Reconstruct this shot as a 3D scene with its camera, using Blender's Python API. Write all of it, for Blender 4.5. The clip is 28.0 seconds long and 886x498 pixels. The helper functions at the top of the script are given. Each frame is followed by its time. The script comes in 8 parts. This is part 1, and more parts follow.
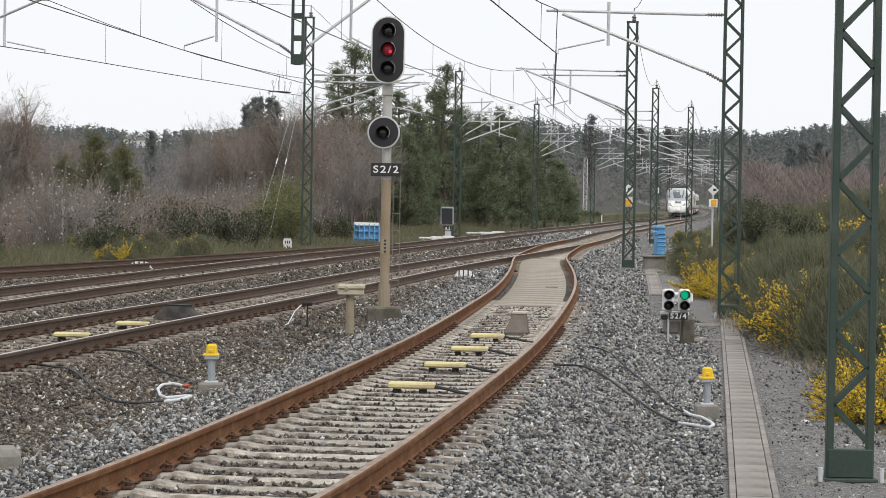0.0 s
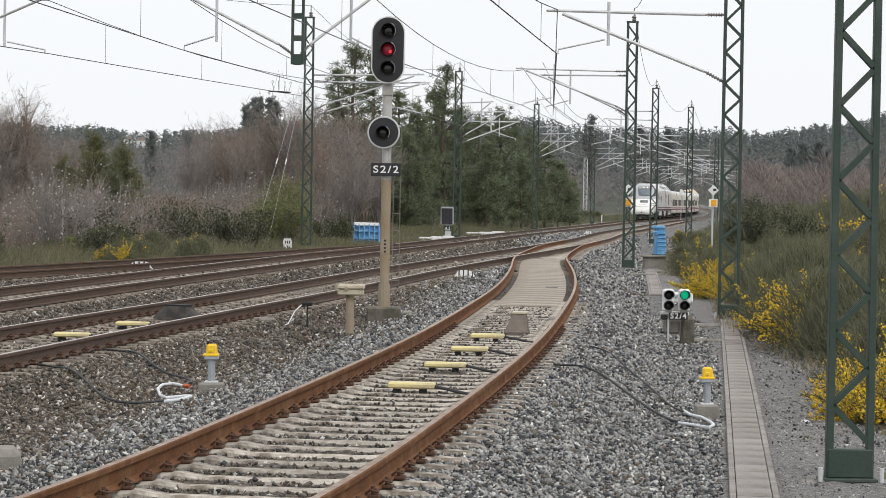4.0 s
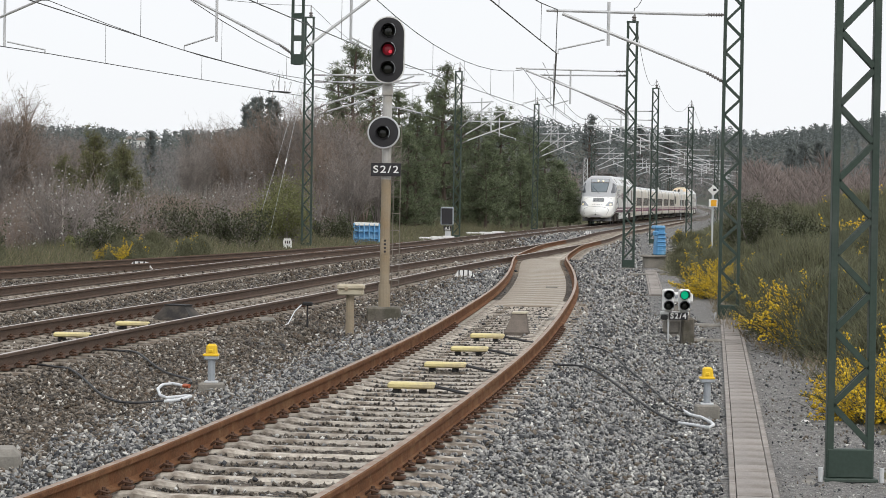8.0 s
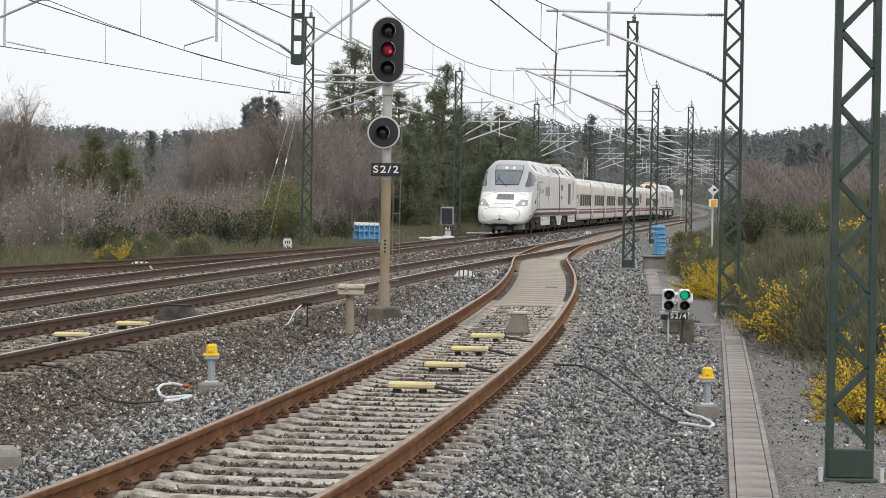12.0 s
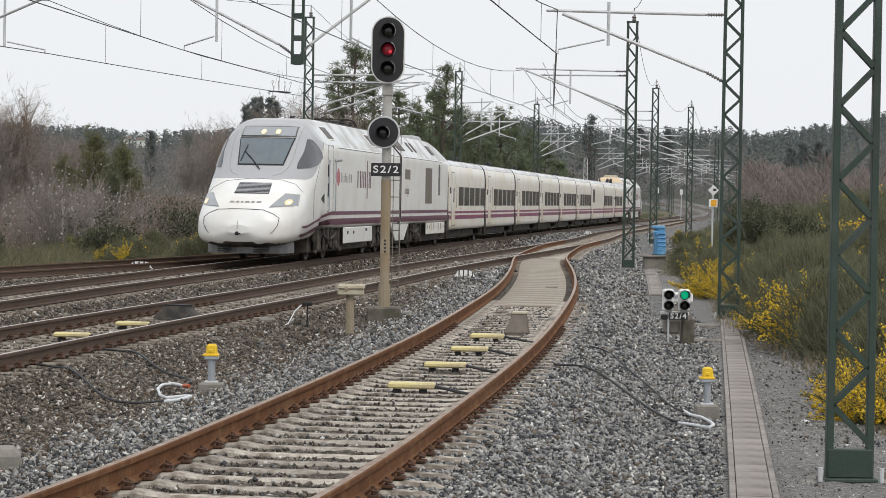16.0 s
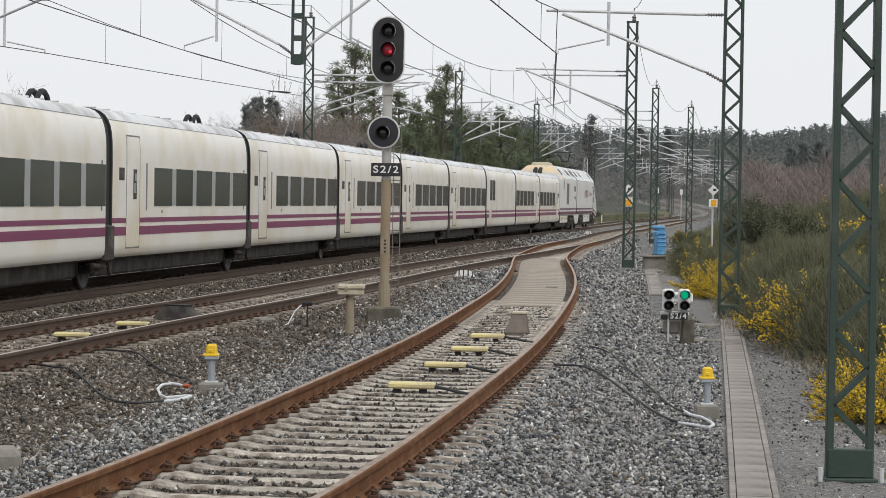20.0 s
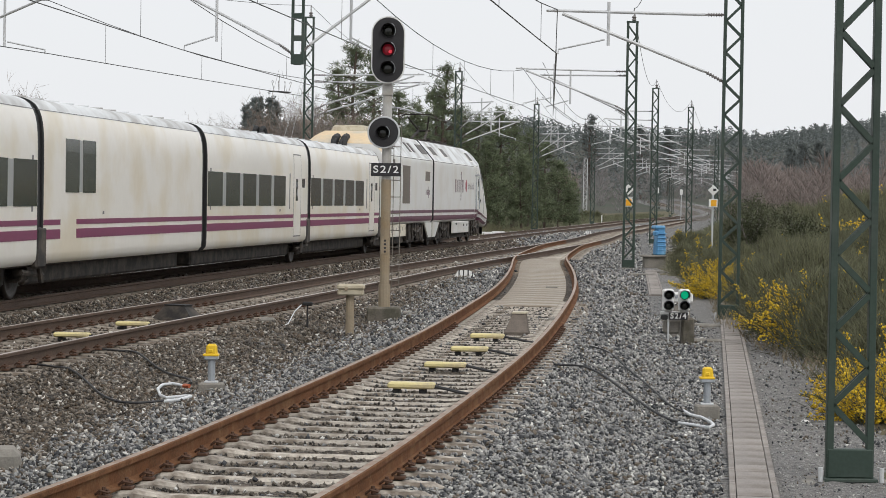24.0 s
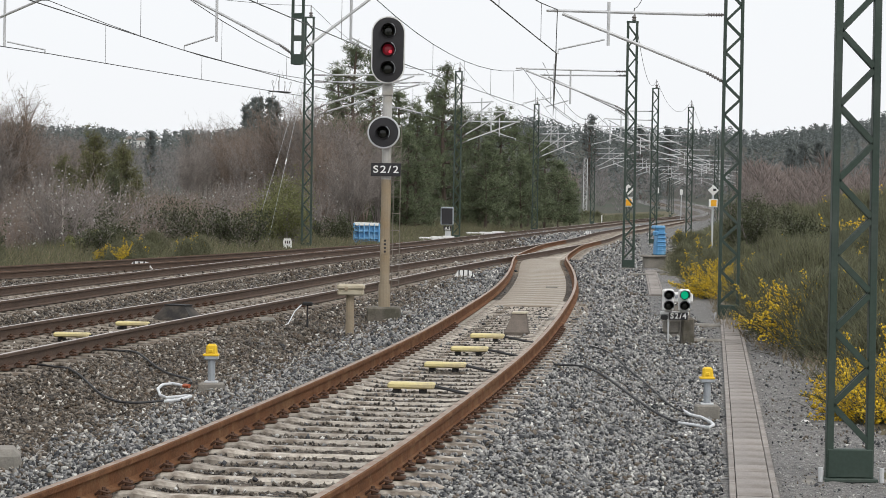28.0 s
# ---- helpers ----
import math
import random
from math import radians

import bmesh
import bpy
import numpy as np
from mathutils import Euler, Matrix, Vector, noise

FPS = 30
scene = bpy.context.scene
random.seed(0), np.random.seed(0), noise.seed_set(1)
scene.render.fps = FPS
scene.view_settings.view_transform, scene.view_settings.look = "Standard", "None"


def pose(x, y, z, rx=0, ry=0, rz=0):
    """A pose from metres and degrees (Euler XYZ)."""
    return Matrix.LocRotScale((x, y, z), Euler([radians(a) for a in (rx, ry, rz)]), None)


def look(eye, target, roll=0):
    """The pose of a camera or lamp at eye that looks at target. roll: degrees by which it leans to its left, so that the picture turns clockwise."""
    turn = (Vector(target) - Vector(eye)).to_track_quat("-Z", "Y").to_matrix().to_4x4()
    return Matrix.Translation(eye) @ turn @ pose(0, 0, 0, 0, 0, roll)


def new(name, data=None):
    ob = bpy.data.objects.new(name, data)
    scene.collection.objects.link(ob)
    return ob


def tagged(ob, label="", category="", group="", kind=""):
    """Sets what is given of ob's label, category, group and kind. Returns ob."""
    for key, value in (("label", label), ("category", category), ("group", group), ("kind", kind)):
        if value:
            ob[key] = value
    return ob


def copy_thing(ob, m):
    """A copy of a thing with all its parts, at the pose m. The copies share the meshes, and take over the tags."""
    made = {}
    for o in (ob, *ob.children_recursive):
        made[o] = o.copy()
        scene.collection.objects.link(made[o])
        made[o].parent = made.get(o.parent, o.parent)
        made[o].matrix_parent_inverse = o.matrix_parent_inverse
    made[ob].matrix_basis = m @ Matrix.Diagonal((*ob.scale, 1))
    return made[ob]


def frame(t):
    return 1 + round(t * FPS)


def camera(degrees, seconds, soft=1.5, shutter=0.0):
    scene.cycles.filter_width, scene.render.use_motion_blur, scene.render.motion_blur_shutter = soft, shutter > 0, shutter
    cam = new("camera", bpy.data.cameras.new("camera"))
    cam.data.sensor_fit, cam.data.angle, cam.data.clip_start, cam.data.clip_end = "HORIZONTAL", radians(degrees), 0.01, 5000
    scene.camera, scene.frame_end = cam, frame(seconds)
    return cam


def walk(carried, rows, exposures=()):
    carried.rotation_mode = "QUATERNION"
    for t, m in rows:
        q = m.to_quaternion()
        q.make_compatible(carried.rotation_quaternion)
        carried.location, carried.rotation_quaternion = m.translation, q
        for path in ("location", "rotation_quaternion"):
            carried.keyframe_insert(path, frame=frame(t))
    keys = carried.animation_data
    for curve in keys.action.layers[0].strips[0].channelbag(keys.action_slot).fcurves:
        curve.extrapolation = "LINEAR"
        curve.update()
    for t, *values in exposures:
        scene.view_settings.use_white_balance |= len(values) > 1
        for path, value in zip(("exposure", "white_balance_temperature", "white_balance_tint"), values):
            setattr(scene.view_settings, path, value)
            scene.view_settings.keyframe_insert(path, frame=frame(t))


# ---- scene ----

# ---- camera ----
EYE = (0.0, 0.0, 1.872)
cam = camera(21.43, 28.0, soft=0.85)
VIEW = look(EYE, (0.0, math.cos(radians(1.2008)), 1.872 - math.sin(radians(1.2008))), 1.0)
walk(cam, [(0.0, VIEW), (28.0, VIEW)], [(0.0, 0.0), (11.0, 0.0), (15.0, -0.08), (17.5, -0.16), (26.8, -0.16), (28.0, -0.02)])

# ---- light: flat overcast sky ----
world = bpy.data.worlds.new("sky")
scene.world = world
world.use_nodes = True
wn, wl = world.node_tree.nodes, world.node_tree.links
wn.clear()
sky = wn.new("ShaderNodeTexSky")
sky.sky_type, sky.sun_disc = "NISHITA", False
sky.sun_elevation, sky.sun_rotation = radians(50), radians(140)
sky.air_density, sky.dust_density, sky.ozone_density = 1.0, 4.0, 1.0
cloud = wn.new("ShaderNodeMix")
cloud.data_type = "RGBA"
cloud.inputs[0].default_value = 0.90
cloud.inputs[7].default_value = (10.2, 10.4, 10.7, 1.0)
wbg = wn.new("ShaderNodeBackground")
wbg.inputs[1].default_value = 0.10
wout = wn.new("ShaderNodeOutputWorld")
wl.new(sky.outputs[0], cloud.inputs[6])
wl.new(cloud.outputs[2], wbg.inputs[0])
wl.new(wbg.outputs[0], wout.inputs[0])
sun_data = bpy.data.lights.new("sun", "SUN")
sun_data.energy, sun_data.angle, sun_data.color = 1.35, radians(25), (1.0, 0.97, 0.92)
sun = new("sun", sun_data)
sun.matrix_world = look((0, 0, 60), (-15.5, 24.0, 28.0))
scene.view_settings.exposure = 0.0

# ---- small geometry helpers ----


def spline(kx, ky):
    """Natural cubic spline through the knots, straight on beyond both ends."""
    kx, ky = np.array(kx, float), np.array(ky, float)
    n, h = len(kx), np.diff(kx)
    a, b = np.eye(n), np.zeros(n)
    for i in range(1, n - 1):
        a[i, i - 1], a[i, i], a[i, i + 1] = h[i - 1], 2 * (h[i - 1] + h[i]), h[i]
        b[i] = 6 * ((ky[i + 1] - ky[i]) / h[i] - (ky[i] - ky[i - 1]) / h[i - 1])
    m = np.linalg.solve(a, b)
    s0 = (ky[1] - ky[0]) / h[0] - m[1] * h[0] / 6
    s1 = (ky[-1] - ky[-2]) / h[-1] + m[-2] * h[-1] / 6

    def at(x):
        x = np.asarray(x, float)
        c = np.clip(x, kx[0], kx[-1])
        j = np.clip(np.searchsorted(kx, c) - 1, 0, n - 2)
        d, e, w = c - kx[j], kx[j + 1] - c, h[j]
        y = m[j] * e**3 / (6 * w) + m[j + 1] * d**3 / (6 * w) + (ky[j] / w - m[j] * w / 6) * e + (ky[j + 1] / w - m[j + 1] * w / 6) * d
        return y + np.minimum(x - kx[0], 0) * s0 + np.maximum(x - kx[-1], 0) * s1
    return at


def smooth(a, b, x):
    q = np.clip((np.asarray(x, float) - a) / (b - a), 0, 1)
    return q * q * (3 - 2 * q)


def mesh_of(name, verts, faces, mats, shade=False, index=None):
    me = bpy.data.meshes.new(name)
    me.from_pydata([tuple(v) for v in verts], [], [tuple(f) for f in faces])
    for m in (mats if isinstance(mats, (list, tuple)) else [mats]):
        me.materials.append(m)
    if index is not None:
        me.polygons.foreach_set("material_index", np.asarray(index, np.int32))
    if shade:
        me.polygons.foreach_set("use_smooth", np.ones(len(me.polygons), bool))
    me.update()
    return me


def fast_mesh(name, verts, faces, mat, shade=False):
    """A mesh from arrays; all faces have the same number of corners."""
    me = bpy.data.meshes.new(name)
    verts, faces = np.asarray(verts, np.float32), np.asarray(faces, np.int32)
    k = faces.shape[1]
    me.vertices.add(len(verts))
    me.vertices.foreach_set("co", verts.ravel())
    me.loops.add(faces.size)
    me.loops.foreach_set("vertex_index", faces.ravel())
    me.polygons.add(len(faces))
    me.polygons.foreach_set("loop_start", np.arange(0, faces.size, k, dtype=np.int32))
    me.polygons.foreach_set("loop_total", np.full(len(faces), k, np.int32))
    if shade:
        me.polygons.foreach_set("use_smooth", np.ones(len(faces), bool))
    me.materials.append(mat)
    me.update(calc_edges=True)
    me.validate()
    return me


def put(name, me, parent=None, m=None, label=""):
    ob = new(name, me)
    if parent is not None:
        ob.parent = parent
    if m is not None:
        ob.matrix_basis = m
    if label:
        ob["label"] = label
    return ob


def part(name, bm, mat, parent, label="", shade=False, m=None):
    me = bpy.data.meshes.new(name)
    bm.normal_update()
    bm.to_mesh(me)
    bm.free()
    for q in (mat if isinstance(mat, (list, tuple)) else [mat]):
        me.materials.append(q)
    if shade:
        for poly in me.polygons:
            poly.use_smooth = True
    return put(name, me, parent, m, label)


def thing(name, label, category, m=None, group="", kind=""):
    ob = new(name)
    ob.empty_display_size = 0.2
    if m is not None:
        ob.matrix_basis = m
    return tagged(ob, label, category, group, kind)


def box(bm, size, at=(0, 0, 0), bevel=0.0, m=None, taper=1.0):
    """A box, its upper face scaled by taper, its edges bevelled."""
    sx, sy, sz = (s / 2 for s in size)
    vs = []
    for z, k in ((-sz, 1.0), (sz, taper)):
        for x, y in ((-sx, -sy), (sx, -sy), (sx, sy), (-sx, sy)):
            p = Vector((x * k, y * k, z)) + Vector(at)
            vs.append(bm.verts.new(m @ p if m is not None else p))
    fs = [bm.faces.new([vs[i] for i in q]) for q in ((3, 2, 1, 0), (4, 5, 6, 7), (0, 1, 5, 4), (1, 2, 6, 5), (2, 3, 7, 6), (3, 0, 4, 7))]
    if bevel:
        es = {e for f in fs for e in f.edges}
        bmesh.ops.bevel(bm, geom=list(es), offset=bevel, segments=1, affect="EDGES", profile=0.5)


def tube(bm, pts, r, sides=8, r2=None, caps=True):
    """A round bar along points; the radius runs from r to r2."""
    pts = [Vector(p) for p in pts]
    r2 = r if r2 is None else r2
    rings = []
    up = Vector((0, 0, 1))
    for i, p in enumerate(pts):
        d = (pts[min(i + 1, len(pts) - 1)] - pts[max(i - 1, 0)]).normalized()
        a = d.cross(up if abs(d.z) < 0.9 else Vector((1, 0, 0))).normalized()
        b = d.cross(a)
        k = r + (r2 - r) * i / max(1, len(pts) - 1)
        rings.append([bm.verts.new(p + k * (math.cos(q) * a + math.sin(q) * b)) for q in (2 * math.pi * j / sides for j in range(sides))])
    for u, v in zip(rings, rings[1:]):
        for j in range(sides):
            bm.faces.new((u[j], u[(j + 1) % sides], v[(j + 1) % sides], v[j]))
    if caps:
        bm.faces.new(rings[0][::-1])
        bm.faces.new(rings[-1])


def lathe(bm, prof, sides=20, m=None, axis="Z"):
    """Turns a profile of (radius, height) about the axis."""
    rings = []
    for r, z in prof:
        ring = []
        for j in range(sides):
            q = 2 * math.pi * j / sides
            p = Vector((r * math.cos(q), r * math.sin(q), z))
            if axis == "Y":
                p = Vector((p.x, -p.z, p.y))
            ring.append(bm.verts.new(m @ p if m is not None else p))
        rings.append(ring)
    for u, v in zip(rings, rings[1:]):
        for j in range(sides):
            bm.faces.new((u[j], u[(j + 1) % sides], v[(j + 1) % sides], v[j]))
    bm.faces.new(rings[0][::-1])
    bm.faces.new(rings[-1])


# ---- materials ----


def material(name, colour, rough=0.6, metal=0.0, var=0.25, scale=6.0, fine=60.0, bump=0.15, tint=None, tint_scale=1.5, tint_amount=0.5, rand=0.0, island=0.0, spec=0.5, emit=None, power=0.0):
    """A surface with two scales of variation, an optional second colour in patches, and fine relief."""
    mt = bpy.data.materials.new(name)
    mt.use_nodes = True
    n, l = mt.node_tree.nodes, mt.node_tree.links
    bsdf = n["Principled BSDF"]
    bsdf.inputs["Roughness"].default_value, bsdf.inputs["Metallic"].default_value = rough, metal
    bsdf.inputs["Specular IOR Level"].default_value = spec
    if emit:
        bsdf.inputs["Emission Color"].default_value, bsdf.inputs["Emission Strength"].default_value = (*emit, 1), power
    co = n.new("ShaderNodeTexCoord")
    big, small = n.new("ShaderNodeTexNoise"), n.new("ShaderNodeTexNoise")
    for q, s in ((big, scale), (small, fine)):
        q.inputs["Scale"].default_value, q.inputs["Detail"].default_value = s, 3.0
        l.new(co.outputs["Object"], q.inputs["Vector"])
    val = n.new("ShaderNodeMath")
    val.operation = "ADD"
    l.new(big.outputs[0], val.inputs[0]), l.new(small.outputs[0], val.inputs[1])
    rng = n.new("ShaderNodeMapRange")
    rng.inputs[1].default_value, rng.inputs[2].default_value = 0.6, 1.4
    rng.inputs[3].default_value, rng.inputs[4].default_value = 1 - var, 1 + var
    l.new(val.outputs[0], rng.inputs[0])
    hsv = n.new("ShaderNodeHueSaturation")
    hsv.inputs["Color"].default_value = (*colour, 1)
    if tint:
        mix, pat, ramp = n.new("ShaderNodeMix"), n.new("ShaderNodeTexNoise"), n.new("ShaderNodeMapRange")
        mix.data_type = "RGBA"
        pat.inputs["Scale"].default_value, pat.inputs["Detail"].default_value = tint_scale, 5.0
        l.new(co.outputs["Object"], pat.inputs["Vector"])
        ramp.inputs[1].default_value, ramp.inputs[2].default_value = 0.62 - 0.3 * tint_amount, 0.78 - 0.25 * tint_amount
        l.new(pat.outputs[0], ramp.inputs[0]), l.new(ramp.outputs[0], mix.inputs[0])
        mix.inputs[6].default_value, mix.inputs[7].default_value = (*colour, 1), (*tint, 1)
        l.new(mix.outputs[2], hsv.inputs["Color"])
    last = rng.outputs[0]
    for amount, node, sock in ((rand, "ShaderNodeObjectInfo", "Random"), (island, "ShaderNodeNewGeometry", "Random Per Island")):
        if amount:
            src, r2, mul = n.new(node), n.new("ShaderNodeMapRange"), n.new("ShaderNodeMath")
            r2.inputs[3].default_value, r2.inputs[4].default_value = 1 - amount, 1 + amount
            mul.operation = "MULTIPLY"
            l.new(src.outputs[sock], r2.inputs[0]), l.new(last, mul.inputs[0]), l.new(r2.outputs[0], mul.inputs[1])
            last = mul.outputs[0]
    l.new(last, hsv.inputs["Value"])
    l.new(hsv.outputs[0], bsdf.inputs["Base Color"])
    if bump:
        bp = n.new("ShaderNodeBump")
        bp.inputs["Strength"].default_value, bp.inputs["Distance"].default_value = bump, 0.02
        l.new(small.outputs[0], bp.inputs["Height"]), l.new(bp.outputs[0], bsdf.inputs["Normal"])
    return mt


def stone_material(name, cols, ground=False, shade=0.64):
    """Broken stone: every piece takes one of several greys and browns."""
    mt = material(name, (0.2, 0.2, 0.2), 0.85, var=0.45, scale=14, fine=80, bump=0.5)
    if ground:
        # ground sheets take the stone colours scaled by shade, darker below 1
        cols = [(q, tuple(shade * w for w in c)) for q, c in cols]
    n, l = mt.node_tree.nodes, mt.node_tree.links
    ramp = n.new("ShaderNodeValToRGB")
    ramp.color_ramp.interpolation = "CONSTANT"
    el = ramp.color_ramp.elements
    el[0].color, el[1].position, el[1].color = (*cols[0][1], 1), cols[1][0], (*cols[1][1], 1)
    for pos, c in cols[2:]:
        e = el.new(pos)
        e.color = (*c, 1)
    if ground:
        co, vor = n.new("ShaderNodeTexCoord"), n.new("ShaderNodeTexVoronoi")
        vor.inputs["Scale"].default_value = 22.0
        l.new(co.outputs["Object"], vor.inputs["Vector"])
        sep = n.new("ShaderNodeSeparateColor")
        l.new(vor.outputs["Color"], sep.inputs[0]), l.new(sep.outputs[0], ramp.inputs[0])
        bp = n.new("ShaderNodeBump")
        bp.inputs["Strength"].default_value, bp.inputs["Distance"].default_value = 1.0, 0.03
        bp.invert = True
        l.new(vor.outputs["Distance"], bp.inputs["Height"]), l.new(bp.outputs[0], n["Principled BSDF"].inputs["Normal"])
    else:
        geo = n.new("ShaderNodeNewGeometry")
        l.new(geo.outputs["Random Per Island"], ramp.inputs[0])
    hsv = next(q for q in n if q.type == "HUE_SAT")
    l.new(ramp.outputs[0], hsv.inputs["Color"])
    return mt


BALLAST = [(0, (0.062, 0.065, 0.07)), (0.26, (0.205, 0.207, 0.207)), (0.46, (0.335, 0.332, 0.322)), (0.70, (0.155, 0.128, 0.10)), (0.81, (0.44, 0.43, 0.405)), (0.972, (0.72, 0.71, 0.67))]
RUSTY = [(0, (0.06, 0.052, 0.044)), (0.26, (0.13, 0.108, 0.085)), (0.50, (0.205, 0.172, 0.138)), (0.70, (0.11, 0.08, 0.054)), (0.86, (0.31, 0.28, 0.24)), (0.965, (0.58, 0.55, 0.50))]
M_STONE = stone_material("ballast_stone", BALLAST)
M_STONE_R = stone_material("rusty_ballast_stone", RUSTY)
M_RAIL = material("rusted_rail_side", (0.140, 0.060, 0.025), 0.9, spec=0.25, var=0.35, scale=3, fine=50, bump=0.3, tint=(0.185, 0.095, 0.045), tint_scale=4)
M_RAILTOP = material("polished_rail_head", (0.52, 0.46, 0.41), 0.32, 0.85, var=0.15, scale=2, fine=40, bump=0.05)
M_RAILD = material("dark_rail_side", (0.085, 0.052, 0.034), 0.75, var=0.3, scale=3, fine=50, bump=0.3)
M_SLEEPER = material("concrete_sleeper", (0.49, 0.445, 0.385), 0.9, var=0.35, scale=6, fine=40, bump=0.45, tint=(0.17, 0.14, 0.11), tint_scale=5.5, tint_amount=0.7, rand=0.2)
M_SLEEPERD = material("dirty_concrete_sleeper", (0.30, 0.265, 0.22), 0.9, var=0.3, scale=6, fine=40, bump=0.4, tint=(0.14, 0.11, 0.085), tint_scale=5, tint_amount=0.7, rand=0.2)
M_RAILWORN = material("worn_rusty_rail_head", (0.36, 0.27, 0.20), 0.42, 0.6, var=0.25, scale=3, fine=40, bump=0.1, tint=(0.24, 0.13, 0.07), tint_scale=6, tint_amount=0.7)
M_CLIP = material("rusty_clip", (0.085, 0.042, 0.024), 0.8, var=0.3)
M_CONC = material("weathered_concrete", (0.27, 0.25, 0.22), 0.9, var=0.22, scale=3, fine=45, bump=0.35, tint=(0.18, 0.17, 0.15), tint_scale=2)
M_TROUGH = material("trough_lid_concrete", (0.30, 0.272, 0.25), 0.9, var=0.28, scale=4, fine=60, bump=0.3, tint=(0.2, 0.175, 0.155), tint_scale=2.5, rand=0.12)
M_UPPER = material("weathered_pale_post", (0.47, 0.46, 0.44), 0.7, var=0.12, scale=4, fine=30, bump=0.08, tint=(0.36, 0.34, 0.30), tint_scale=3)
M_PLANK = material("crossing_deck", (0.40, 0.365, 0.315), 0.9, var=0.32, scale=2.2, fine=30, bump=0.4, tint=(0.25, 0.205, 0.155), tint_scale=0.9, tint_amount=0.8, rand=0.05)
M_GREEN = material("dark_green_steel", (0.028, 0.05, 0.038), 0.55, var=0.25, scale=2, fine=30, bump=0.08, tint=(0.05, 0.065, 0.055), tint_scale=1)
M_GALV = material("galvanised_steel", (0.58, 0.59, 0.60), 0.5, 0.15, var=0.15, bump=0.05)
M_WIRE = material("copper_wire_dark", (0.10, 0.10, 0.10), 0.6, 0.3, var=0.1, bump=0)
M_INSUL = material("brown_insulator", (0.19, 0.175, 0.17), 0.35, var=0.1, bump=0)
M_WHITE = material("train_white_paint", (0.87, 0.87, 0.85), 0.28, var=0.03, scale=0.8, fine=6, bump=0.01, tint=(0.80, 0.78, 0.73), tint_scale=0.7, tint_amount=0.6)
M_CREAM = material("aged_cream_paint", (0.72, 0.55, 0.34), 0.5, var=0.1, scale=1.5, fine=12, bump=0.03, tint=(0.6, 0.53, 0.42), tint_scale=1)
M_GREYP = material("silver_grey_paint", (0.40, 0.405, 0.42), 0.4, 0.1, var=0.05, scale=1, fine=8, bump=0.01)
M_ROOFG = material("dusty_roof_paint", (0.72, 0.74, 0.75), 0.36, var=0.10, scale=1.2, fine=8, bump=0.02, tint=(0.40, 0.39, 0.375), tint_scale=0.9, tint_amount=0.6)
M_CARSIDE = material("car_side_white", (0.87, 0.84, 0.775), 0.30, var=0.03, scale=0.8, fine=6, bump=0.01, tint=(0.78, 0.71, 0.57), tint_scale=0.6, tint_amount=0.55)
M_PURPLE = material("purple_stripe", (0.20, 0.03, 0.095), 0.4, var=0.08, bump=0)
M_PURPLED = material("dark_purple_stripe", (0.13, 0.045, 0.075), 0.45, var=0.08, bump=0)
M_LOGO = material("plum_lettering", (0.11, 0.035, 0.06), 0.45, var=0.05, bump=0)
M_PINK = material("rose_emblem", (0.42, 0.11, 0.13), 0.45, var=0.1, bump=0)
M_LOGOG = material("grey_lettering", (0.30, 0.27, 0.28), 0.45, var=0.05, bump=0)
M_SIDEGL = material("cab_side_glass", (0.10, 0.105, 0.115), 0.22, var=0.1, scale=1, fine=4, bump=0.0, spec=0.25)
M_GLASS = material("tinted_window", (0.078, 0.084, 0.074), 0.12, var=0.1, scale=0.9, fine=4, bump=0.0, spec=0.6, rand=0.2)
M_SCREEN = material("windscreen_glass", (0.13, 0.16, 0.18), 0.06, var=0.1, scale=1, fine=4, bump=0.0, spec=0.9)
M_PILLAR = material("window_pillar_grey", (0.36, 0.37, 0.36), 0.4, var=0.05, bump=0)
M_RUBBER = material("black_rubber", (0.018, 0.018, 0.019), 0.7, var=0.15)
M_UNDER = material("underframe_grime", (0.030, 0.027, 0.025), 0.75, var=0.45, scale=3, fine=20, bump=0.2, tint=(0.075, 0.062, 0.05), tint_scale=3, tint_amount=0.7)
M_PILOT = material("pilot_grey_paint", (0.17, 0.17, 0.175), 0.6, var=0.15, bump=0.05, tint=(0.09, 0.085, 0.08), tint_scale=3)
M_WHEEL = material("wheel_steel", (0.05, 0.043, 0.038), 0.5, 0.6, var=0.2)
M_BROWNLV = material("brown_louvre", (0.155, 0.125, 0.10), 0.5, var=0.1)
M_LINE = material("panel_seam", (0.20, 0.19, 0.19), 0.7, var=0.05, bump=0)
M_LAMPGL = material("headlamp_glass", (0.33, 0.35, 0.37), 0.12, var=0.08, bump=0, spec=0.8)
M_LAMPON = material("warm_headlamp", (1, 0.9, 0.65), 0.3, var=0, bump=0, emit=(1.0, 0.80, 0.42), power=1.0)
M_LAMPDIM = material("warm_lamp_reflector", (0.75, 0.66, 0.42), 0.3, var=0.1, bump=0, emit=(1.0, 0.72, 0.32), power=0.12)
M_BLACK = material("signal_black", (0.022, 0.021, 0.024), 0.6, var=0.2, scale=5, fine=40, bump=0.05)
M_LENS = material("dark_lens", (0.02, 0.022, 0.018), 0.15, var=0.1, bump=0)
M_RED = material("red_signal_light", (0.22, 0.012, 0.02), 0.3, var=0, bump=0, emit=(0.75, 0.03, 0.07), power=0.07)
M_REDHOT = material("red_signal_core", (0.6, 0.03, 0.04), 0.3, var=0, bump=0, emit=(1.0, 0.05, 0.09), power=0.45)
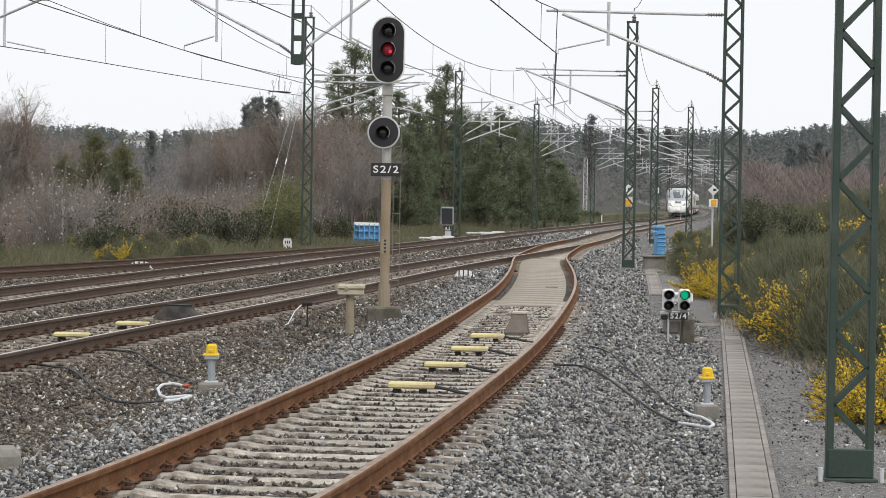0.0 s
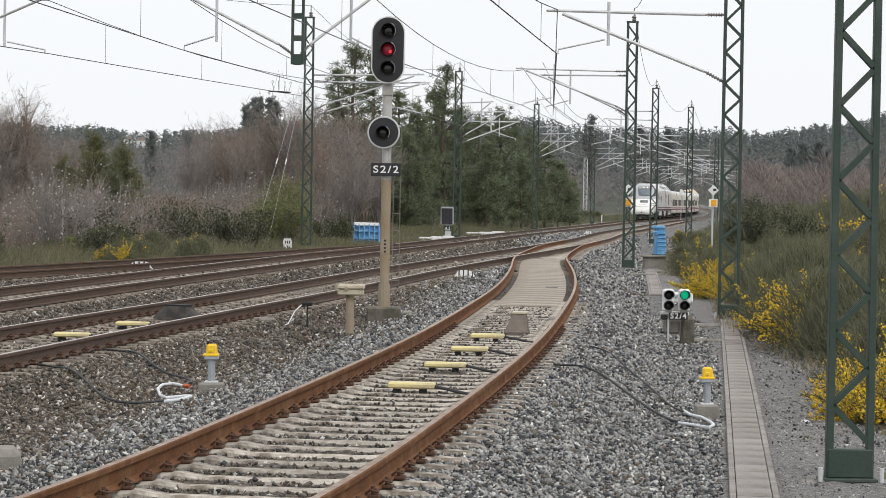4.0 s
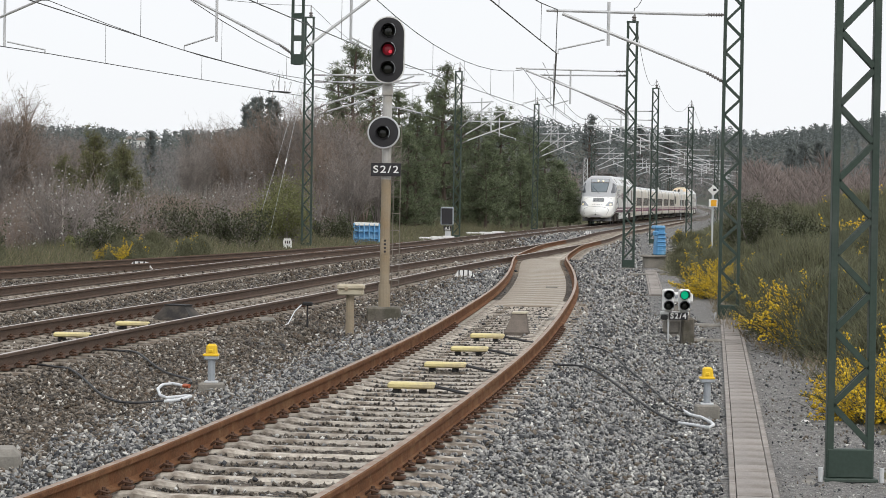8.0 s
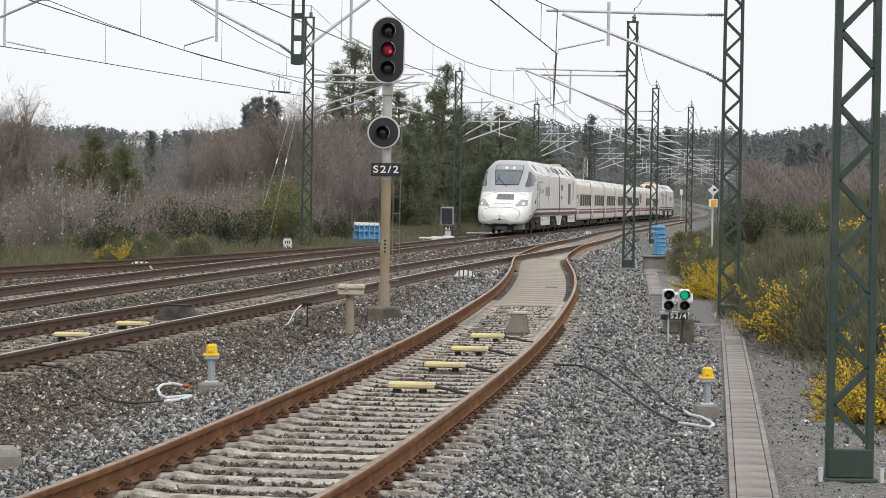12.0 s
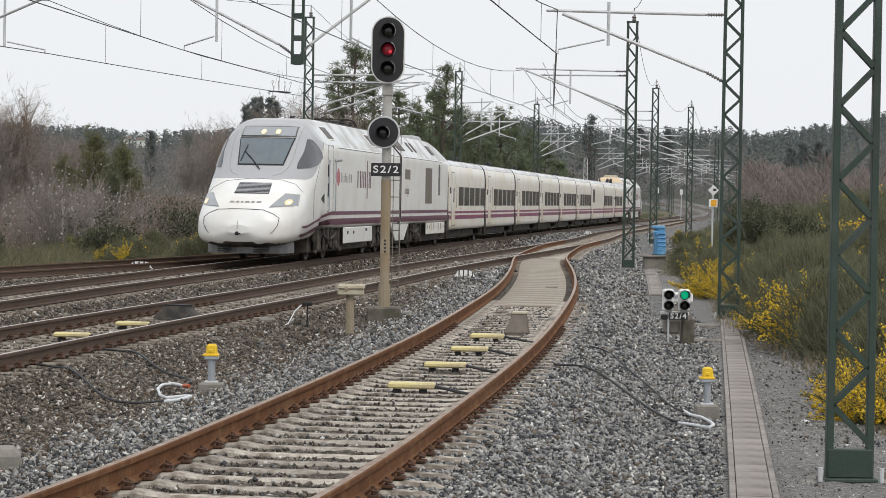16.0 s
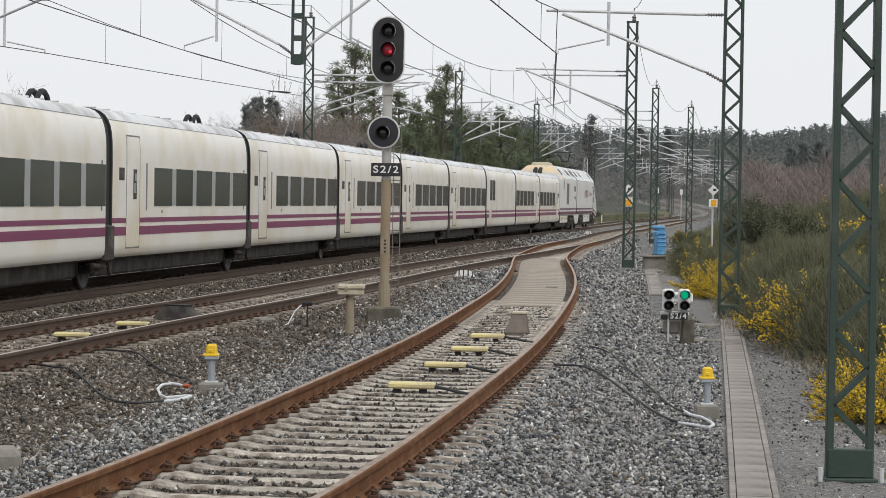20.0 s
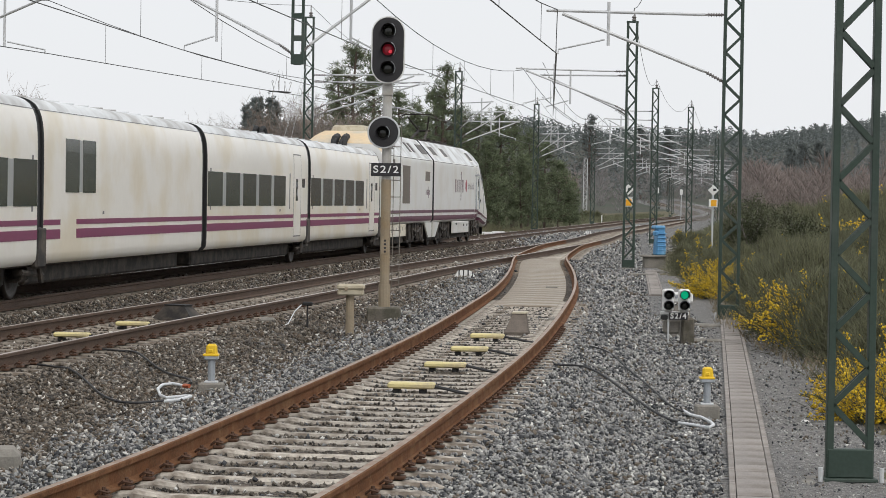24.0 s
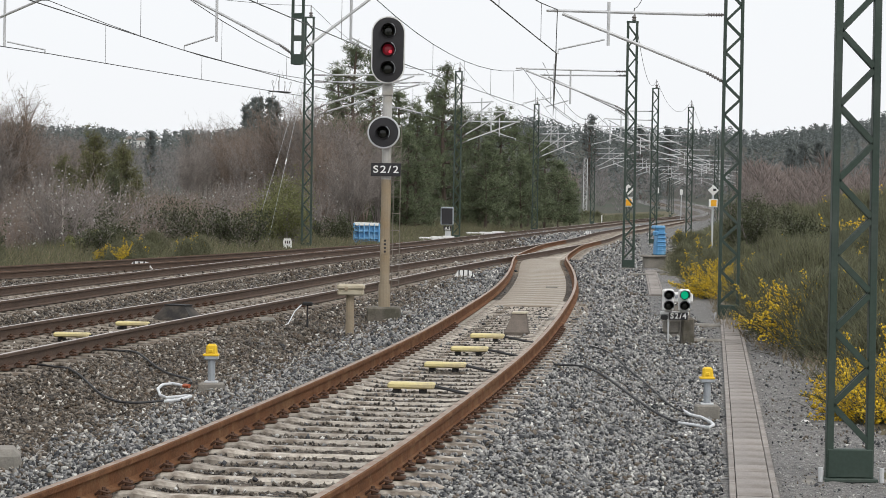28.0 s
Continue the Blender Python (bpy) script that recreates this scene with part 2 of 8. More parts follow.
M_GREENL = material("green_signal_light", (0.01, 0.30, 0.16), 0.3, var=0, bump=0, emit=(0.0, 0.62, 0.30), power=0.55)
M_SIGNW = material("sign_white", (0.78, 0.78, 0.76), 0.5, var=0.08, bump=0.02)
M_POST = material("post_ochre_concrete", (0.31, 0.255, 0.18), 0.8, var=0.15, scale=4, fine=40, bump=0.2, tint=(0.30, 0.22, 0.13), tint_scale=2.0)
M_YELLOW = material("yellow_plastic", (0.80, 0.52, 0.02), 0.4, var=0.08, bump=0.03)
M_BALISE = material("pale_yellow_paint", (0.72, 0.62, 0.30), 0.6, var=0.14, scale=6, bump=0.08, tint=(0.5, 0.42, 0.26), tint_scale=5)
M_GREYM = material("grey_painted_metal", (0.36, 0.39, 0.42), 0.5, 0.2, var=0.1, bump=0.03)
M_BEIGE = material("beige_plastic", (0.50, 0.45, 0.34), 0.6, var=0.12, bump=0.06, tint=(0.35, 0.29, 0.2), tint_scale=4)
M_BLUE = material("faded_blue_plastic", (0.10, 0.30, 0.55), 0.5, var=0.15, bump=0.04, tint=(0.2, 0.4, 0.6), tint_scale=3)
M_CABLE = material("black_cable", (0.03, 0.03, 0.032), 0.6, var=0.1, bump=0)
M_PIPE = material("white_conduit", (0.72, 0.74, 0.76), 0.4, var=0.08, bump=0)
M_OXIDE = material("orange_cap", (0.5, 0.12, 0.05), 0.5, var=0.1)
M_WEDGE = material("grey_wood_wedge", (0.15, 0.125, 0.105), 0.85, var=0.25, scale=8, fine=50, bump=0.3)
M_CONCD = material("stained_dark_concrete", (0.165, 0.145, 0.12), 0.92, var=0.3, scale=5, fine=45, bump=0.4, tint=(0.085, 0.08, 0.06), tint_scale=4, tint_amount=0.7)
M_LADDER = material("weathered_ladder_steel", (0.22, 0.20, 0.17), 0.6, 0.3, var=0.25, scale=6, fine=40, bump=0.1)
M_VENT = material("dusty_roof_grille", (0.115, 0.108, 0.10), 0.6, var=0.2, scale=3, fine=30, bump=0.1)
M_AMBER = material("amber_plate", (0.85, 0.42, 0.02), 0.5, var=0.1, bump=0)



def livery(base, length):
    """White body paint with the grey mask round the cab, edged as on the real car."""
    mt = base.copy()
    mt.name = "cab_livery"
    n, l = mt.node_tree.nodes, mt.node_tree.links
    co, sep = n.new("ShaderNodeTexCoord"), n.new("ShaderNodeSeparateXYZ")
    l.new(co.outputs["Object"], sep.inputs[0])

    def calc(op, a, b):
        q = n.new("ShaderNodeMath")
        q.operation = op
        for i, v in enumerate((a, b)):
            if isinstance(v, (int, float)):
                q.inputs[i].default_value = v
            else:
                l.new(v, q.inputs[i])
        return q.outputs[0]
    d = calc("SUBTRACT", length / 2, sep.outputs[1])
    e = calc("MAXIMUM", calc("SUBTRACT", d, 2.6), 0.0)
    edge = calc("ADD", calc("MULTIPLY", calc("MULTIPLY", e, e), 0.19), 2.38)
    mask = calc("MULTIPLY", calc("GREATER_THAN", sep.outputs[2], edge), calc("LESS_THAN", d, 5.2))
    hsv = next(q for q in n if q.type == "HUE_SAT")
    mix = n.new("ShaderNodeMix")
    mix.data_type = "RGBA"
    for q in list(hsv.inputs["Color"].links):
        l.new(q.from_socket, mix.inputs[6])
    mix.inputs[7].default_value = (0.42, 0.425, 0.44, 1)
    l.new(mask, mix.inputs[0])
    l.new(mix.outputs[2], hsv.inputs["Color"])
    return mt


M_NOSE = livery(M_WHITE, 20.3)

# ---- plan of the tracks: x as a function of y ----
MAIN = spline((-220, 8, 25, 40, 55, 75, 100, 130, 165, 205, 250, 300, 337, 370, 410, 460, 520, 600),
              (-27.0, -10.9, -9.64, -8.49, -6.77, -4.24, -0.92, 3.22, 8.09, 13.77, 19.95, 27.5, 33.3, 38.2, 43.2, 47.6, 50.9, 53.2))
_l = spline((-60, 12, 22, 32, 42, 52, 62, 75, 95, 116, 140, 157), (-13.5, -7.5, -6.55, -5.3, -3.86, -2.43, -1.1, 0.8, 3.9, 6.9, 9.9, 11.95))


def LOOP(y):
    """The second running track, beside the main one."""
    y = np.asarray(y, float)
    q = smooth(120, 165, y)
    return _l(np.minimum(y, 160)) * (1 - q) + (MAIN(y) + 4.75) * q


_s = spline((-30, 2, 10, 14, 19, 25, 32, 40, 50, 60, 70, 80, 92, 104, 113, 124), (-12.0, -4.6, -2.6, -1.75, -1.02, -0.29, 0.47, 1.18, 1.95, 2.52, 2.94, 3.36, 4.28, float(LOOP(104)) + 0.17, float(LOOP(113)) + 0.04, float(LOOP(124))))


def SIDING(y):
    return _s(y)


_f = spline((20, 45, 57, 68, 78, 88, 97, 106), (-20.5, -13.9, -10.75, -8.05, -5.75, -3.65, -1.75, float(MAIN(106))))


def FAR(y):
    return _f(y)


def rise(y):
    """Height of the railhead along the line: level, then climbing far off."""
    y = np.asarray(y, float)
    return np.interp(y, (0, 350, 410, 460, 520, 600, 700, 900, 3000), (0, 0, 0.1, 0.4, 1.15, 2.5, 4.2, 6.0, 9.0))


def heading(fn, y):
    e = 0.25
    return math.atan2(float(fn(y + e)) - float(fn(y - e)), 2 * e)


TRACKS = ((SIDING, -40, 112), (LOOP, -60, 620), (MAIN, -220, 620), (FAR, -10, 106))


def ground_z(x, y):
    """Ballast beds under the tracks, the service path beside them, the hills beyond."""
    x, y = np.asarray(x, float), np.asarray(y, float)
    near = np.full(np.broadcast(x, y).shape, 99.0)
    for fn, a, b in TRACKS:
        sl = (fn(y + 0.3) - fn(y - 0.3)) / 0.6
        d = np.abs(x - fn(y)) / np.sqrt(1 + sl * sl) + 50 * np.maximum(0, y - b) * (fn is not MAIN) * (fn is not LOOP)
        near = np.minimum(near, d)
    right = x > SIDING(np.minimum(y, 112)) + np.maximum(0, y - 112) * 0.14
    low = np.where(right, -0.60, -0.36)
    z = low + (-0.192 - low) * (1 - smooth(1.35, 2.9, near))
    own = np.abs(x - SIDING(np.minimum(y, 112))) < 1.3
    z = z - np.where(own & (y < 70), 0.026, 0.034) * (1 - smooth(1.3, 1.65, near)) - 0.008 * (1 - smooth(1.2, 1.5, near)) * (1 - smooth(19, 27, y))
    z = z + rise(y)
    # left bank and valley, hills far behind
    left = np.maximum(0, FAR(np.minimum(y, 106)) + np.maximum(0, y - 106) * 0.135 - 3.2 - x)
    z = z - 1.6 * smooth(2, 14, left) * (1 - smooth(90, 200, y) * 0.6)
    rr = np.maximum(0, x - (6.8 + np.maximum(0, y - 40) * 0.085))
    z = z + 0.35 * smooth(0.5, 6, rr) * smooth(15, 40, y)
    u = x / np.maximum(y, 60.0)
    skyline = np.interp(u, (-0.30, -0.19, -0.14, -0.10, -0.04, 0.03, 0.08, 0.13, 0.19, 0.30), (0.026, 0.024, 0.0215, 0.0225, 0.025, 0.0265, 0.0238, 0.0238, 0.0325, 0.036))
    ridge = 2300 * skyline * (1 + 0.03 * np.sin(u * 71) + 0.025 * np.sin(u * 163 + 1)) - 6
    z = z + ridge * smooth(560, 2300, y) + 3.0 * np.sin(x * 0.011 + y * 0.004) * smooth(700, 1000, y)
    return z


# ---- ground: one sheet to the horizon ----
def soil_material(name, a, b, c, scale):
    mt = material(name, a, 0.95, var=0.35, scale=1.2, fine=30, bump=0.6, tint=b, tint_scale=scale, tint_amount=0.8)
    return mt


# these two beds repeat the stone colours darkened: painted shade between loose stones
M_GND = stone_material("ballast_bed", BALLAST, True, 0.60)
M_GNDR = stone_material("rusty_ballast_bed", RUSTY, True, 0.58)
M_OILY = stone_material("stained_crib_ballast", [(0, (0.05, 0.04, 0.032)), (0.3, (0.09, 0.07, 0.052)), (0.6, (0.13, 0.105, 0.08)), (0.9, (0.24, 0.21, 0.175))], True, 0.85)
M_SAND = soil_material("trodden_sandy_ballast", (0.24, 0.19, 0.13), (0.16, 0.125, 0.09), None, 1.5)
M_PATH = stone_material("fine_path_gravel", [(0, (0.15, 0.145, 0.14)), (0.4, (0.20, 0.19, 0.18)), (0.7, (0.26, 0.25, 0.235)), (0.97, (0.5, 0.5, 0.48))], True, 1.12)
next(q for q in M_PATH.node_tree.nodes if q.type == "TEX_VORONOI").inputs["Scale"].default_value = 48.0
M_GRASS = soil_material("rough_grass", (0.075, 0.075, 0.035), (0.12, 0.10, 0.055), None, 0.6)
M_WOODS = soil_material("far_heath", (0.055, 0.052, 0.04), (0.04, 0.05, 0.03), None, 0.02)


def build_ground():
    gx = np.concatenate([-np.geomspace(2600, 30, 46), np.linspace(-28, -14, 24), np.linspace(-13.6, 13, 150), np.linspace(13.6, 30, 26), np.linspace(31, 78, 52), np.geomspace(82, 2600, 40)])
    gy = np.concatenate([np.linspace(-400, -31, 14), np.linspace(-28, 8, 96), np.linspace(8.5, 60, 150), np.linspace(60.6, 130, 110), np.linspace(132, 420, 90), np.linspace(424, 650, 66), np.geomspace(665, 4200, 60)])
    X, Y = np.meshgrid(gx, gy)
    Z = ground_z(X, Y)
    rng = np.random.default_rng(3)
    Z = Z + rng.normal(0, 0.012, Z.shape) * (Y < 130) * (np.abs(X) < 20)
    nx, ny = len(gx), len(gy)
    i = (np.arange(ny - 1)[:, None] * nx + np.arange(nx - 1)[None]).ravel()
    faces = np.stack([i, i + 1, i + nx + 1, i + nx], 1)
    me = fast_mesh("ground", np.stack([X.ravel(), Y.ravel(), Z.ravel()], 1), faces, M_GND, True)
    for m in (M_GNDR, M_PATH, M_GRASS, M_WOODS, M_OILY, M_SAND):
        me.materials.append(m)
    cx, cy = X[:-1, :-1].ravel() + 0.1, Y[:-1, :-1].ravel() + 0.1
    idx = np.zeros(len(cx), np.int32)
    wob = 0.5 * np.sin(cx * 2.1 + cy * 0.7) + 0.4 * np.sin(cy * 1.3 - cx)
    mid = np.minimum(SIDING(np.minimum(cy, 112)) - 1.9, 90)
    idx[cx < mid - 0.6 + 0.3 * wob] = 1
    side = SIDING(np.minimum(cy, 100)) + np.maximum(0, cy - 100) * 0.14
    idx[cx > side + 3.2 + 0.25 * wob + 0.006 * cy] = 2
    idx[cx > side + 5.1 + 0.25 * wob - np.clip(cy - 60, 0, 40) * 0.03] = 3
    leftedge = np.where(cy < 106, FAR(cy), MAIN(cy)) - 2.6
    idx[cx < leftedge + 0.3 * wob] = 3
    far = cy > 130
    idx[far & (np.abs(cx - (MAIN(cy) + 2.3)) > 6.5)] = 3
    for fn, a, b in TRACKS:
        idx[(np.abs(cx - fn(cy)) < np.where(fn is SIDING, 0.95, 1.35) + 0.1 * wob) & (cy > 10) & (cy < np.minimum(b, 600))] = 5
    idx[(np.abs(cx - SIDING(cy)) < 0.8) & (cy > 66) & (cy < 90)] = 6
    idx[(cy > 640)] = 4
    idx[(cy > 480) & (idx == 3)] = 4
    me.polygons.foreach_set("material_index", idx)
    tagged(put("ground", me), "grey ballast beds, gravel path and rough grass up to far hills", "ground", kind="structure")


build_ground()


# ---- tracks ----
RAIL_PROFILE = ((-0.075, -0.172), (0.075, -0.172), (0.075, -0.160), (0.012, -0.140), (0.010, -0.052), (0.036, -0.040), (0.036, -0.008), (0.027, 0.0),
                (-0.027, 0.0), (-0.036, -0.008), (-0.036, -0.040), (-0.010, -0.052), (-0.012, -0.140), (-0.075, -0.160))


def rail(fn, side, y0, y1, parent, side_mat, top_mat, lift=0.0):
    ys = [y0]
    while ys[-1] < y1:
        ys.append(min(y1, ys[-1] + (0.5 if ys[-1] < 60 else 1.2 if ys[-1] < 160 else 3.0)))
    verts, faces, index = [], [], []
    n = len(RAIL_PROFILE)
    for y in ys:
        a = heading(fn, y)
        cx, cy = float(fn(y)) + side * math.cos(a), y - side * math.sin(a)
        for px, pz in RAIL_PROFILE:
            verts.append((cx + px * math.cos(a), cy - px * math.sin(a), pz + lift + float(rise(y))))
    for i in range(len(ys) - 1):
        for j in range(n):
            k = (j + 1) % n
            faces.append((i * n + j, i * n + k, (i + 1) * n + k, (i + 1) * n + j))
            index.append(1 if j == 7 else 0)
    faces += [tuple(range(n))[::-1], tuple((len(ys) - 1) * n + j for j in range(n))]
    index += [0, 0]
    return put("rail", mesh_of("rail", verts, faces, [side_mat, top_mat], False, index), parent)


def sleeper_mesh(mat):
    """A concrete monobloc sleeper with raised rail seats and a waisted middle."""
    st = ((-1.30, 0.17, 0.11, -0.225), (-1.22, 0.22, 0.15, -0.195), (-0.66, 0.22, 0.16, -0.176), (-0.48, 0.19, 0.13, -0.200), (0.48, 0.19, 0.13, -0.200), (0.66, 0.22, 0.16, -0.176), (1.22, 0.22, 0.15, -0.195), (1.30, 0.17, 0.11, -0.225))
    verts, faces = [], []
    for x, wb, wt, zt in st:
        for y, z in ((-wb / 2, -0.40), (wb / 2, -0.40), (wt / 2 + 0.02, zt - 0.02), (wt / 2 - 0.01, zt), (-wt / 2 + 0.01, zt), (-wt / 2 - 0.02, zt - 0.02)):
            verts.append((x, y, z))
    for i in range(len(st) - 1):
        for j in range(6):
            k = (j + 1) % 6
            faces.append((i * 6 + k, i * 6 + j, (i + 1) * 6 + j, (i + 1) * 6 + k))
    faces += [tuple(range(6)), tuple(42 + j for j in range(6))[::-1]]
    return mesh_of("sleeper", verts, faces, mat)


def clip_mesh():
    """Spring clip, bolt and pad beside a rail foot."""
    bm = bmesh.new()
    box(bm, (0.08, 0.10, 0.025), (0.11, 0, -0.164), 0.006)
    tube(bm, [(0.055, -0.04, -0.145), (0.09, -0.05, -0.115), (0.135, -0.025, -0.13), (0.135, 0.025, -0.13), (0.09, 0.05, -0.115), (0.055, 0.04, -0.145)], 0.010, 5)
    tube(bm, [(0.10, 0, -0.15), (0.10, 0, -0.095)], 0.014, 6)
    me = bpy.data.meshes.new("rail_clip")
    bm.to_mesh(me)
    bm.free()
    me.materials.append(M_CLIP)
    return me


SLEEPER, CLIP = sleeper_mesh(M_SLEEPER), clip_mesh()
DIRTY_SLEEPER = sleeper_mesh(M_SLEEPERD)
LAID = {}


def track(name, label, fn, y0, y1, s0, s1, clips, side_mat, top_mat, lift=0.0, joined=None, skip=()):
    tr = thing(name, label, "railway track", kind="structure")
    for side in (-0.868, 0.868):
        rail(fn, side, y0, y1, tr, side_mat, top_mat, lift)
    y = s0
    jv, jf = [], []
    sv = np.array([v.co for v in SLEEPER.vertices])
    sf = [tuple(p.vertices) for p in SLEEPER.polygons]
    while y < s1:
        a = heading(fn, y)
        LAID.setdefault(name, []).append(y)
        m = Matrix.Translation((float(fn(y)), y, lift + float(rise(y)))) @ Matrix.Rotation(-a, 4, "Z") @ pose(0, 0, 0, 0, 0, random.uniform(-0.7, 0.7))
        if not any(p <= y <= q for p, q in skip):
            sl = put("sleeper", SLEEPER if fn is SIDING else DIRTY_SLEEPER, tr, m)
            if y < clips:
                for side in (-0.868, 0.868):
                    for q in (0, 180):
                        put("rail_clip", CLIP, sl, pose(side, 0, 0, 0, 0, q))
        y += 0.555 * math.cos(a)
    if joined:
        while y < joined:
            a = heading(fn, y)
            c, s = math.cos(a), math.sin(a)
            o = len(jv)
            jv += [(float(fn(y)) + v[0] * c + v[1] * s, y - v[0] * s + v[1] * c, v[2] + float(rise(y)) + lift) for v in sv]
            jf += [tuple(o + i for i in f) for f in sf]
            y += 0.62 if y < 330 else 1.1
        tagged(put("far_sleepers", mesh_of("far_sleepers", jv, jf, M_SLEEPERD), tr), kind="stuff")
    return tr


track("track_1", "rusty siding track on concrete sleepers curving to a turnout", SIDING, 9.5, 116.0, 11.2, 112.0, 38.0, M_RAIL, M_RAILWORN, 0.003, skip=((48.5, 84.0),))
track("track_2", "brown rails of the loop track on concrete sleepers", LOOP, 18.0, 600.0, 22.0, 84.0, 44.0, M_RAILD, M_RAILTOP, joined=598.0, skip=())
track("track_3", "main line track with dark rails on concrete sleepers", MAIN, 30.0, 600.0, 40.0, 110.0, 0, M_RAILD, M_RAILTOP, joined=598.0)
track("track_4", "outer side track joining the main line", FAR, 40.0, 104.5, 52.0, 100.0, 0, M_RAILD, M_RAIL, 0.003)


# ---- train ----
def body_curve(pts, w=0.22):
    xs, ys = zip(*pts)
    off = np.linspace(-w, w, 9)
    return lambda d: np.mean([np.interp(np.maximum(np.asarray(d, float) + o, xs[0] - 0.0), xs, ys) for o in off], axis=0)


class Shell:
    """A lofted body: half width, roof, bottom and roundness along d, the distance from its front end."""

    def __init__(self, length, width, top, bottom, power, cant):
        self.L, self.w, self.t, self.b, self.n, self.cant = length, width, top, bottom, power, cant

    def inside(self, d, x, z):
        w, t, b, n = (np.asarray(f(d)) for f in (self.w, self.t, self.b, self.n))
        c = b + 0.42 * (t - b)
        x = np.abs(x)
        up = (x / w) ** n + (np.maximum(z - c, 0) / np.maximum(t - c, 1e-3)) ** n
        dn = (x / w) ** n + (np.maximum(c - z, 0) / np.maximum(c - b, 1e-3)) ** np.where(n > 6, 22.0, n + 1.5)
        ok = np.where(z >= c, up, dn) <= 1
        if self.cant:
            (x0, z0), (x1, z1) = self.cant
            ok = ok & ((x - x0) * (z0 - z1) + (z - z0) * (x1 - x0) <= 0)
        return ok

    def ring(self, d, count):
        t, b = float(self.t(d)), float(self.b(d))
        c = b + 0.42 * (t - b)
        q = np.linspace(0, 2 * math.pi, count, endpoint=False) + math.pi / count
        cx, cz = np.cos(q), np.sin(q)
        lo, hi = np.zeros(count), np.full(count, 4.0)
        for _ in range(26):
            mid = (lo + hi) / 2
            ok = self.inside(d, cx * mid, c + cz * mid)
            lo, hi = np.where(ok, mid, lo), np.where(ok, hi, mid)
        return np.stack([cx * lo, np.full(count, self.L / 2 - d), c + cz * lo], 1)

    def front(self, x, z):
        """d at which the nose reaches the point (x, z) of the front view."""
        lo, hi = -0.06, 9.0
        for _ in range(30):
            mid = (lo + hi) / 2
            lo, hi = (lo, mid) if self.inside(mid, x, z) else (mid, hi)
        return hi

    def side(self, d, z):
        lo, hi = 0.0, 2.0
        for _ in range(26):
            mid = (lo + hi) / 2
            lo, hi = (mid, hi) if self.inside(d, mid, z) else (lo, mid)
        return lo

    def mesh(self, name, stations, count, mats, pick):
        rings = [self.ring(d, count) for d in stations]
        v = np.concatenate(rings)
        n = count
        faces, index = [], []
        for i in range(len(rings) - 1):
            for j in range(n):
                k = (j + 1) % n
                f = (i * n + j, i * n + k, (i + 1) * n + k, (i + 1) * n + j)
                p = v[list(f)].mean(0)
                faces.append(f)
                index.append(pick(self.L / 2 - p[1], abs(p[0]), p[2]))
        faces += [tuple(range(n))[::-1], tuple((len(rings) - 1) * n + j for j in range(n))]
        index += [pick(0, 0, 1), pick(self.L, 0, 2)]
        me = mesh_of(name, v, faces, mats, True, index)
        for k in (-1, -2):
            me.polygons[len(me.polygons) + k].use_smooth = False
        return me

    def front_patch(self, corners, nx, nz, off, thick=0.03):
        """A plate on the nose; corners (x, z): lower left, lower right, upper right, upper left."""
        bm = bmesh.new()
        (a, b, c, e) = [Vector(p) for p in corners]
        grid = []
        for i in range(nz + 1):
            row = []
            for j in range(nx + 1):
                u, w = j / nx, i / nz
                p = (a * (1 - u) + b * u) * (1 - w) + (e * (1 - u) + c * u) * w
                d = self.front(p.x, p.y) - off
                row.append(bm.verts.new((p.x, self.L / 2 - d, p.y + off * 0.6)))
            grid.append(row)
        fs = [bm.faces.new((grid[i][j], grid[i + 1][j], grid[i + 1][j + 1], grid[i][j + 1])) for i in range(nz) for j in range(nx)]
        ex = bmesh.ops.extrude_face_region(bm, geom=fs)
        for q in ex["geom"]:
            if isinstance(q, bmesh.types.BMVert):
                q.co.y -= thick
        bmesh.ops.recalc_face_normals(bm, faces=bm.faces)
        return bm

    def front_disc(self, x, z, r, off):
        """A round plate on the nose."""
        bm = bmesh.new()
        rim = []
        for q in np.linspace(0, 2 * math.pi, 14, endpoint=False):
            px, pz = x + r * math.cos(q), z + r * math.sin(q)
            rim.append(bm.verts.new((px, self.L / 2 - self.front(px, pz) + off, pz)))
        mid = bm.verts.new((x, self.L / 2 - self.front(x, z) + off + r * 0.15, z))
        back = [bm.verts.new(v.co - Vector((0, 0.05, 0))) for v in rim]
        for i in range(14):
            k = (i + 1) % 14
            bm.faces.new((rim[i], rim[k], mid)), bm.faces.new((rim[k], rim[i], back[i], back[k]))
        bmesh.ops.recalc_face_normals(bm, faces=bm.faces)
        return bm

    def side_patch(self, bm, sgn, d0, d1, z0, z1, off, nz=4, nd=1, thick=0.02, shear=0.0, shape=None):
        """A plate lying on the side of the body, between d0 and d1 and z0 and z1."""
        grid = []
        for i in range(nz + 1):
            z = z0 + (z1 - z0) * i / nz
            row = []
            for j in range(nd + 1):
                d = d0 + (d1 - d0) * j / nd + shear * (z - z0)
                x = self.side(d, z) + off
                row.append((x, self.L / 2 - d, z))
            grid.append(row)
        outer = [[bm.verts.new((sgn * x, y, z)) for x, y, z in r] for r in grid]
        inner = [[bm.verts.new((sgn * (x - thick), y, z)) for x, y, z in r] for r in grid]
        fl = (lambda f: f) if sgn < 0 else (lambda f: f[::-1])
        for i in range(nz):
            for j in range(nd):
                bm.faces.new(fl((outer[i][j], outer[i + 1][j], outer[i + 1][j + 1], outer[i][j + 1])))
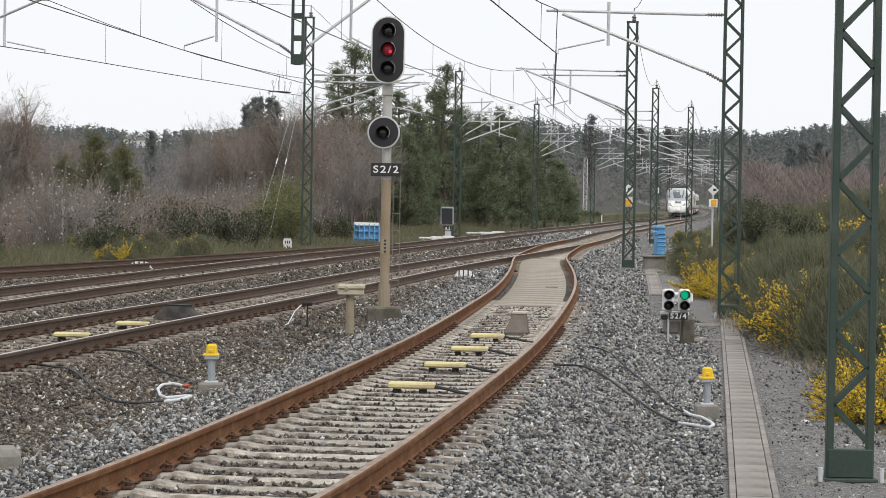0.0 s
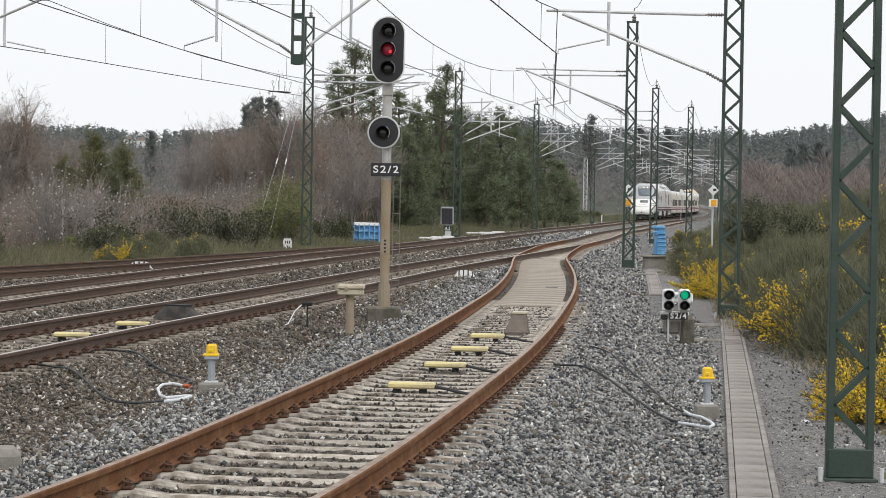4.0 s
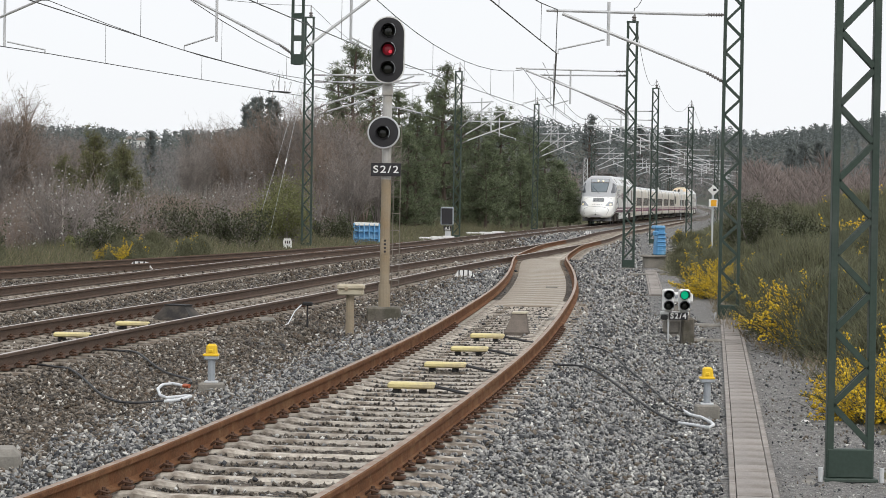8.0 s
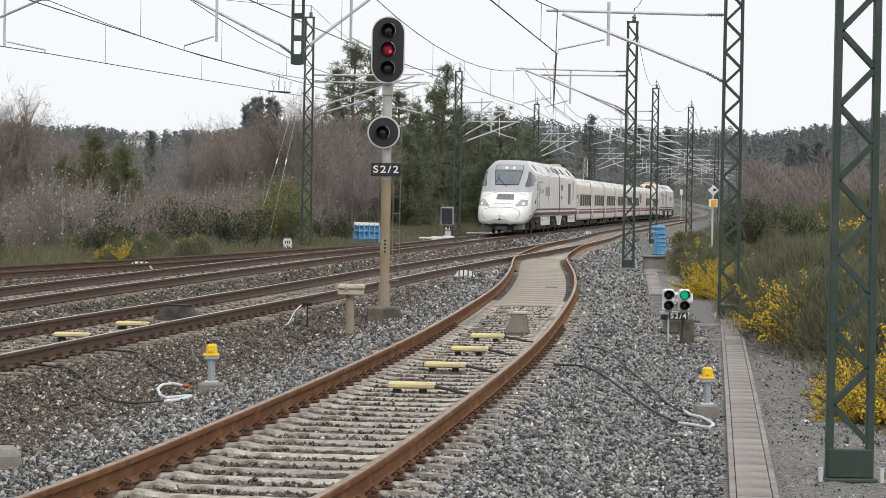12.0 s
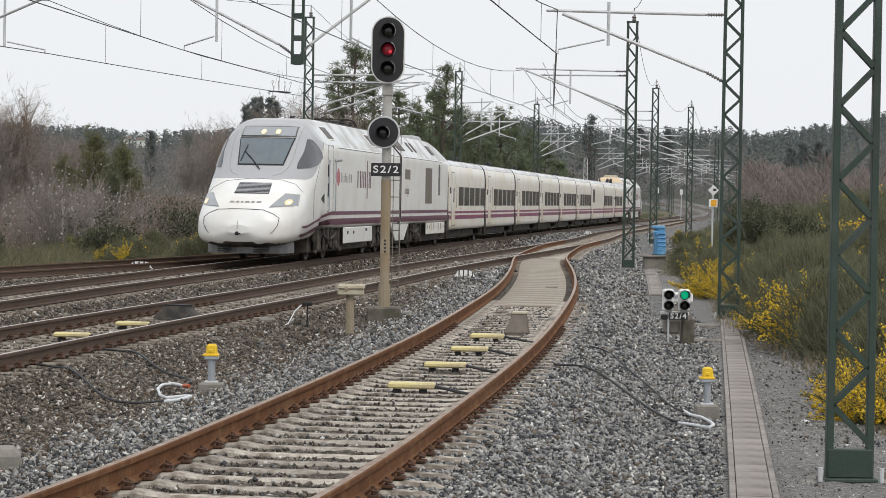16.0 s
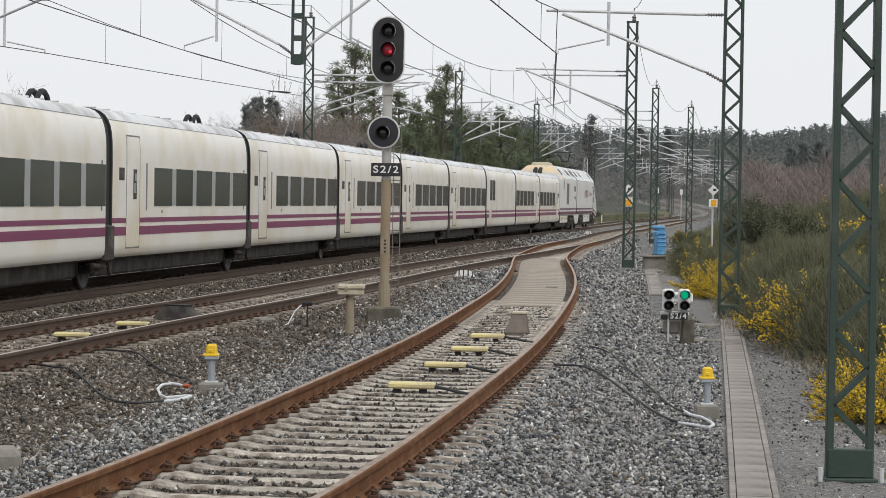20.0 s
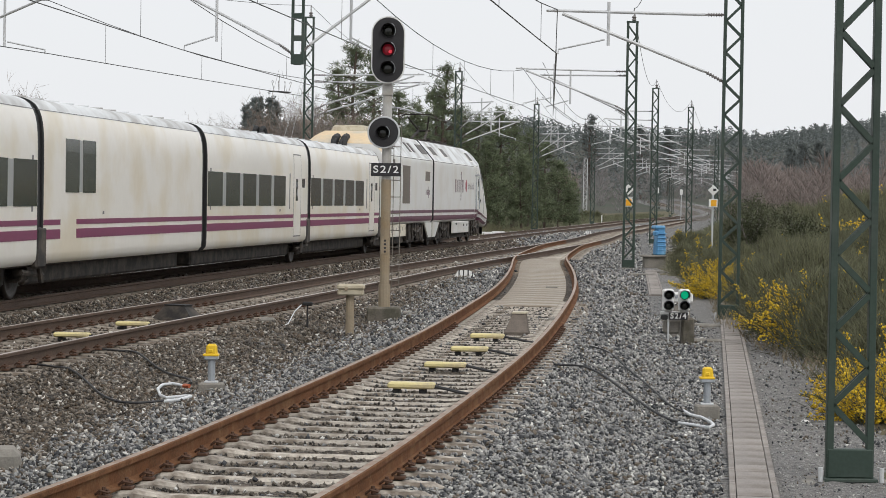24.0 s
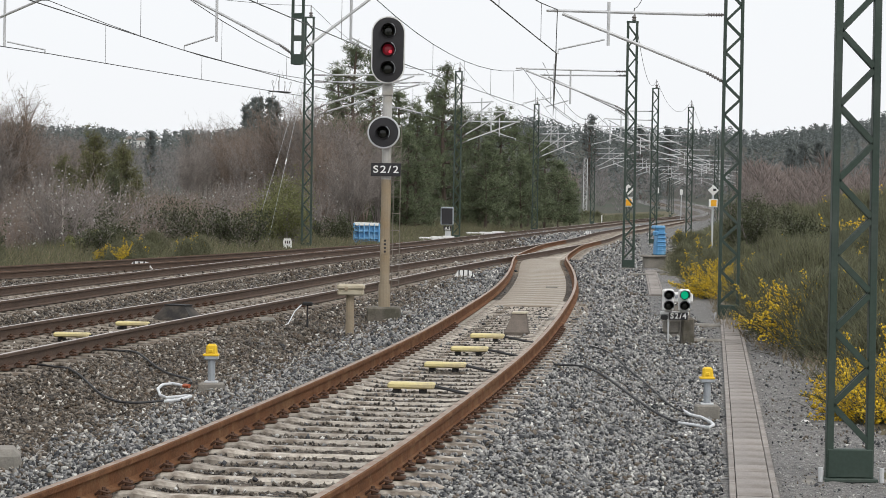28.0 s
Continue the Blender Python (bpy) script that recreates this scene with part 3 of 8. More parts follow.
        edge = [(0, j) for j in range(nd + 1)] + [(i, nd) for i in range(1, nz + 1)] + [(nz, j) for j in range(nd - 1, -1, -1)] + [(i, 0) for i in range(nz - 1, 0, -1)]
        for (a, b), (c, e) in zip(edge, edge[1:] + edge[:1]):
            bm.faces.new(fl((outer[a][b], outer[c][e], inner[c][e], inner[a][b])))


NOSE_T = body_curve([(-1, 0.95), (-0.06, 0.95), (0.0, 1.10), (0.06, 1.30), (0.16, 1.50), (0.5, 1.72), (1.0, 1.98), (1.6, 2.28), (2.15, 2.62), (2.7, 3.08), (3.3, 3.60), (3.9, 3.97), (4.6, 4.15), (5.6, 4.22), (40, 4.22)], 0.16)
NOSE_W = body_curve([(-1, 0.02), (-0.06, 0.05), (0.0, 0.35), (0.06, 0.73), (0.14, 0.98), (0.35, 1.18), (0.8, 1.32), (1.5, 1.42), (2.6, 1.47), (4.2, 1.48), (40, 1.48)], 0.12)
NOSE_B = body_curve([(-1, 0.90), (-0.05, 0.90), (0, 0.80), (0.08, 0.66), (0.2, 0.54), (0.5, 0.47), (1.2, 0.45), (3.6, 0.5), (4.4, 0.55), (4.5, 0.93), (40, 0.93)], 0.06)
NOSE_N = body_curve([(-1, 2.5), (0, 2.5), (1.5, 2.5), (3, 2.7), (4.5, 3.3), (5.6, 5.0), (7, 8), (40, 8)], 0.2)
PH_L, TC_L, CAR_L, GAP = 20.3, 13.04, 13.14, 0.26


def wheel_mesh():
    bm = bmesh.new()
    lathe(bm, [(0.05, -0.07), (0.40, -0.06), (0.44, -0.05), (0.46, 0.05), (0.44, 0.07), (0.38, 0.06), (0.34, 0.02), (0.16, 0.03), (0.14, 0.09), (0.04, 0.10)], 24, Matrix.Rotation(math.pi / 2, 4, "Y"))
    me = bpy.data.meshes.new("wheel")
    bm.to_mesh(me)
    bm.free()
    me.materials.append(M_WHEEL)
    for p in me.polygons:
        p.use_smooth = True
    return me


WHEEL = wheel_mesh()


def bogie(parent, y, base=2.8):
    """A power bogie: side frames, springs, dampers, axle boxes and four wheels."""
    bm = bmesh.new()
    for s in (-1, 1):
        box(bm, (0.12, base + 0.9, 0.16), (s * 1.22, y, 0.66), 0.03)
        box(bm, (0.14, 0.9, 0.22), (s * 1.22, y, 0.48), 0.03)
        for q in (-1, 1):
            box(bm, (0.16, 0.36, 0.34), (s * 1.22, y + q * base / 2, 0.47), 0.05)
            for e in (-0.32, 0.32):
                lathe(bm, [(0.085, 0), (0.1, 0.03), (0.1, 0.32), (0.085, 0.35)], 8, Matrix.Translation((s * 1.25, y + q * base / 2 + e, 0.55)))
            tube(bm, [(s * 1.33, y + q * 0.55, 0.42), (s * 1.33, y + q * 0.55, 0.98)], 0.05, 8)
        box(bm, (0.1, 0.25, 0.5), (s * 1.34, y, 0.74), 0.02)
        for q in (-1, 1):
            tube(bm, [(s * 1.40, y + q * 0.15, 0.62), (s * 1.40, y + q * 1.05, 0.78)], 0.045, 8)
            tube(bm, [(s * 1.36, y + q * 1.75, 0.34), (s * 1.36, y + q * 1.75, 0.95)], 0.055, 8)
            lathe(bm, [(0.12, 0), (0.14, 0.03), (0.14, 0.09), (0.06, 0.12)], 12, Matrix.Translation((s * 1.29, y + q * base / 2, 0.46)) @ Matrix.Rotation(s * math.pi / 2, 4, "Y"))
            box(bm, (0.05, 0.10, 0.42), (s * 1.38, y + q * 0.85, 0.52), 0.01)
            box(bm, (0.06, 0.30, 0.10), (s * 1.36, y + q * 2.05, 0.30), 0.01)
    box(bm, (2.2, 0.5, 0.25), (0, y, 0.62), 0.04)
    bg = part("bogie", bm, M_UNDER, parent)
    for q in (-1, 1):
        for s in (-0.9, 0.9):
            put("wheel", WHEEL, bg, pose(s, y + q * base / 2, 0.46, 0, 0, 0 if s > 0 else 180))


def lettering(shell, sgn, d0, z0, h, k, mat, parent, name):
    """A brand mark as plain bars: upright strokes of mixed heights."""
    for du, w, za, zb in ((0.0, 0.12, 0, 0.62), (0.34, 0.12, 0, 0.62), (0.56, 0.10, 0, 0.62), (0.80, 0.12, 0, 0.62), (1.04, 0.12, 0, 0.62), (1.29, 0.10, -0.38, 1.02), (1.54, 0.12, 0, 0.62), (1.76, 0.10, 0, 0.62)):
        u0, u1 = (du, du + w)
        a, b = (d0 + u0 * k, d0 + u1 * k) if sgn < 0 else (d0 + (1.9 - u1) * k, d0 + (1.9 - u0) * k)
        bm = bmesh.new()
        shell.side_patch(bm, sgn, a, b, z0 + za * h, z0 + zb * h, 0.004, 1, 1, 0.012)
        part(name, bm, mat, parent, "plum-coloured bar of a brand mark")


def skirt(bm, s, ys):
    """A tapering end skirt between the body edge and its foot."""
    zs = (0.98, 0.98, 0.40, 0.40)
    a = [bm.verts.new((s * 1.46, y, z)) for y, z in zip(ys, zs)]
    b = [bm.verts.new((s * 1.41, y, z)) for y, z in zip(ys, zs)]
    bm.faces.new(a), bm.faces.new(b[::-1])
    for i in range(4):
        bm.faces.new((a[i], b[i], b[(i + 1) % 4], a[(i + 1) % 4]))
    bmesh.ops.recalc_face_normals(bm, faces=bm.faces)


def power_car():
    sh = Shell(PH_L, NOSE_W, NOSE_T, NOSE_B, NOSE_N, ((0.80, 4.22), (1.48, 3.42)))
    pc = thing("power_car", "white power car with grey cab mask and purple stripes", "locomotive", group="train vehicles")

    def pick(d, x, z):
        if z < 0.60 + 0.03 * max(0, d - 0.8) and d < 5.0:
            return 1
        # last strip of the body coloured black to widen the dark gap between cars
        if d > PH_L - 0.25:
            return 3
        if z > 3.45 and d > 5.2:
            return 2
        return 0
    st = np.concatenate([[-0.05, -0.02, 0.0, 0.03, 0.06, 0.09], np.arange(0.12, 6.6, 0.085), np.linspace(6.8, PH_L - 0.28, 15), [PH_L - 0.2, PH_L - GAP / 2]])
    body = put("body", sh.mesh("power_car_body", st, 120, [M_NOSE, M_UNDER, M_ROOFG, M_RUBBER], pick), pc)
    # cab glazing
    # the cab front's fittings sit on the axis OX
    OX = -0.09
    part("windscreen_surround", sh.front_patch(((OX - 0.66, 2.765), (OX + 0.66, 2.765), (OX + 0.80, 3.575), (OX - 0.80, 3.575)), 8, 10, 0.010), M_RUBBER, pc)
    part("windscreen", sh.front_patch(((OX - 0.625, 2.80), (OX + 0.625, 2.80), (OX + 0.765, 3.545), (OX - 0.765, 3.545)), 8, 8, 0.020), M_SCREEN, pc, "grey-blue cab windscreen")
    part("lamp_panel_rim", sh.front_patch(((OX - 0.80, 3.60), (OX + 0.80, 3.60), (OX + 0.78, 3.925), (OX - 0.78, 3.925)), 8, 4, 0.012), M_VENT, pc)
    part("lamp_panel", sh.front_patch(((OX - 0.765, 3.63), (OX + 0.765, 3.63), (OX + 0.75, 3.895), (OX - 0.75, 3.895)), 8, 4, 0.024), M_LAMPGL, pc)
    for x in (OX - 0.28, OX + 0.14):
        lamp = part("upper_headlamp", sh.front_disc(x, 3.76, 0.08, 0.075), M_LAMPDIM, pc, "warm upper headlamp")
        part("bulb", sh.front_disc(x, 3.76, 0.042, 0.09), M_LAMPON, lamp)
    for s in (-1, 1):
        inner = 0.78 if s < 0 else 0.66
        pts = [(s * inner, 1.595), (s * 1.345, 1.63), (s * 1.315, 1.93), (s * 1.03, 1.955)]
        if s < 0:
            pts = [pts[1], pts[0], pts[3], pts[2]]
        rim = [(px + (px - s * 1.10) * 0.09, pz + (pz - 1.77) * 0.12) for px, pz in pts]
        part("headlamp_rim", sh.front_patch(rim, 6, 5, 0.008), M_PILLAR, pc)
        part("headlamp", sh.front_patch(pts, 6, 5, 0.015), M_LAMPGL, pc, "clear headlamp cover with a warm lamp")
        part("headlamp_reflector", sh.front_disc(s * 1.17, 1.735, 0.085, 0.05), M_LAMPDIM, pc)
        part("headlamp_bulb", sh.front_disc(s * 1.18, 1.73, 0.04, 0.065), M_LAMPON, pc)
    # nose grille
    part("grille", sh.front_patch(((OX - 0.53, 1.955), (OX + 0.44, 1.955), (OX + 0.40, 2.265), (OX - 0.50, 2.265)), 4, 4, 0.008), M_RUBBER, pc)
    for i in range(8):
        z = 1.975 + i * 0.036
        part("grille_bar", sh.front_patch(((OX - 0.51, z), (OX + 0.42, z), (OX + 0.42, z + 0.017), (OX - 0.51, z + 0.017)), 4, 1, 0.020), M_GREYP, pc)
    # brand mark on the nose as bars
    for x0, x1 in ((-0.42, -0.3), (-0.24, -0.16), (-0.1, 0.02), (0.08, 0.13), (0.19, 0.27), (0.33, 0.45)):
        part("nose_mark", sh.front_patch(((OX + x0, 1.70), (OX + x1, 1.70), (OX + x1, 1.745), (OX + x0, 1.745)), 1, 1, 0.010), M_LOGOG, pc)

    def front_line(name, pts, r, off, mat, steps=4):
        line = [(x0 + (x1 - x0) * k / steps, z0 + (z1 - z0) * k / steps) for (x0, z0), (x1, z1) in zip(pts, pts[1:]) for k in range(steps)] + [pts[-1]]
        bm = bmesh.new()
        tube(bm, [(x, PH_L / 2 - sh.front(x, z) + off, z) for x, z in line], r, 5)
        part(name, bm, mat, pc)
    # coupler lid: straight upper edge, deep round lower edge
    lid = [(0.64, 1.51), (0.2, 1.53), (-0.2, 1.53), (-0.64, 1.51), (-0.92, 1.40), (-1.07, 1.29), (-1.05, 1.10), (-0.95, 0.93), (-0.77, 0.80), (-0.47, 0.72), (0.0, 0.70), (0.47, 0.72), (0.77, 0.80), (0.93, 0.93), (1.02, 1.10), (1.03, 1.29), (0.90, 1.40), (0.64, 1.51)]
    front_line("coupler_lid_seam", lid, 0.010, 0.004, M_RUBBER)
    front_line("lid_centre_seam", [(0.02, 0.95), (0.02, 1.22)], 0.006, 0.004, M_LINE)
    for q in (-1, 1):
        front_line("mask_seam", [(q * 0.92 + OX / 2, 3.92), (q * 0.93 + OX / 2, 3.5), (q * 0.90 + OX / 2, 3.0), (q * 0.84 + OX / 2, 2.72), (q * 0.72 + OX / 2, 2.55), (q * 0.5 + OX / 2, 2.47)], 0.012, 0.002, M_PILLAR, 3)
    bm = bmesh.new()
    y0 = PH_L / 2 - sh.front(0.03, 0.87)
    tube(bm, [(0.03, y0 - 0.1, 0.86), (0.03, y0 + 0.02, 0.86)], 0.055, 10)
    box(bm, (0.15, 0.05, 0.04), (0.0, y0 + 0.01, 0.85), 0.01)
    part("coupler_hatch", bm, M_RUBBER, pc)
    front_line("hood_seam", [(-1.37, 2.02), (-1.18, 2.24), (-0.80, 2.36), (0.0, 2.39), (0.75, 2.31), (1.12, 2.12), (1.29, 1.88)], 0.009, 0.004, M_LINE)
    # wiper
    bm = bmesh.new()
    wp = [(-0.12, 2.66), (0.12, 2.90), (0.42, 3.16)]
    tube(bm, [(x, PH_L / 2 - sh.front(x, z) + 0.06, z) for x, z in wp], 0.016, 6)
    tube(bm, [(x, PH_L / 2 - sh.front(x, z) + 0.07, z) for x, z in [(0.50, 2.90), (0.46, 3.12), (0.40, 3.36)]], 0.013, 6)
    part("wiper", bm, M_RUBBER, pc)
    # pilot under the nose
    bm = bmesh.new()
    pts = [(math.sin(q) * 1.30, PH_L / 2 - 0.42 - (1 - math.cos(q)) * 1.9) for q in np.linspace(-1.25, 1.25, 13)]
    lo = [bm.verts.new((x, y, 0.30)) for x, y in pts]
    hi = [bm.verts.new((x * 1.0, y, 0.62)) for x, y in pts]
    li = [bm.verts.new((x * 0.9, y - 0.25, 0.30)) for x, y in pts]
    for i in range(12):
        bm.faces.new((lo[i], lo[i + 1], hi[i + 1], hi[i]))
        bm.faces.new((li[i], li[i + 1], lo[i + 1], lo[i]))
    part("pilot", bm, M_PILOT, pc, "dark grey pilot with slots")
    for x in (-0.75, 0.05):
        for i in range(4):
            bm = bmesh.new()
            yy = PH_L / 2 - 0.42 - (1 - math.cos(math.asin(min(1, abs(x + 0.3) / 1.3)))) * 1.9
            box(bm, (0.62, 0.1, 0.022), (x + 0.3, yy, 0.36 + i * 0.055), 0, pose(0, 0, 0))
            part("pilot_slot", bm, M_RUBBER, pc)
    # side glass, door, seams
    for s in (-1, 1):
        bm = bmesh.new()
        n = 18
        cols = []
        for i in range(n + 1):
            u = i / n
            d0 = 2.62 + 2.02 * u
            zb = 2.70 + 0.12 * u + 0.24 * u ** 4
            zt = zb + 0.02 + 0.76 * min(1, u * 2.0) ** 0.8 * (1 if u < 0.5 else max(0.0, 1 - ((u - 0.5) / 0.5) ** 2.2))
            col = []
            for j in range(5):
                z = zb + (zt - zb) * j / 4
                d = d0 + 0.42 * (1 - u) * (z - zb) / 0.8
                col.append(bm.verts.new((s * (sh.side(d, z) + 0.028), PH_L / 2 - d, z)))
            cols.append(col)
        for a, b in zip(cols, cols[1:]):
            for j in range(4):
                f = (a[j], b[j], b[j + 1], a[j + 1])
                bm.faces.new(f if s > 0 else f[::-1])
        bmesh.ops.recalc_face_normals(bm, faces=bm.faces)
        ex = bmesh.ops.extrude_face_region(bm, geom=list(bm.faces))
        for q in ex["geom"]:
            if isinstance(q, bmesh.types.BMVert):
                q.co.x -= s * 0.05
        bmesh.ops.recalc_face_normals(bm, faces=bm.faces)
        part("side_window", bm, M_SIDEGL, pc, "dark cab side window")
        bm = bmesh.new()
        sh.side_patch(bm, s, 5.58, 5.62, 1.35, 3.42, 0.004, 6)
        sh.side_patch(bm, s, 6.42, 6.46, 1.35, 3.42, 0.004, 6)
        sh.side_patch(bm, s, 5.58, 6.46, 3.42, 3.45, 0.004, 1)
        part("cab_door_seam", bm, M_LINE, pc)
        for dd in (5.48, 6.58):
            bm = bmesh.new()
            x = s * (1.48 + 0.06)
            tube(bm, [(s * 1.47, PH_L / 2 - dd, 1.45), (x, PH_L / 2 - dd, 1.5), (x, PH_L / 2 - dd, 3.0), (s * 1.47, PH_L / 2 - dd, 3.05)], 0.018, 6)
            part("grab_rail", bm, M_GREYM, pc)
        for za, zb in ((2.5, 2.85), (1.9, 2.3)):
            bm = bmesh.new()
            sh.side_patch(bm, s, 5.52, 5.60, za, zb, 0.02, 2)
            part("door_recess", bm, M_RUBBER, pc)
        bm = bmesh.new()
        tube(bm, [(s * 1.45, PH_L / 2 - 6.66, 3.0), (s * 1.62, PH_L / 2 - 6.70, 3.02), (s * 1.64, PH_L / 2 - 6.84, 3.02)], 0.05, 8)
        part("side_camera", bm, M_GREYP, pc)
        # joint between the moulded cab and the body
        joint = [(5.05, 3.50), (4.80, 3.25), (4.3, 2.85), (3.75, 2.40), (3.35, 2.05), (3.30, 1.70), (3.30, 1.10)]
        bm = bmesh.new()
        tube(bm, [(s * (sh.side(d, z) + 0.002), PH_L / 2 - d, z) for d, z in [(d0 + (d1 - d0) * k / 4, z0 + (z1 - z0) * k / 4) for (d0, z0), (d1, z1) in zip(joint, joint[1:]) for k in range(4)]], 0.009, 5)
        part("cab_joint", bm, M_LINE, pc)
        # stripes: two bands sweeping down towards the nose
        for z0, z1, mt in ((1.36, 1.47, M_PURPLED), (1.06, 1.25, M_PURPLED)):
            bm = bmesh.new()
            sh.side_patch(bm, s, 7.0, PH_L - 0.28, z0, z1, 0.010, 2, 4)
            cols = []
            for i in range(13):
                d = 7.0 - i * 0.44
                fall = 0.40 * min(1, max(0, (5.9 - d) / 3.6))
                thin = 1 - 0.5 * i / 12
                floor = 0.955 if d > 4.3 else 0.66
                cols.append([bm.verts.new((s * (sh.side(d, z) + 0.026), PH_L / 2 - d, z)) for z in (max(floor, z1 - fall - (z1 - z0) * thin), max(floor + 0.05, z1 - fall))])
            for a, b in zip(cols, cols[1:]):
                bm.faces.new((a[0], a[1], b[1], b[0]) if s > 0 else (a[0], b[0], b[1], a[1]))
            part("stripe", bm, mt, pc)
        lettering(sh, s, 10.85, 2.21, 0.87, 1.46, M_LOGO, pc, "brand_mark")
        bm = bmesh.new()
        for i in range(5):
            a = 7.02 + 0.12 * i if s < 0 else 10.1 - 0.12 * i
            hgt = (0.30, 0.48, 0.56, 0.50, 0.34)[i]
            sh.side_patch(bm, s, a, a + 0.085, 2.50 - hgt / 2, 2.50 + hgt / 2, 0.004, 2, 1, 0.012)
        part("shell_emblem", bm, M_PINK, pc, "rose shell emblem")
        for i, (w, hh) in enumerate(((0.13, 0.3), (0.11, 0.2), (0.12, 0.2), (0.11, 0.3), (0.12, 0.2), (0.11, 0.2), (0.15, 0.26), (0.06, 0.26), (0.15, 0.26))):
            a = (7.85 if s < 0 else 7.2) + i * 0.225
            bm = bmesh.new()
            sh.side_patch(bm, s, a, a + w * 0.8, 2.36, 2.36 + hh, 0.004, 1, 1, 0.012)
            part("small_lettering", bm, M_LOGOG, pc)
        bm = bmesh.new()
        tri = [(4.45, 1.85), (4.95, 1.70), (4.95, 2.0)]
        top = [bm.verts.new((s * (sh.side(d, z) + 0.012), PH_L / 2 - d, z)) for d, z in tri]
        low = [bm.verts.new((s * (sh.side(d, z) - 0.02), PH_L / 2 - d, z)) for d, z in tri]
        bm.faces.new(top), bm.faces.new(low[::-1])
        for i in range(3):
            bm.faces.new((top[i], low[i], low[(i + 1) % 3], top[(i + 1) % 3]))
        bmesh.ops.recalc_face_normals(bm, faces=bm.faces)
        part("arrow_mark", bm, M_RUBBER, pc)
        # equipment box between the bogies
        for i in range(3):
            bm = bmesh.new()
            box(bm, (0.05, 1.83, 0.50), (s * 1.43, PH_L / 2 - (9.55 + i * 1.84), 0.715), 0.02)
            part("equipment_cover", bm, M_WHITE, pc, "white skirt cover")
        for i, (dd, zz) in enumerate(((9.3, 0.8), (10.4, 0.8), (12.9, 0.86))):
            bm = bmesh.new()
            box(bm, (0.02, 0.16 + 0.1 * (i == 2), 0.09), (s * 1.46, PH_L / 2 - dd, zz), 0.005)
            part("hatch_latch", bm, M_RUBBER, pc)
        bm = bmesh.new()
        skirt(bm, s, [PH_L / 2 - q for q in (18.2, PH_L - 0.2, PH_L - 0.2, 19.35)])
        part("end_skirt", bm, M_WHITE, pc)
        # louvres in the roof slope
        for dd, w in ((6.9, 1.0), (15.2, 0.95), (18.5, 1.15)):
            bm = bmesh.new()
            sl = math.atan2(4.22 - 3.42, 1.48 - 0.80)
            box(bm, (0.46, w, 0.03), (0, 0, 0), 0.008, Matrix.Translation((s * 1.151, PH_L / 2 - dd, 3.830)) @ Matrix.Rotation(s * sl, 4, "Y"))
            part("roof_louvre", bm, M_VENT, pc)
            bm = bmesh.new()
            box(bm, (0.56, w + 0.12, 0.03), (0, 0, 0), 0.008, Matrix.Translation((s * 1.143, PH_L / 2 - dd, 3.823)) @ Matrix.Rotation(s * sl, 4, "Y"))
            part("louvre_frame", bm, M_WHITE, pc)
        bm = bmesh.new()
        sh.side_patch(bm, s, 7.3, PH_L - 0.1, 3.385, 3.405, 0.004, 1, 6)
        part("roof_seam", bm, M_LINE, pc)
    for y in (PH_L / 2 - 6.3, PH_L / 2 - 16.6):
        bogie(pc, y)
    # underframe block deepened and kept dark to fill in the shade below the floor
    bm = bmesh.new()
    box(bm, (2.3, 15.4, 0.72), (0, PH_L / 2 - 12.0, 0.60), 0.03)
    part("underframe_shade_block", bm, M_UNDER, pc)
    bm = bmesh.new()
    box(bm, (1.4, 8.5, 0.10), (0, -2.6, 4.23), 0.03)
    for i in range(7):
        tube(bm, [(-0.62 + 0.2 * i, -0.2, 4.31), (-0.55 + 0.18 * i, -1.8, 4.37), (-0.5 + 0.17 * i, -4.6, 4.33)], 0.03, 5)
    for y in (0.2, -1.5, -3.2, -5.0):
        for x in (-0.5, 0.5):
            lathe(bm, [(0.07, 0), (0.1, 0.03), (0.06, 0.06), (0.1, 0.1), (0.06, 0.13), (0.08, 0.18)], 8, Matrix.Translation((x, y, 4.25)))
    part("roof_equipment", bm, M_UNDER, pc, "dark cables and insulators on the roof")
    bm = bmesh.new()
    tube(bm, [(0, PH_L / 2 - 7.2, 4.19), (0, PH_L / 2 - 7.2, 4.36)], 0.012, 6)
    lathe(bm, [(0.05, 0), (0.06, 0.05), (0.03, 0.09)], 8, Matrix.Translation((0, PH_L / 2 - 7.2, 4.19)))
    part("roof_antenna", bm, M_RUBBER, pc)
    return pc


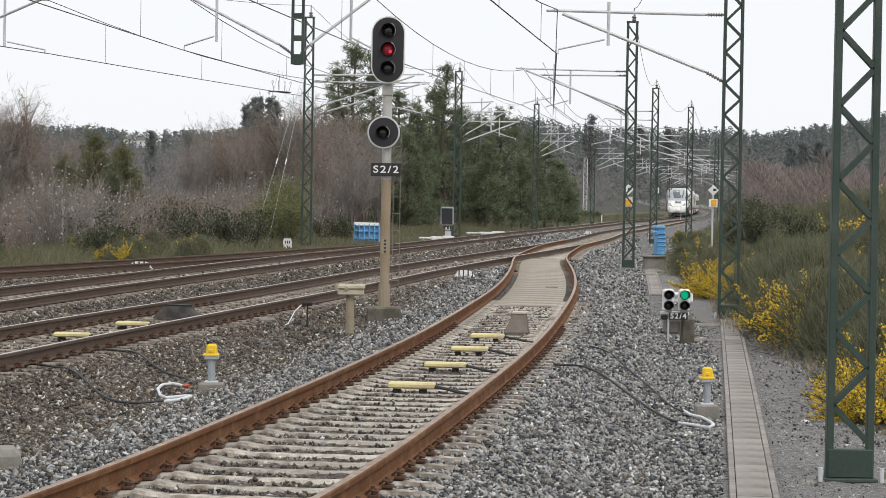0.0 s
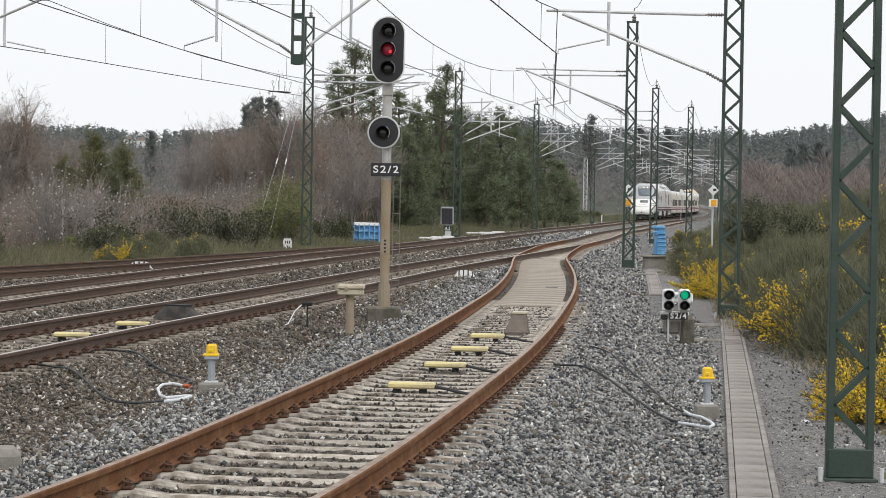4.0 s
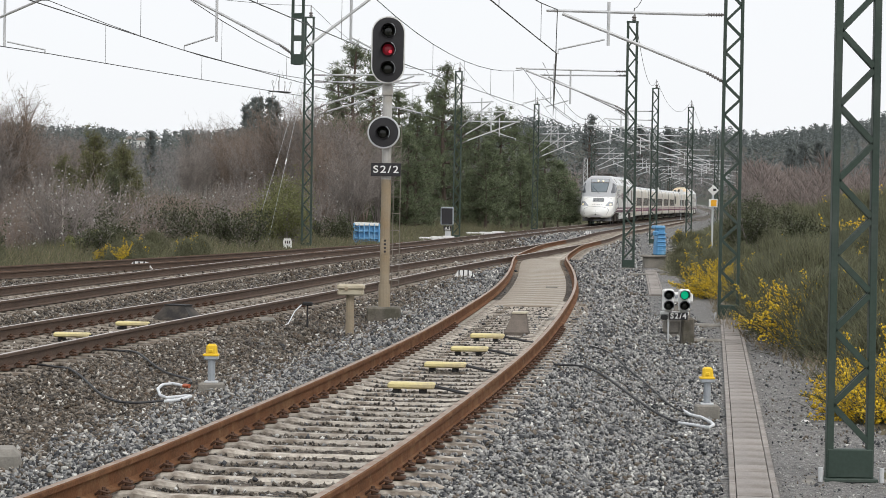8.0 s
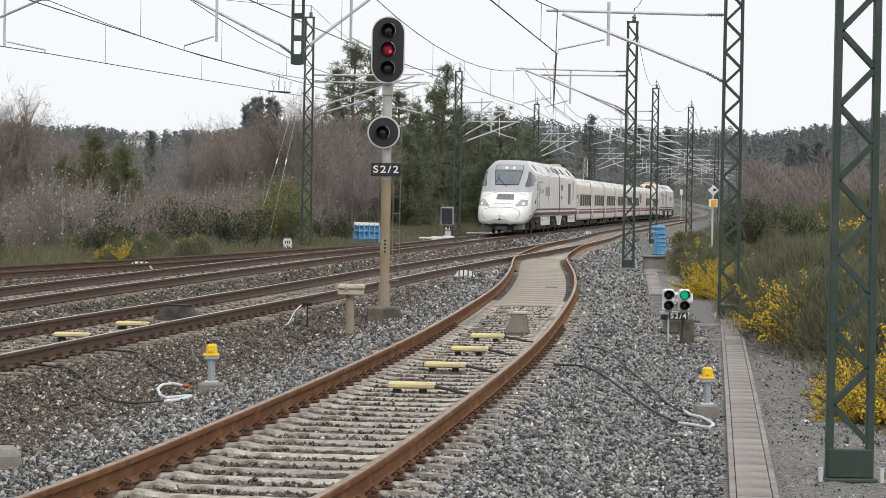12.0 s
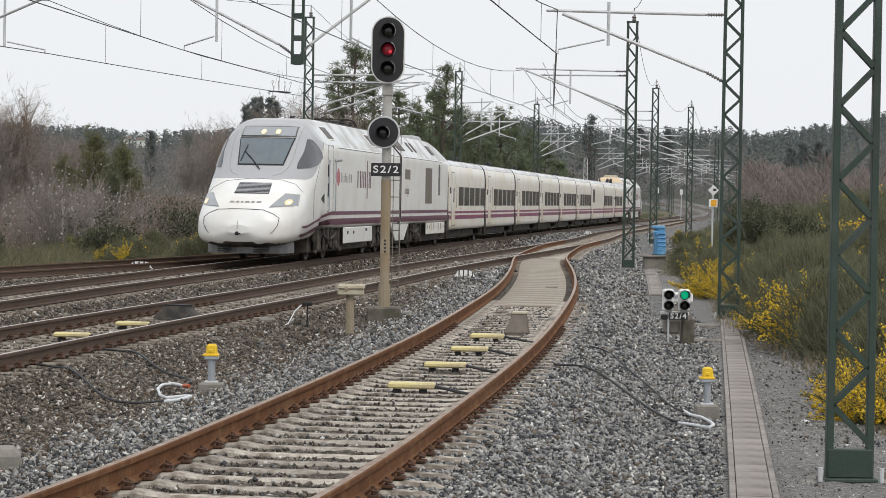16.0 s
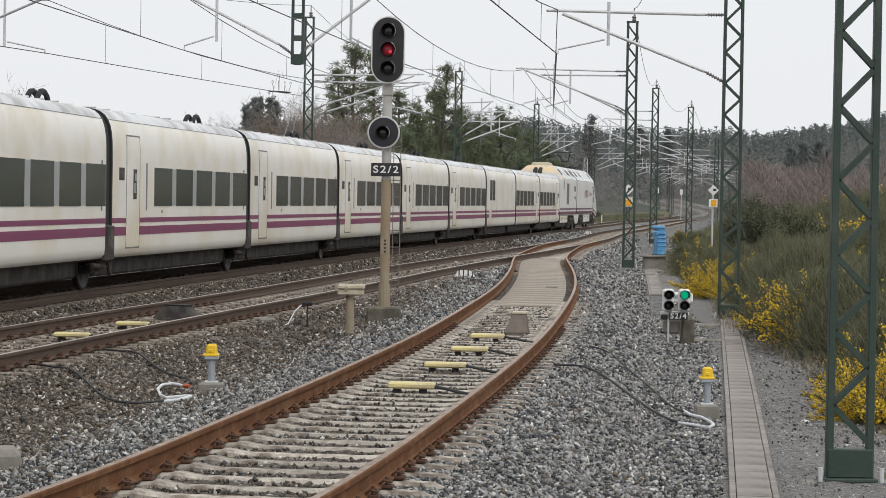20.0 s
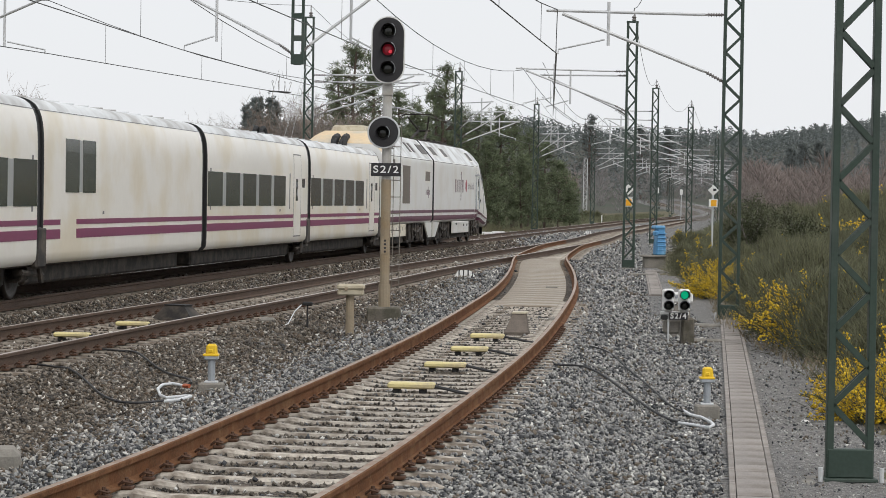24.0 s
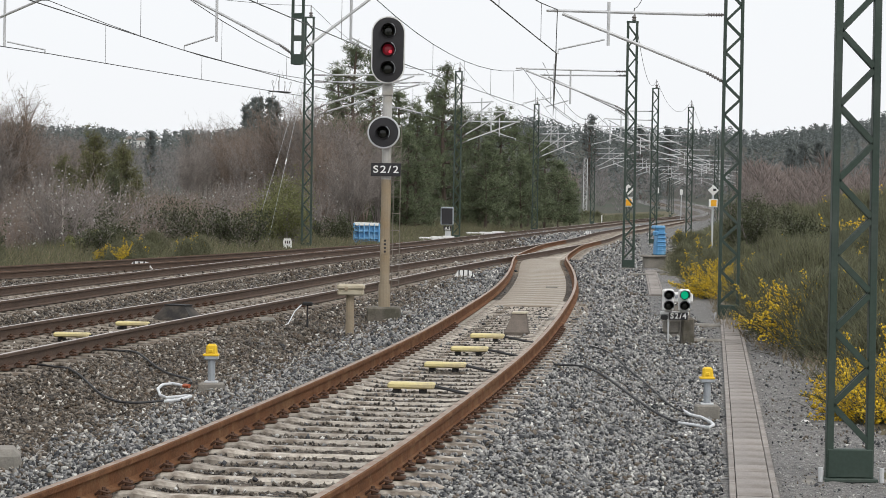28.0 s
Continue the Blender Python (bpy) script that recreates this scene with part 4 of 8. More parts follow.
def pantograph(parent, y, raised):
    z0 = 4.36
    bm = bmesh.new()
    if raised:
        knee, head = (y + 1.15, 4.80), (y - 0.25, 5.44)
    else:
        knee, head = (y + 1.7, 4.44), (y - 0.1, 4.50)
    for x in (-0.3, 0.3):
        tube(bm, [(x, y - 0.5, z0), (x * 0.6, knee[0], knee[1])], 0.055, 6)
        tube(bm, [(x * 0.6, knee[0], knee[1]), (x * 1.5, head[0], head[1] - 0.1)], 0.035, 6)
    tube(bm, [(-0.3, knee[0], knee[1]), (0.3, knee[0], knee[1])], 0.05, 6)
    box(bm, (0.8, 1.2, 0.09), (0, y - 0.2, z0 - 0.02), 0.02)
    fr = part("pantograph", bm, M_UNDER, parent, "dark single-arm pantograph")
    for q in (-0.18, 0.18):
        bm = bmesh.new()
        tube(bm, [(-0.80, head[0] + q, head[1] - 0.24), (-0.70, head[0] + q, head[1] - 0.05), (-0.55, head[0] + q, head[1]), (0.55, head[0] + q, head[1]), (0.70, head[0] + q, head[1] - 0.05), (0.80, head[0] + q, head[1] - 0.24)], 0.024, 6)
        part("contact_strip", bm, M_UNDER, fr)


def end_car(aged):
    """The machine car behind each power car; its far end stands above the lower coaches."""
    top = body_curve([(-1, 4.22), (11.5, 4.22), (12.4, 4.02), (12.9, 3.72), (14, 3.6)], 0.2)
    wid = body_curve([(-1, 1.48), (14, 1.48)], 0.1)
    const = lambda v: (lambda d: np.asarray(d, float) * 0 + v)
    sh = Shell(TC_L, wid, top, const(0.93), const(8.0), ((0.80, 4.22), (1.48, 3.42)))
    tc = thing("generator_car", "white machine car with brown louvre and aged cream roof end" if aged else "white machine car with brown louvre and dusty grey roof", "rail car", group="train vehicles")

    def pick(d, x, z):
        # black band on the body itself, read as part of the car gap
        if d < 0.25:
            return 3
        if z > 3.44 and d > 11.15:
            return 2 if aged else 1
        return 1 if z > 3.45 else 0
    st = np.concatenate([[GAP / 2, 0.2], np.linspace(0.3, 11.1, 9), np.linspace(11.2, TC_L - GAP / 2, 12)])
    put("body", sh.mesh("generator_car_body", st, 120, [M_WHITE, M_ROOFG, M_CREAM, M_RUBBER], pick), tc)
    for s in (-1, 1):
        for z0, z1 in ((1.36, 1.47), (1.06, 1.25)):
            bm = bmesh.new()
            sh.side_patch(bm, s, 0.28, TC_L - 0.15, z0, z1, 0.014, 2, 24)
            part("stripe", bm, M_PURPLED, tc)
        bm = bmesh.new()
        sh.side_patch(bm, s, 0.92, 2.33, 2.53, 3.02, 0.004, 2)
        part("window_frame", bm, M_CARSIDE, tc)
        bm = bmesh.new()
        sh.side_patch(bm, s, 1.0, 2.25, 2.6, 2.96, 0.010, 2)
        part("window", bm, M_BROWNLV, tc)
        bm = bmesh.new()
        sh.side_patch(bm, s, 6.24, 8.16, 1.66, 3.16, 0.003, 2)
        part("louvre_frame", bm, M_WHITE, tc)
        bm = bmesh.new()
        sh.side_patch(bm, s, 6.3, 8.1, 1.72, 3.10, 0.008, 2)
        lv = part("side_louvre", bm, M_BROWNLV, tc, "tall brown louvre panel")
        for i in range(22):
            bm = bmesh.new()
            sh.side_patch(bm, s, 6.34, 8.06, 1.74 + i * 0.061, 1.772 + i * 0.061, 0.012, 1)
            part("slat", bm, M_BROWNLV, lv)
        bm = bmesh.new()
        sh.side_patch(bm, s, 10.0, 10.45, 2.05 if s < 0 else 2.7, 3.28, 0.006, 2)
        part("small_louvre", bm, M_VENT, tc)
        lettering(sh, s, 1.0, 2.06, 0.32, 0.55, M_LOGO, tc, "brand_mark")
        for dd, w in ((1.3, 1.5), (4.0, 0.35), (5.0, 0.35), (9.6, 0.9)):
            bm = bmesh.new()
            sl = math.atan2(4.22 - 3.42, 1.48 - 0.80)
            box(bm, (0.46, w, 0.03), (0, 0, 0), 0.008, Matrix.Translation((s * 1.151, TC_L / 2 - dd, 3.830)) @ Matrix.Rotation(s * sl, 4, "Y"))
            part("roof_louvre", bm, M_VENT, tc)
        bm = bmesh.new()
        sh.side_patch(bm, s, 0.15, 11.0, 3.385, 3.405, 0.004, 1, 5)
        part("roof_seam", bm, M_LINE, tc)
        for i in range(5):
            bm = bmesh.new()
            box(bm, (0.05, 1.02, 0.44), (s * 1.43, TC_L / 2 - (7.5 + i * 1.06), 0.745), 0.015)
            part("equipment_cover", bm, M_CARSIDE, tc, "grimy white skirt cover")
            for q in (-0.3, 0.3):
                bm = bmesh.new()
                box(bm, (0.012, 0.035, 0.26 if i % 2 else 0.12), (s * 1.459, TC_L / 2 - (7.5 + i * 1.06) + q, 0.80), 0.003)
                part("hatch_latch", bm, M_VENT, tc)
        bm = bmesh.new()
        skirt(bm, s, [TC_L / 2 - q for q in (2.2, 0.2, 0.2, 1.05)])
        part("end_skirt", bm, M_WHITE, tc)
    gw = Shell(TC_L, const(1.45), const(4.18), const(0.90), const(8.0), ((0.77, 4.19), (1.45, 3.39)))
    put("gangway", gw.mesh("gangway", [-GAP / 2 - 0.01, GAP / 2 + 0.01], 72, [M_RUBBER], lambda d, x, z: 0), tc)
    bogie(tc, TC_L / 2 - 4.0)
    # dark underframe block, made deep to stand for the shade beneath the car
    bm = bmesh.new()
    box(bm, (2.3, TC_L - 0.5, 0.72), (0, 0, 0.60), 0.03)
    part("underframe_shade_block", bm, M_UNDER, tc)
    bm = bmesh.new()
    box(bm, (1.25, 2.4, 0.26), (0, -TC_L / 2 + 2.9, 4.30), 0.06, taper=0.86)
    part("roof_vent", bm, M_BEIGE if aged else M_GREYP, tc)
    if aged:
        bm = bmesh.new()
        for x in (-0.16, 0.16):
            tube(bm, [(x, -TC_L / 2 + 0.95, 3.70), (x, -TC_L / 2 + 0.55, 3.98), (x, -TC_L / 2 + 0.15, 3.90), (x, -TC_L / 2 - 0.15, 3.62)], 0.13, 8)
        part("end_hose", bm, M_RUBBER, tc, "sooty black hoses at the roof end")
    return tc


CAR_T = 3.57


def coach(kind):
    """A low articulated coach: window band, stripes, door near one end."""
    const = lambda v: (lambda d: np.asarray(d, float) * 0 + v)
    sh = Shell(CAR_L, const(1.46), const(CAR_T), const(0.56), const(6.5), None)
    label = {"seat": "white low coach with tinted windows and purple stripes", "cafe": "white buffet coach with two small windows"}[kind]
    co = thing("coach", label, "rail coach", group="train vehicles")

    def pick(d, x, z):
        # both body ends coloured black so the gap between coaches looks wider
        if d < 0.24 or d > CAR_L - 0.24:
            return 3
        return 1 if z > 3.33 else (2 if z < 0.62 else 0)
    put("body", sh.mesh("coach_body", np.concatenate([[GAP / 2, 0.23], np.linspace(0.27, CAR_L - 0.27, 6), [CAR_L - 0.23, CAR_L - GAP / 2]]), 110, [M_CARSIDE, M_ROOFG, M_UNDER, M_RUBBER], pick), co)
    for s in (-1, 1):
        for z0, z1 in ((1.31, 1.405), (1.06, 1.23)):
            bm = bmesh.new()
            for a, b in ((0.24, 1.28), (2.36, CAR_L - 0.24)):
                sh.side_patch(bm, s, a, b, z0, z1, 0.008, 2, 3, 0.015)
            part("stripe", bm, M_PURPLE, co)
        wins = [(3.55 + 1.94 * i, 5.1 + 1.94 * i) for i in range(5)] if kind == "seat" else [(1.6, 2.5), (2.75, 3.65)]
        za, zb = (1.65, 2.43) if kind == "seat" else (1.9, 2.85)
        bm = bmesh.new()
        sh.side_patch(bm, s, wins[0][0], wins[-1][1], za, zb, 0.004, 4, 6)
        band = part("window_band", bm, M_PILLAR, co)
        for a, b in wins:
            bm = bmesh.new()
            sh.side_patch(bm, s, a, b, za - 0.01, zb + 0.01, 0.010, 4, 3)
            part("window", bm, M_GLASS, band)
        if kind == "seat":
            bm = bmesh.new()
            for a, b, c, e in ((1.28, 1.31, 0.80, 3.05), (2.33, 2.36, 0.80, 3.05), (1.28, 2.36, 0.79, 0.82), (1.28, 2.36, 3.03, 3.06)):
                sh.side_patch(bm, s, a, b, c, e, 0.004, 8 if e - c > 1 else 1, 2, 0.012)
            dr = part("door_seal", bm, M_LINE, co)
            bm = bmesh.new()
            sh.side_patch(bm, s, 1.33, 2.31, 0.84, 3.01, 0.008, 8, 2, 0.02)
            door = part("door", bm, M_CARSIDE, co)
            bm = bmesh.new()
            sh.side_patch(bm, s, 1.80, 2.06, 1.78, 2.38, 0.014, 2, 1, 0.012)
            part("door_window", bm, M_GLASS, door)
            bm = bmesh.new()
            sh.side_patch(bm, s, 1.86, 1.94, 1.9, 2.1, 0.02, 1, 1, 0.012)
            sh.side_patch(bm, s, 1.92, 2.0, 2.15, 2.3, 0.02, 1, 1, 0.012)
            part("door_handle", bm, M_GREYP, door)
            bm = bmesh.new()
            sh.side_patch(bm, s, 0.72, 1.12, 2.15, 2.40, 0.006, 1, 1, 0.012)
            part("destination_display", bm, M_UNDER, co)
            for a in (2.86, CAR_L - 0.62):
                bm = bmesh.new()
                sh.side_patch(bm, s, a, a + 0.10, 1.55, 2.52, 0.006, 2, 1, 0.012)
                part("vent_slot", bm, M_LINE, co)
        bm = bmesh.new()
        sh.side_patch(bm, s, 0.12, CAR_L - 0.12, 3.32, 3.33, 0.006, 1, 4, 0.012)
        part("gutter", bm, M_LINE, co)
        bm = bmesh.new()
        sh.side_patch(bm, s, 4.2, 4.3, 1.49, 1.55, 0.006, 1, 1, 0.012)
        part("plate", bm, M_LINE, co)
    bm = bmesh.new()
    for i in range(12):
        box(bm, (1.9, 0.05, 0.03), (0, CAR_L / 2 - 0.8 - i * 1.04, CAR_T + 0.005), 0.005)
    part("roof_ribs", bm, M_ROOFG, co)
    # articulation at the front end
    y = CAR_L / 2
    gw = Shell(CAR_L, const(1.43), const(CAR_T - 0.03), const(0.60), const(6.5), None)
    put("gangway", gw.mesh("gangway", [-GAP / 2 - 0.01, GAP / 2 + 0.01], 60, [M_RUBBER], lambda d, x, z: 0), co)
    bm = bmesh.new()
    for s in (-1, 1):
        box(bm, (0.16, 0.55, 0.72), (s * 1.40, y - 0.12, 0.92), 0.04)
        tube(bm, [(s * 1.25, y - 0.9, 0.42), (s * 1.3, y + 0.55, 0.50)], 0.05, 6)
        tube(bm, [(s * 1.34, y - 0.55, 0.30), (s * 1.34, y - 0.2, 1.0)], 0.05, 6)
        box(bm, (0.18, 0.5, 0.22), (s * 1.12, y, 0.45), 0.04)
    box(bm, (2.3, 0.35, 0.18), (0, y, 0.4), 0.03)
    run = part("axle_frame", bm, M_UNDER, co, "dark axle guide with dampers")
    for s in (-0.9, 0.9):
        put("wheel", WHEEL, run, pose(s, y, 0.46, 0, 0, 0 if s > 0 else 180))
    bm = bmesh.new()
    for x in (-0.1, 0.1):
        tube(bm, [(x, y + 0.42 * math.cos(q), CAR_T - 0.05 + 0.33 * math.sin(q)) for q in np.linspace(0, math.pi, 9)], 0.06, 6)
    part("roof_hose", bm, M_RUBBER, co, "black hose arching between the roofs")
    # underframe block enlarged so its dark sides carry the shade under the coach
    bm = bmesh.new()
    box(bm, (2.0, CAR_L - 1.3, 0.36), (0, 0, 0.42), 0.05)
    part("underframe_shade_block", bm, M_UNDER, co)
    return co


FRONT = power_car()
TAIL = copy_thing(FRONT, Matrix.Identity(4))
pantograph(FRONT, PH_L / 2 - 14.4, False)
pantograph(TAIL, PH_L / 2 - 14.4, True)
END_A = end_car(False)
END_B = end_car(True)
SEAT = coach("seat")
COACHES = [SEAT] + [copy_thing(SEAT, Matrix.Identity(4)) for _ in range(5)] + [coach("cafe")] + [copy_thing(SEAT, Matrix.Identity(4)) for _ in range(2)]
# vehicles in order: object, length, nose towards the front of the train
TRAIN = [(FRONT, PH_L, True), (END_A, TC_L, True)] + [(c, CAR_L, i < 7) for i, c in enumerate(COACHES)] + [(END_B, TC_L, False), (TAIL, PH_L, False)]
# arc length of the train's front along the main line, counted from y = 8
NOSE_AT = spline((0, 2, 4, 6, 8, 10, 11.5, 13, 14.5, 16, 17, 18, 19, 20, 21, 22.5, 24, 25, 26, 27, 28),
                 (335.82, 299.88, 263.93, 228.04, 192.19, 156.55, 130.55, 105.31, 80.61, 56.47, 40.57, 24.48, 7.98, -8.83, -25.95, -52.31, -79.34, -97.81, -116.6, -135.85, -155.31))
_py = np.linspace(-400, 620, 4081)
_px = MAIN(_py)
_arc = np.concatenate([[0], np.cumsum(np.hypot(np.diff(_px), np.diff(_py)))])
_arc -= np.interp(8.0, _py, _arc)


def on_line(s):
    y = float(np.interp(s, _arc, _py))
    return Vector((float(MAIN(y)), y, float(rise(y))))


def vehicle_pose(a, b, forward):
    """Pose of a vehicle whose ends lie at the arc lengths a (nearer) and b."""
    n = (b - a) * 0.18
    p, q = on_line(a + n), on_line(b - n)
    d = (p - q).normalized() if forward else (q - p).normalized()
    x = d.cross(Vector((0, 0, 1))).normalized()
    z = x.cross(d)
    m = Matrix((x, d, z)).transposed().to_4x4()
    m.translation = (p + q) / 2
    return m


def motions():
    times = [i * 0.5 for i in range(57)]
    gone = 0.0
    for ob, length, forward in TRAIN:
        walk(ob, [(t, vehicle_pose(float(NOSE_AT(t)) + gone, float(NOSE_AT(t)) + gone + length, forward)) for t in times])
        gone += length


# ---- masts ----
def lattice_mast(x, y, z, h, turn=0.0, w=0.47, label="dark green lattice catenary mast on a concrete footing", M_GREEN=M_GREEN):
    """Two steel chords joined by zigzag bracing, bolted to a footing."""
    mast = thing("catenary_mast", label, "catenary mast", pose(x, y, z, 0, 0, turn), "catenary masts")
    chord, deep, w_top = (0.066, 0.10, w * 0.9) if y < 60 else (0.085, 0.16, w * 0.9)
    for sx in (-1, 1):
        bm = bmesh.new()
        a, b = sx * (w - chord) / 2, sx * (w_top - chord) / 2
        box(bm, (chord, deep, h), (0, 0, 0), 0.006)
        for v in bm.verts:
            k = (v.co.z + h / 2) / h
            v.co.x += a + (b - a) * k
            v.co.z += h / 2
        part("chord", bm, M_GREEN, mast)
    n = max(8, round(h / (0.36 if y < 60 else 0.42)))
    zs = [0.35 + (h - 0.5) * i / n for i in range(n + 1)]
    for i in range(n):
        s = (1 if i % 2 else -1) * (-1 if y < 30 else 1)
        hw = lambda q: (w + (w_top - w) * q / h) / 2 - chord * 0.7
        bm = bmesh.new()
        for yy in (-deep * 0.38, deep * 0.38):
            p, q = Vector((s * hw(zs[i]), yy, zs[i])), Vector((-s * hw(zs[i + 1]), yy, zs[i + 1]))
            e = (q - p).normalized()
            m = Matrix.Translation((p + q) / 2) @ e.to_track_quat("Z", "Y").to_matrix().to_4x4()
            box(bm, (0.02, 0.055 if y > 30 else 0.05, (q - p).length), (0, 0, 0), 0, m)
        part("brace", bm, M_GREEN, mast)
    bm = bmesh.new()
    box(bm, (w - 0.02, deep + 0.03, 0.26), (0, 0, 0.16), 0.01)
    box(bm, (w + 0.05, 0.30, 0.03), (0, 0, 0.016), 0.005)
    part("base_plate", bm, M_GREEN, mast)
    for sx in (-1, 1):
        bm = bmesh.new()
        tube(bm, [(sx * (w / 2 + 0.06), -0.12, 0), (sx * (w / 2 + 0.06), -0.12, 0.13)], 0.022, 8)
        part("anchor_bolt", bm, M_GALV, mast)
    bm = bmesh.new()
    box(bm, (w_top + 0.02, 0.2, 0.06), (0, 0, h), 0.005)
    part("cap", bm, M_GREEN, mast)
    bm = bmesh.new()
    box(bm, (w + 0.45, 0.9, 0.5), (0, 0, -0.26), 0.02)
    part("footing", bm, M_CONC, mast, "concrete footing")
    if y > 60:
        bm = bmesh.new()
        lathe(bm, [(0.05, 0), (0.09, 0.05), (0.05, 0.1), (0.09, 0.15), (0.05, 0.2), (0.02, 0.22), (0.02, 0.5)], 8, Matrix.Translation((0.05, 0, h + 0.03)))
        part("top_insulator", bm, M_INSUL, mast)
    return mast


MASTS_R = [(3.70, 21.1, -0.60, 9.6), (6.24, 51.0, -0.60, 9.0), (6.97, 88.0, -0.55, 9.22), (12.45, 139.0, -0.5, 9.2), (17.8, 170.0, -0.5, 9.4), (27.4, 236.0, -0.4, 8.9), (36.6, 292.0, -0.4, 8.9), (47.0, 345.0, -0.4, 9.0)]
MASTS_L = [(-5.85, 100.0, -0.35, 9.9), (0.72, 131.0, -0.35, 9.4), (6.65, 171.0, -0.35, 9.3), (14.9, 235.0, -0.3, 8.9), (22.8, 290.0, -0.3, 8.9), (31.0, 342.0, -0.3, 8.9)]
for mx, my, mz, mh in MASTS_R + MASTS_L + [(-18.5, 66.0, -0.8, 10.0)]:
    lattice_mast(mx, my, mz, mh, 0, 0.43 if my < 30 else 0.47)
BEYOND = []
for my in (392.0, 432.0, 474.0, 518.0):
    for fn, off in ((LOOP, 4.4), (MAIN, -3.2)):
        BEYOND.append((float(fn(my)) + off, my, float(rise(my)) - 0.35, 8.9, fn))
        lattice_mast(*BEYOND[-1][:4])
lattice_mast(19.9, 330.0, -0.6, 8.6, 0, 0.62, "galvanised lattice tower far along the line", M_GALV)


# ---- overhead line ----
def insulator(bm, p, q, n=7):
    p, q = Vector(p), Vector(q)
    prof = [(0.022, 0.0)]
    ln = (q - p).length
    for i in range(n):
        a = ln * (0.08 + 0.84 * i / n)
        prof += [(0.022, a), (0.045, a + ln * 0.03), (0.042, a + ln * 0.05), (0.022, a + ln * 0.08)]
    prof.append((0.022, ln))
    m = Matrix.Translation(p) @ (q - p).normalized().to_track_quat("Z", "Y").to_matrix().to_4x4()
    lathe(bm, prof, 8, m)


def cantilever(mast, tip, low, high, contact, label="galvanised tube cantilever with insulators holding the contact wire"):
    """Hinged bracket from a mast: top tube, strut, drop tube and steady arm."""
    M, T = Vector((mast[0], mast[1], 0)), Vector((tip[0], tip[1], 0))
    d = T - M
    P = lambda f, z: M + d * f + Vector((0, 0, z))
    can = thing("cantilever", label, "catenary bracket", group="cantilevers")
    bm = bmesh.new()
    tube(bm, [P(0.16, high), P(1.05, high + 0.05)], 0.032, 8)
    part("top_tube", bm, M_GALV, can)
    bm = bmesh.new()
    tube(bm, [P(0.16, low + 0.16 * (high - low) * 1.05), P(0.96, high - 0.02)], 0.036, 8)
    part("strut", bm, M_GALV, can)
    for a, b in ((P(0.04, high), P(0.16, high)), (P(0.04, low), P(0.16, low + 0.16 * (high - low) * 1.05))):
        bm = bmesh.new()
        insulator(bm, a, b)
        part("insulator", bm, M_INSUL, can)
    zz = contact + 0.45
    bm = bmesh.new()
    tube(bm, [P(0.70, high + 0.25), P(0.70, zz - 0.25)], 0.035, 8)
    part("drop_tube", bm, M_GALV, can)
    bm = bmesh.new()
    tube(bm, [P(0.72, zz - 0.12), P(0.98, contact + 0.10), P(0.98, contact)], 0.022, 6)
    part("steady_arm", bm, M_GALV, can)
    bm = bmesh.new()
    box(bm, (0.06, 0.08, 0.10), P(1.0, high + 0.06), 0.02)
    part("messenger_clamp", bm, M_GALV, can)
    return can


def wire(name, pts, r, label, category="overhead wire", mat=M_WIRE):
    bm = bmesh.new()
    tube(bm, pts, r, 5)
    return tagged(part(name, bm, mat, None), label, category, "overhead wires")


def catenary(fn, supports, contact=5.46, system=1.35, y_end=None):
    """Contact wire, messenger and droppers over a track, between supports (y, stagger)."""
    for (ya, sa), (yb, sb) in zip(supports, supports[1:]):
        n = 10
        cw, ms = [], []
        for i in range(n + 1):
            u = i / n
            y = ya + (yb - ya) * u
            x = float(fn(ya)) + sa + (float(fn(yb)) + sb - float(fn(ya)) - sa) * u
            z = float(rise(y))
            cw.append(Vector((x, y, contact + z - 0.03 * 4 * u * (1 - u))))
            ms.append(Vector((x, y, contact + system + z - 0.75 * system * 4 * u * (1 - u) * min(1, (yb - ya) / 50))))
        wire("contact_wire", cw, 0.012, "thin dark contact wire strung above the track")
        wire("messenger_wire", ms, 0.011, "sagging messenger wire above the contact wire")
        for i in range(1, n, 2 if yb - ya < 60 else 1):
            if ya < 200:
                wire("dropper", [ms[i], cw[i]], 0.006, "thin vertical dropper between two wires")


catenary(SIDING, [(-20, 0.2), (10, -0.15), (51.0, 0.38), (88.0, 0.1)], 5.10, 0.95)
catenary(LOOP, [(10, 0.2), (57.5, -0.1), (88.0, 0.1), (139.0, -0.15), (170, 0.15), (236, -0.1), (292, 0.1), (345, -0.1)], 5.46, 1.35)
catenary(MAIN, [(10, 0.2), (57.8, -0.1), (100, 0.15), (131, -0.1), (171, 0.1), (235, -0.1), (290, 0.1), (342, -0.1)], 5.46, 1.35)
catenary(FAR, [(30, 0.1), (61.0, -0.62), (100, 0.1)], 5.50, 1.38)
DROP = (-3.62, 57.0)
cantilever((6.24, 51.0), (2.36, 51.2), 4.52, 6.00, 5.10)
cantilever(DROP, (float(MAIN(57.8)) - 0.1, 57.8), 5.35, 6.80, 5.46)
cantilever(DROP, (float(LOOP(57.5)) - 0.1, 57.5), 5.35, 6.80, 5.46)
cantilever((-14.6, 63.4), (float(FAR(61)) - 0.62, 61.0), 5.45, 6.95, 5.50)
for mx, my, mz, mh in MASTS_R[2:]:
    cantilever((mx, my), (float(LOOP(my)), my), 5.3, 6.81, 5.46)
for mx, my, mz, mh in MASTS_L:
    cantilever((mx, my), (float(MAIN(my)), my), 5.3, 6.81, 5.46)
cantilever((-5.85, 100.0), (float(FAR(99)) + 0.2, 99.0), 5.6, 7.1, 5.5)
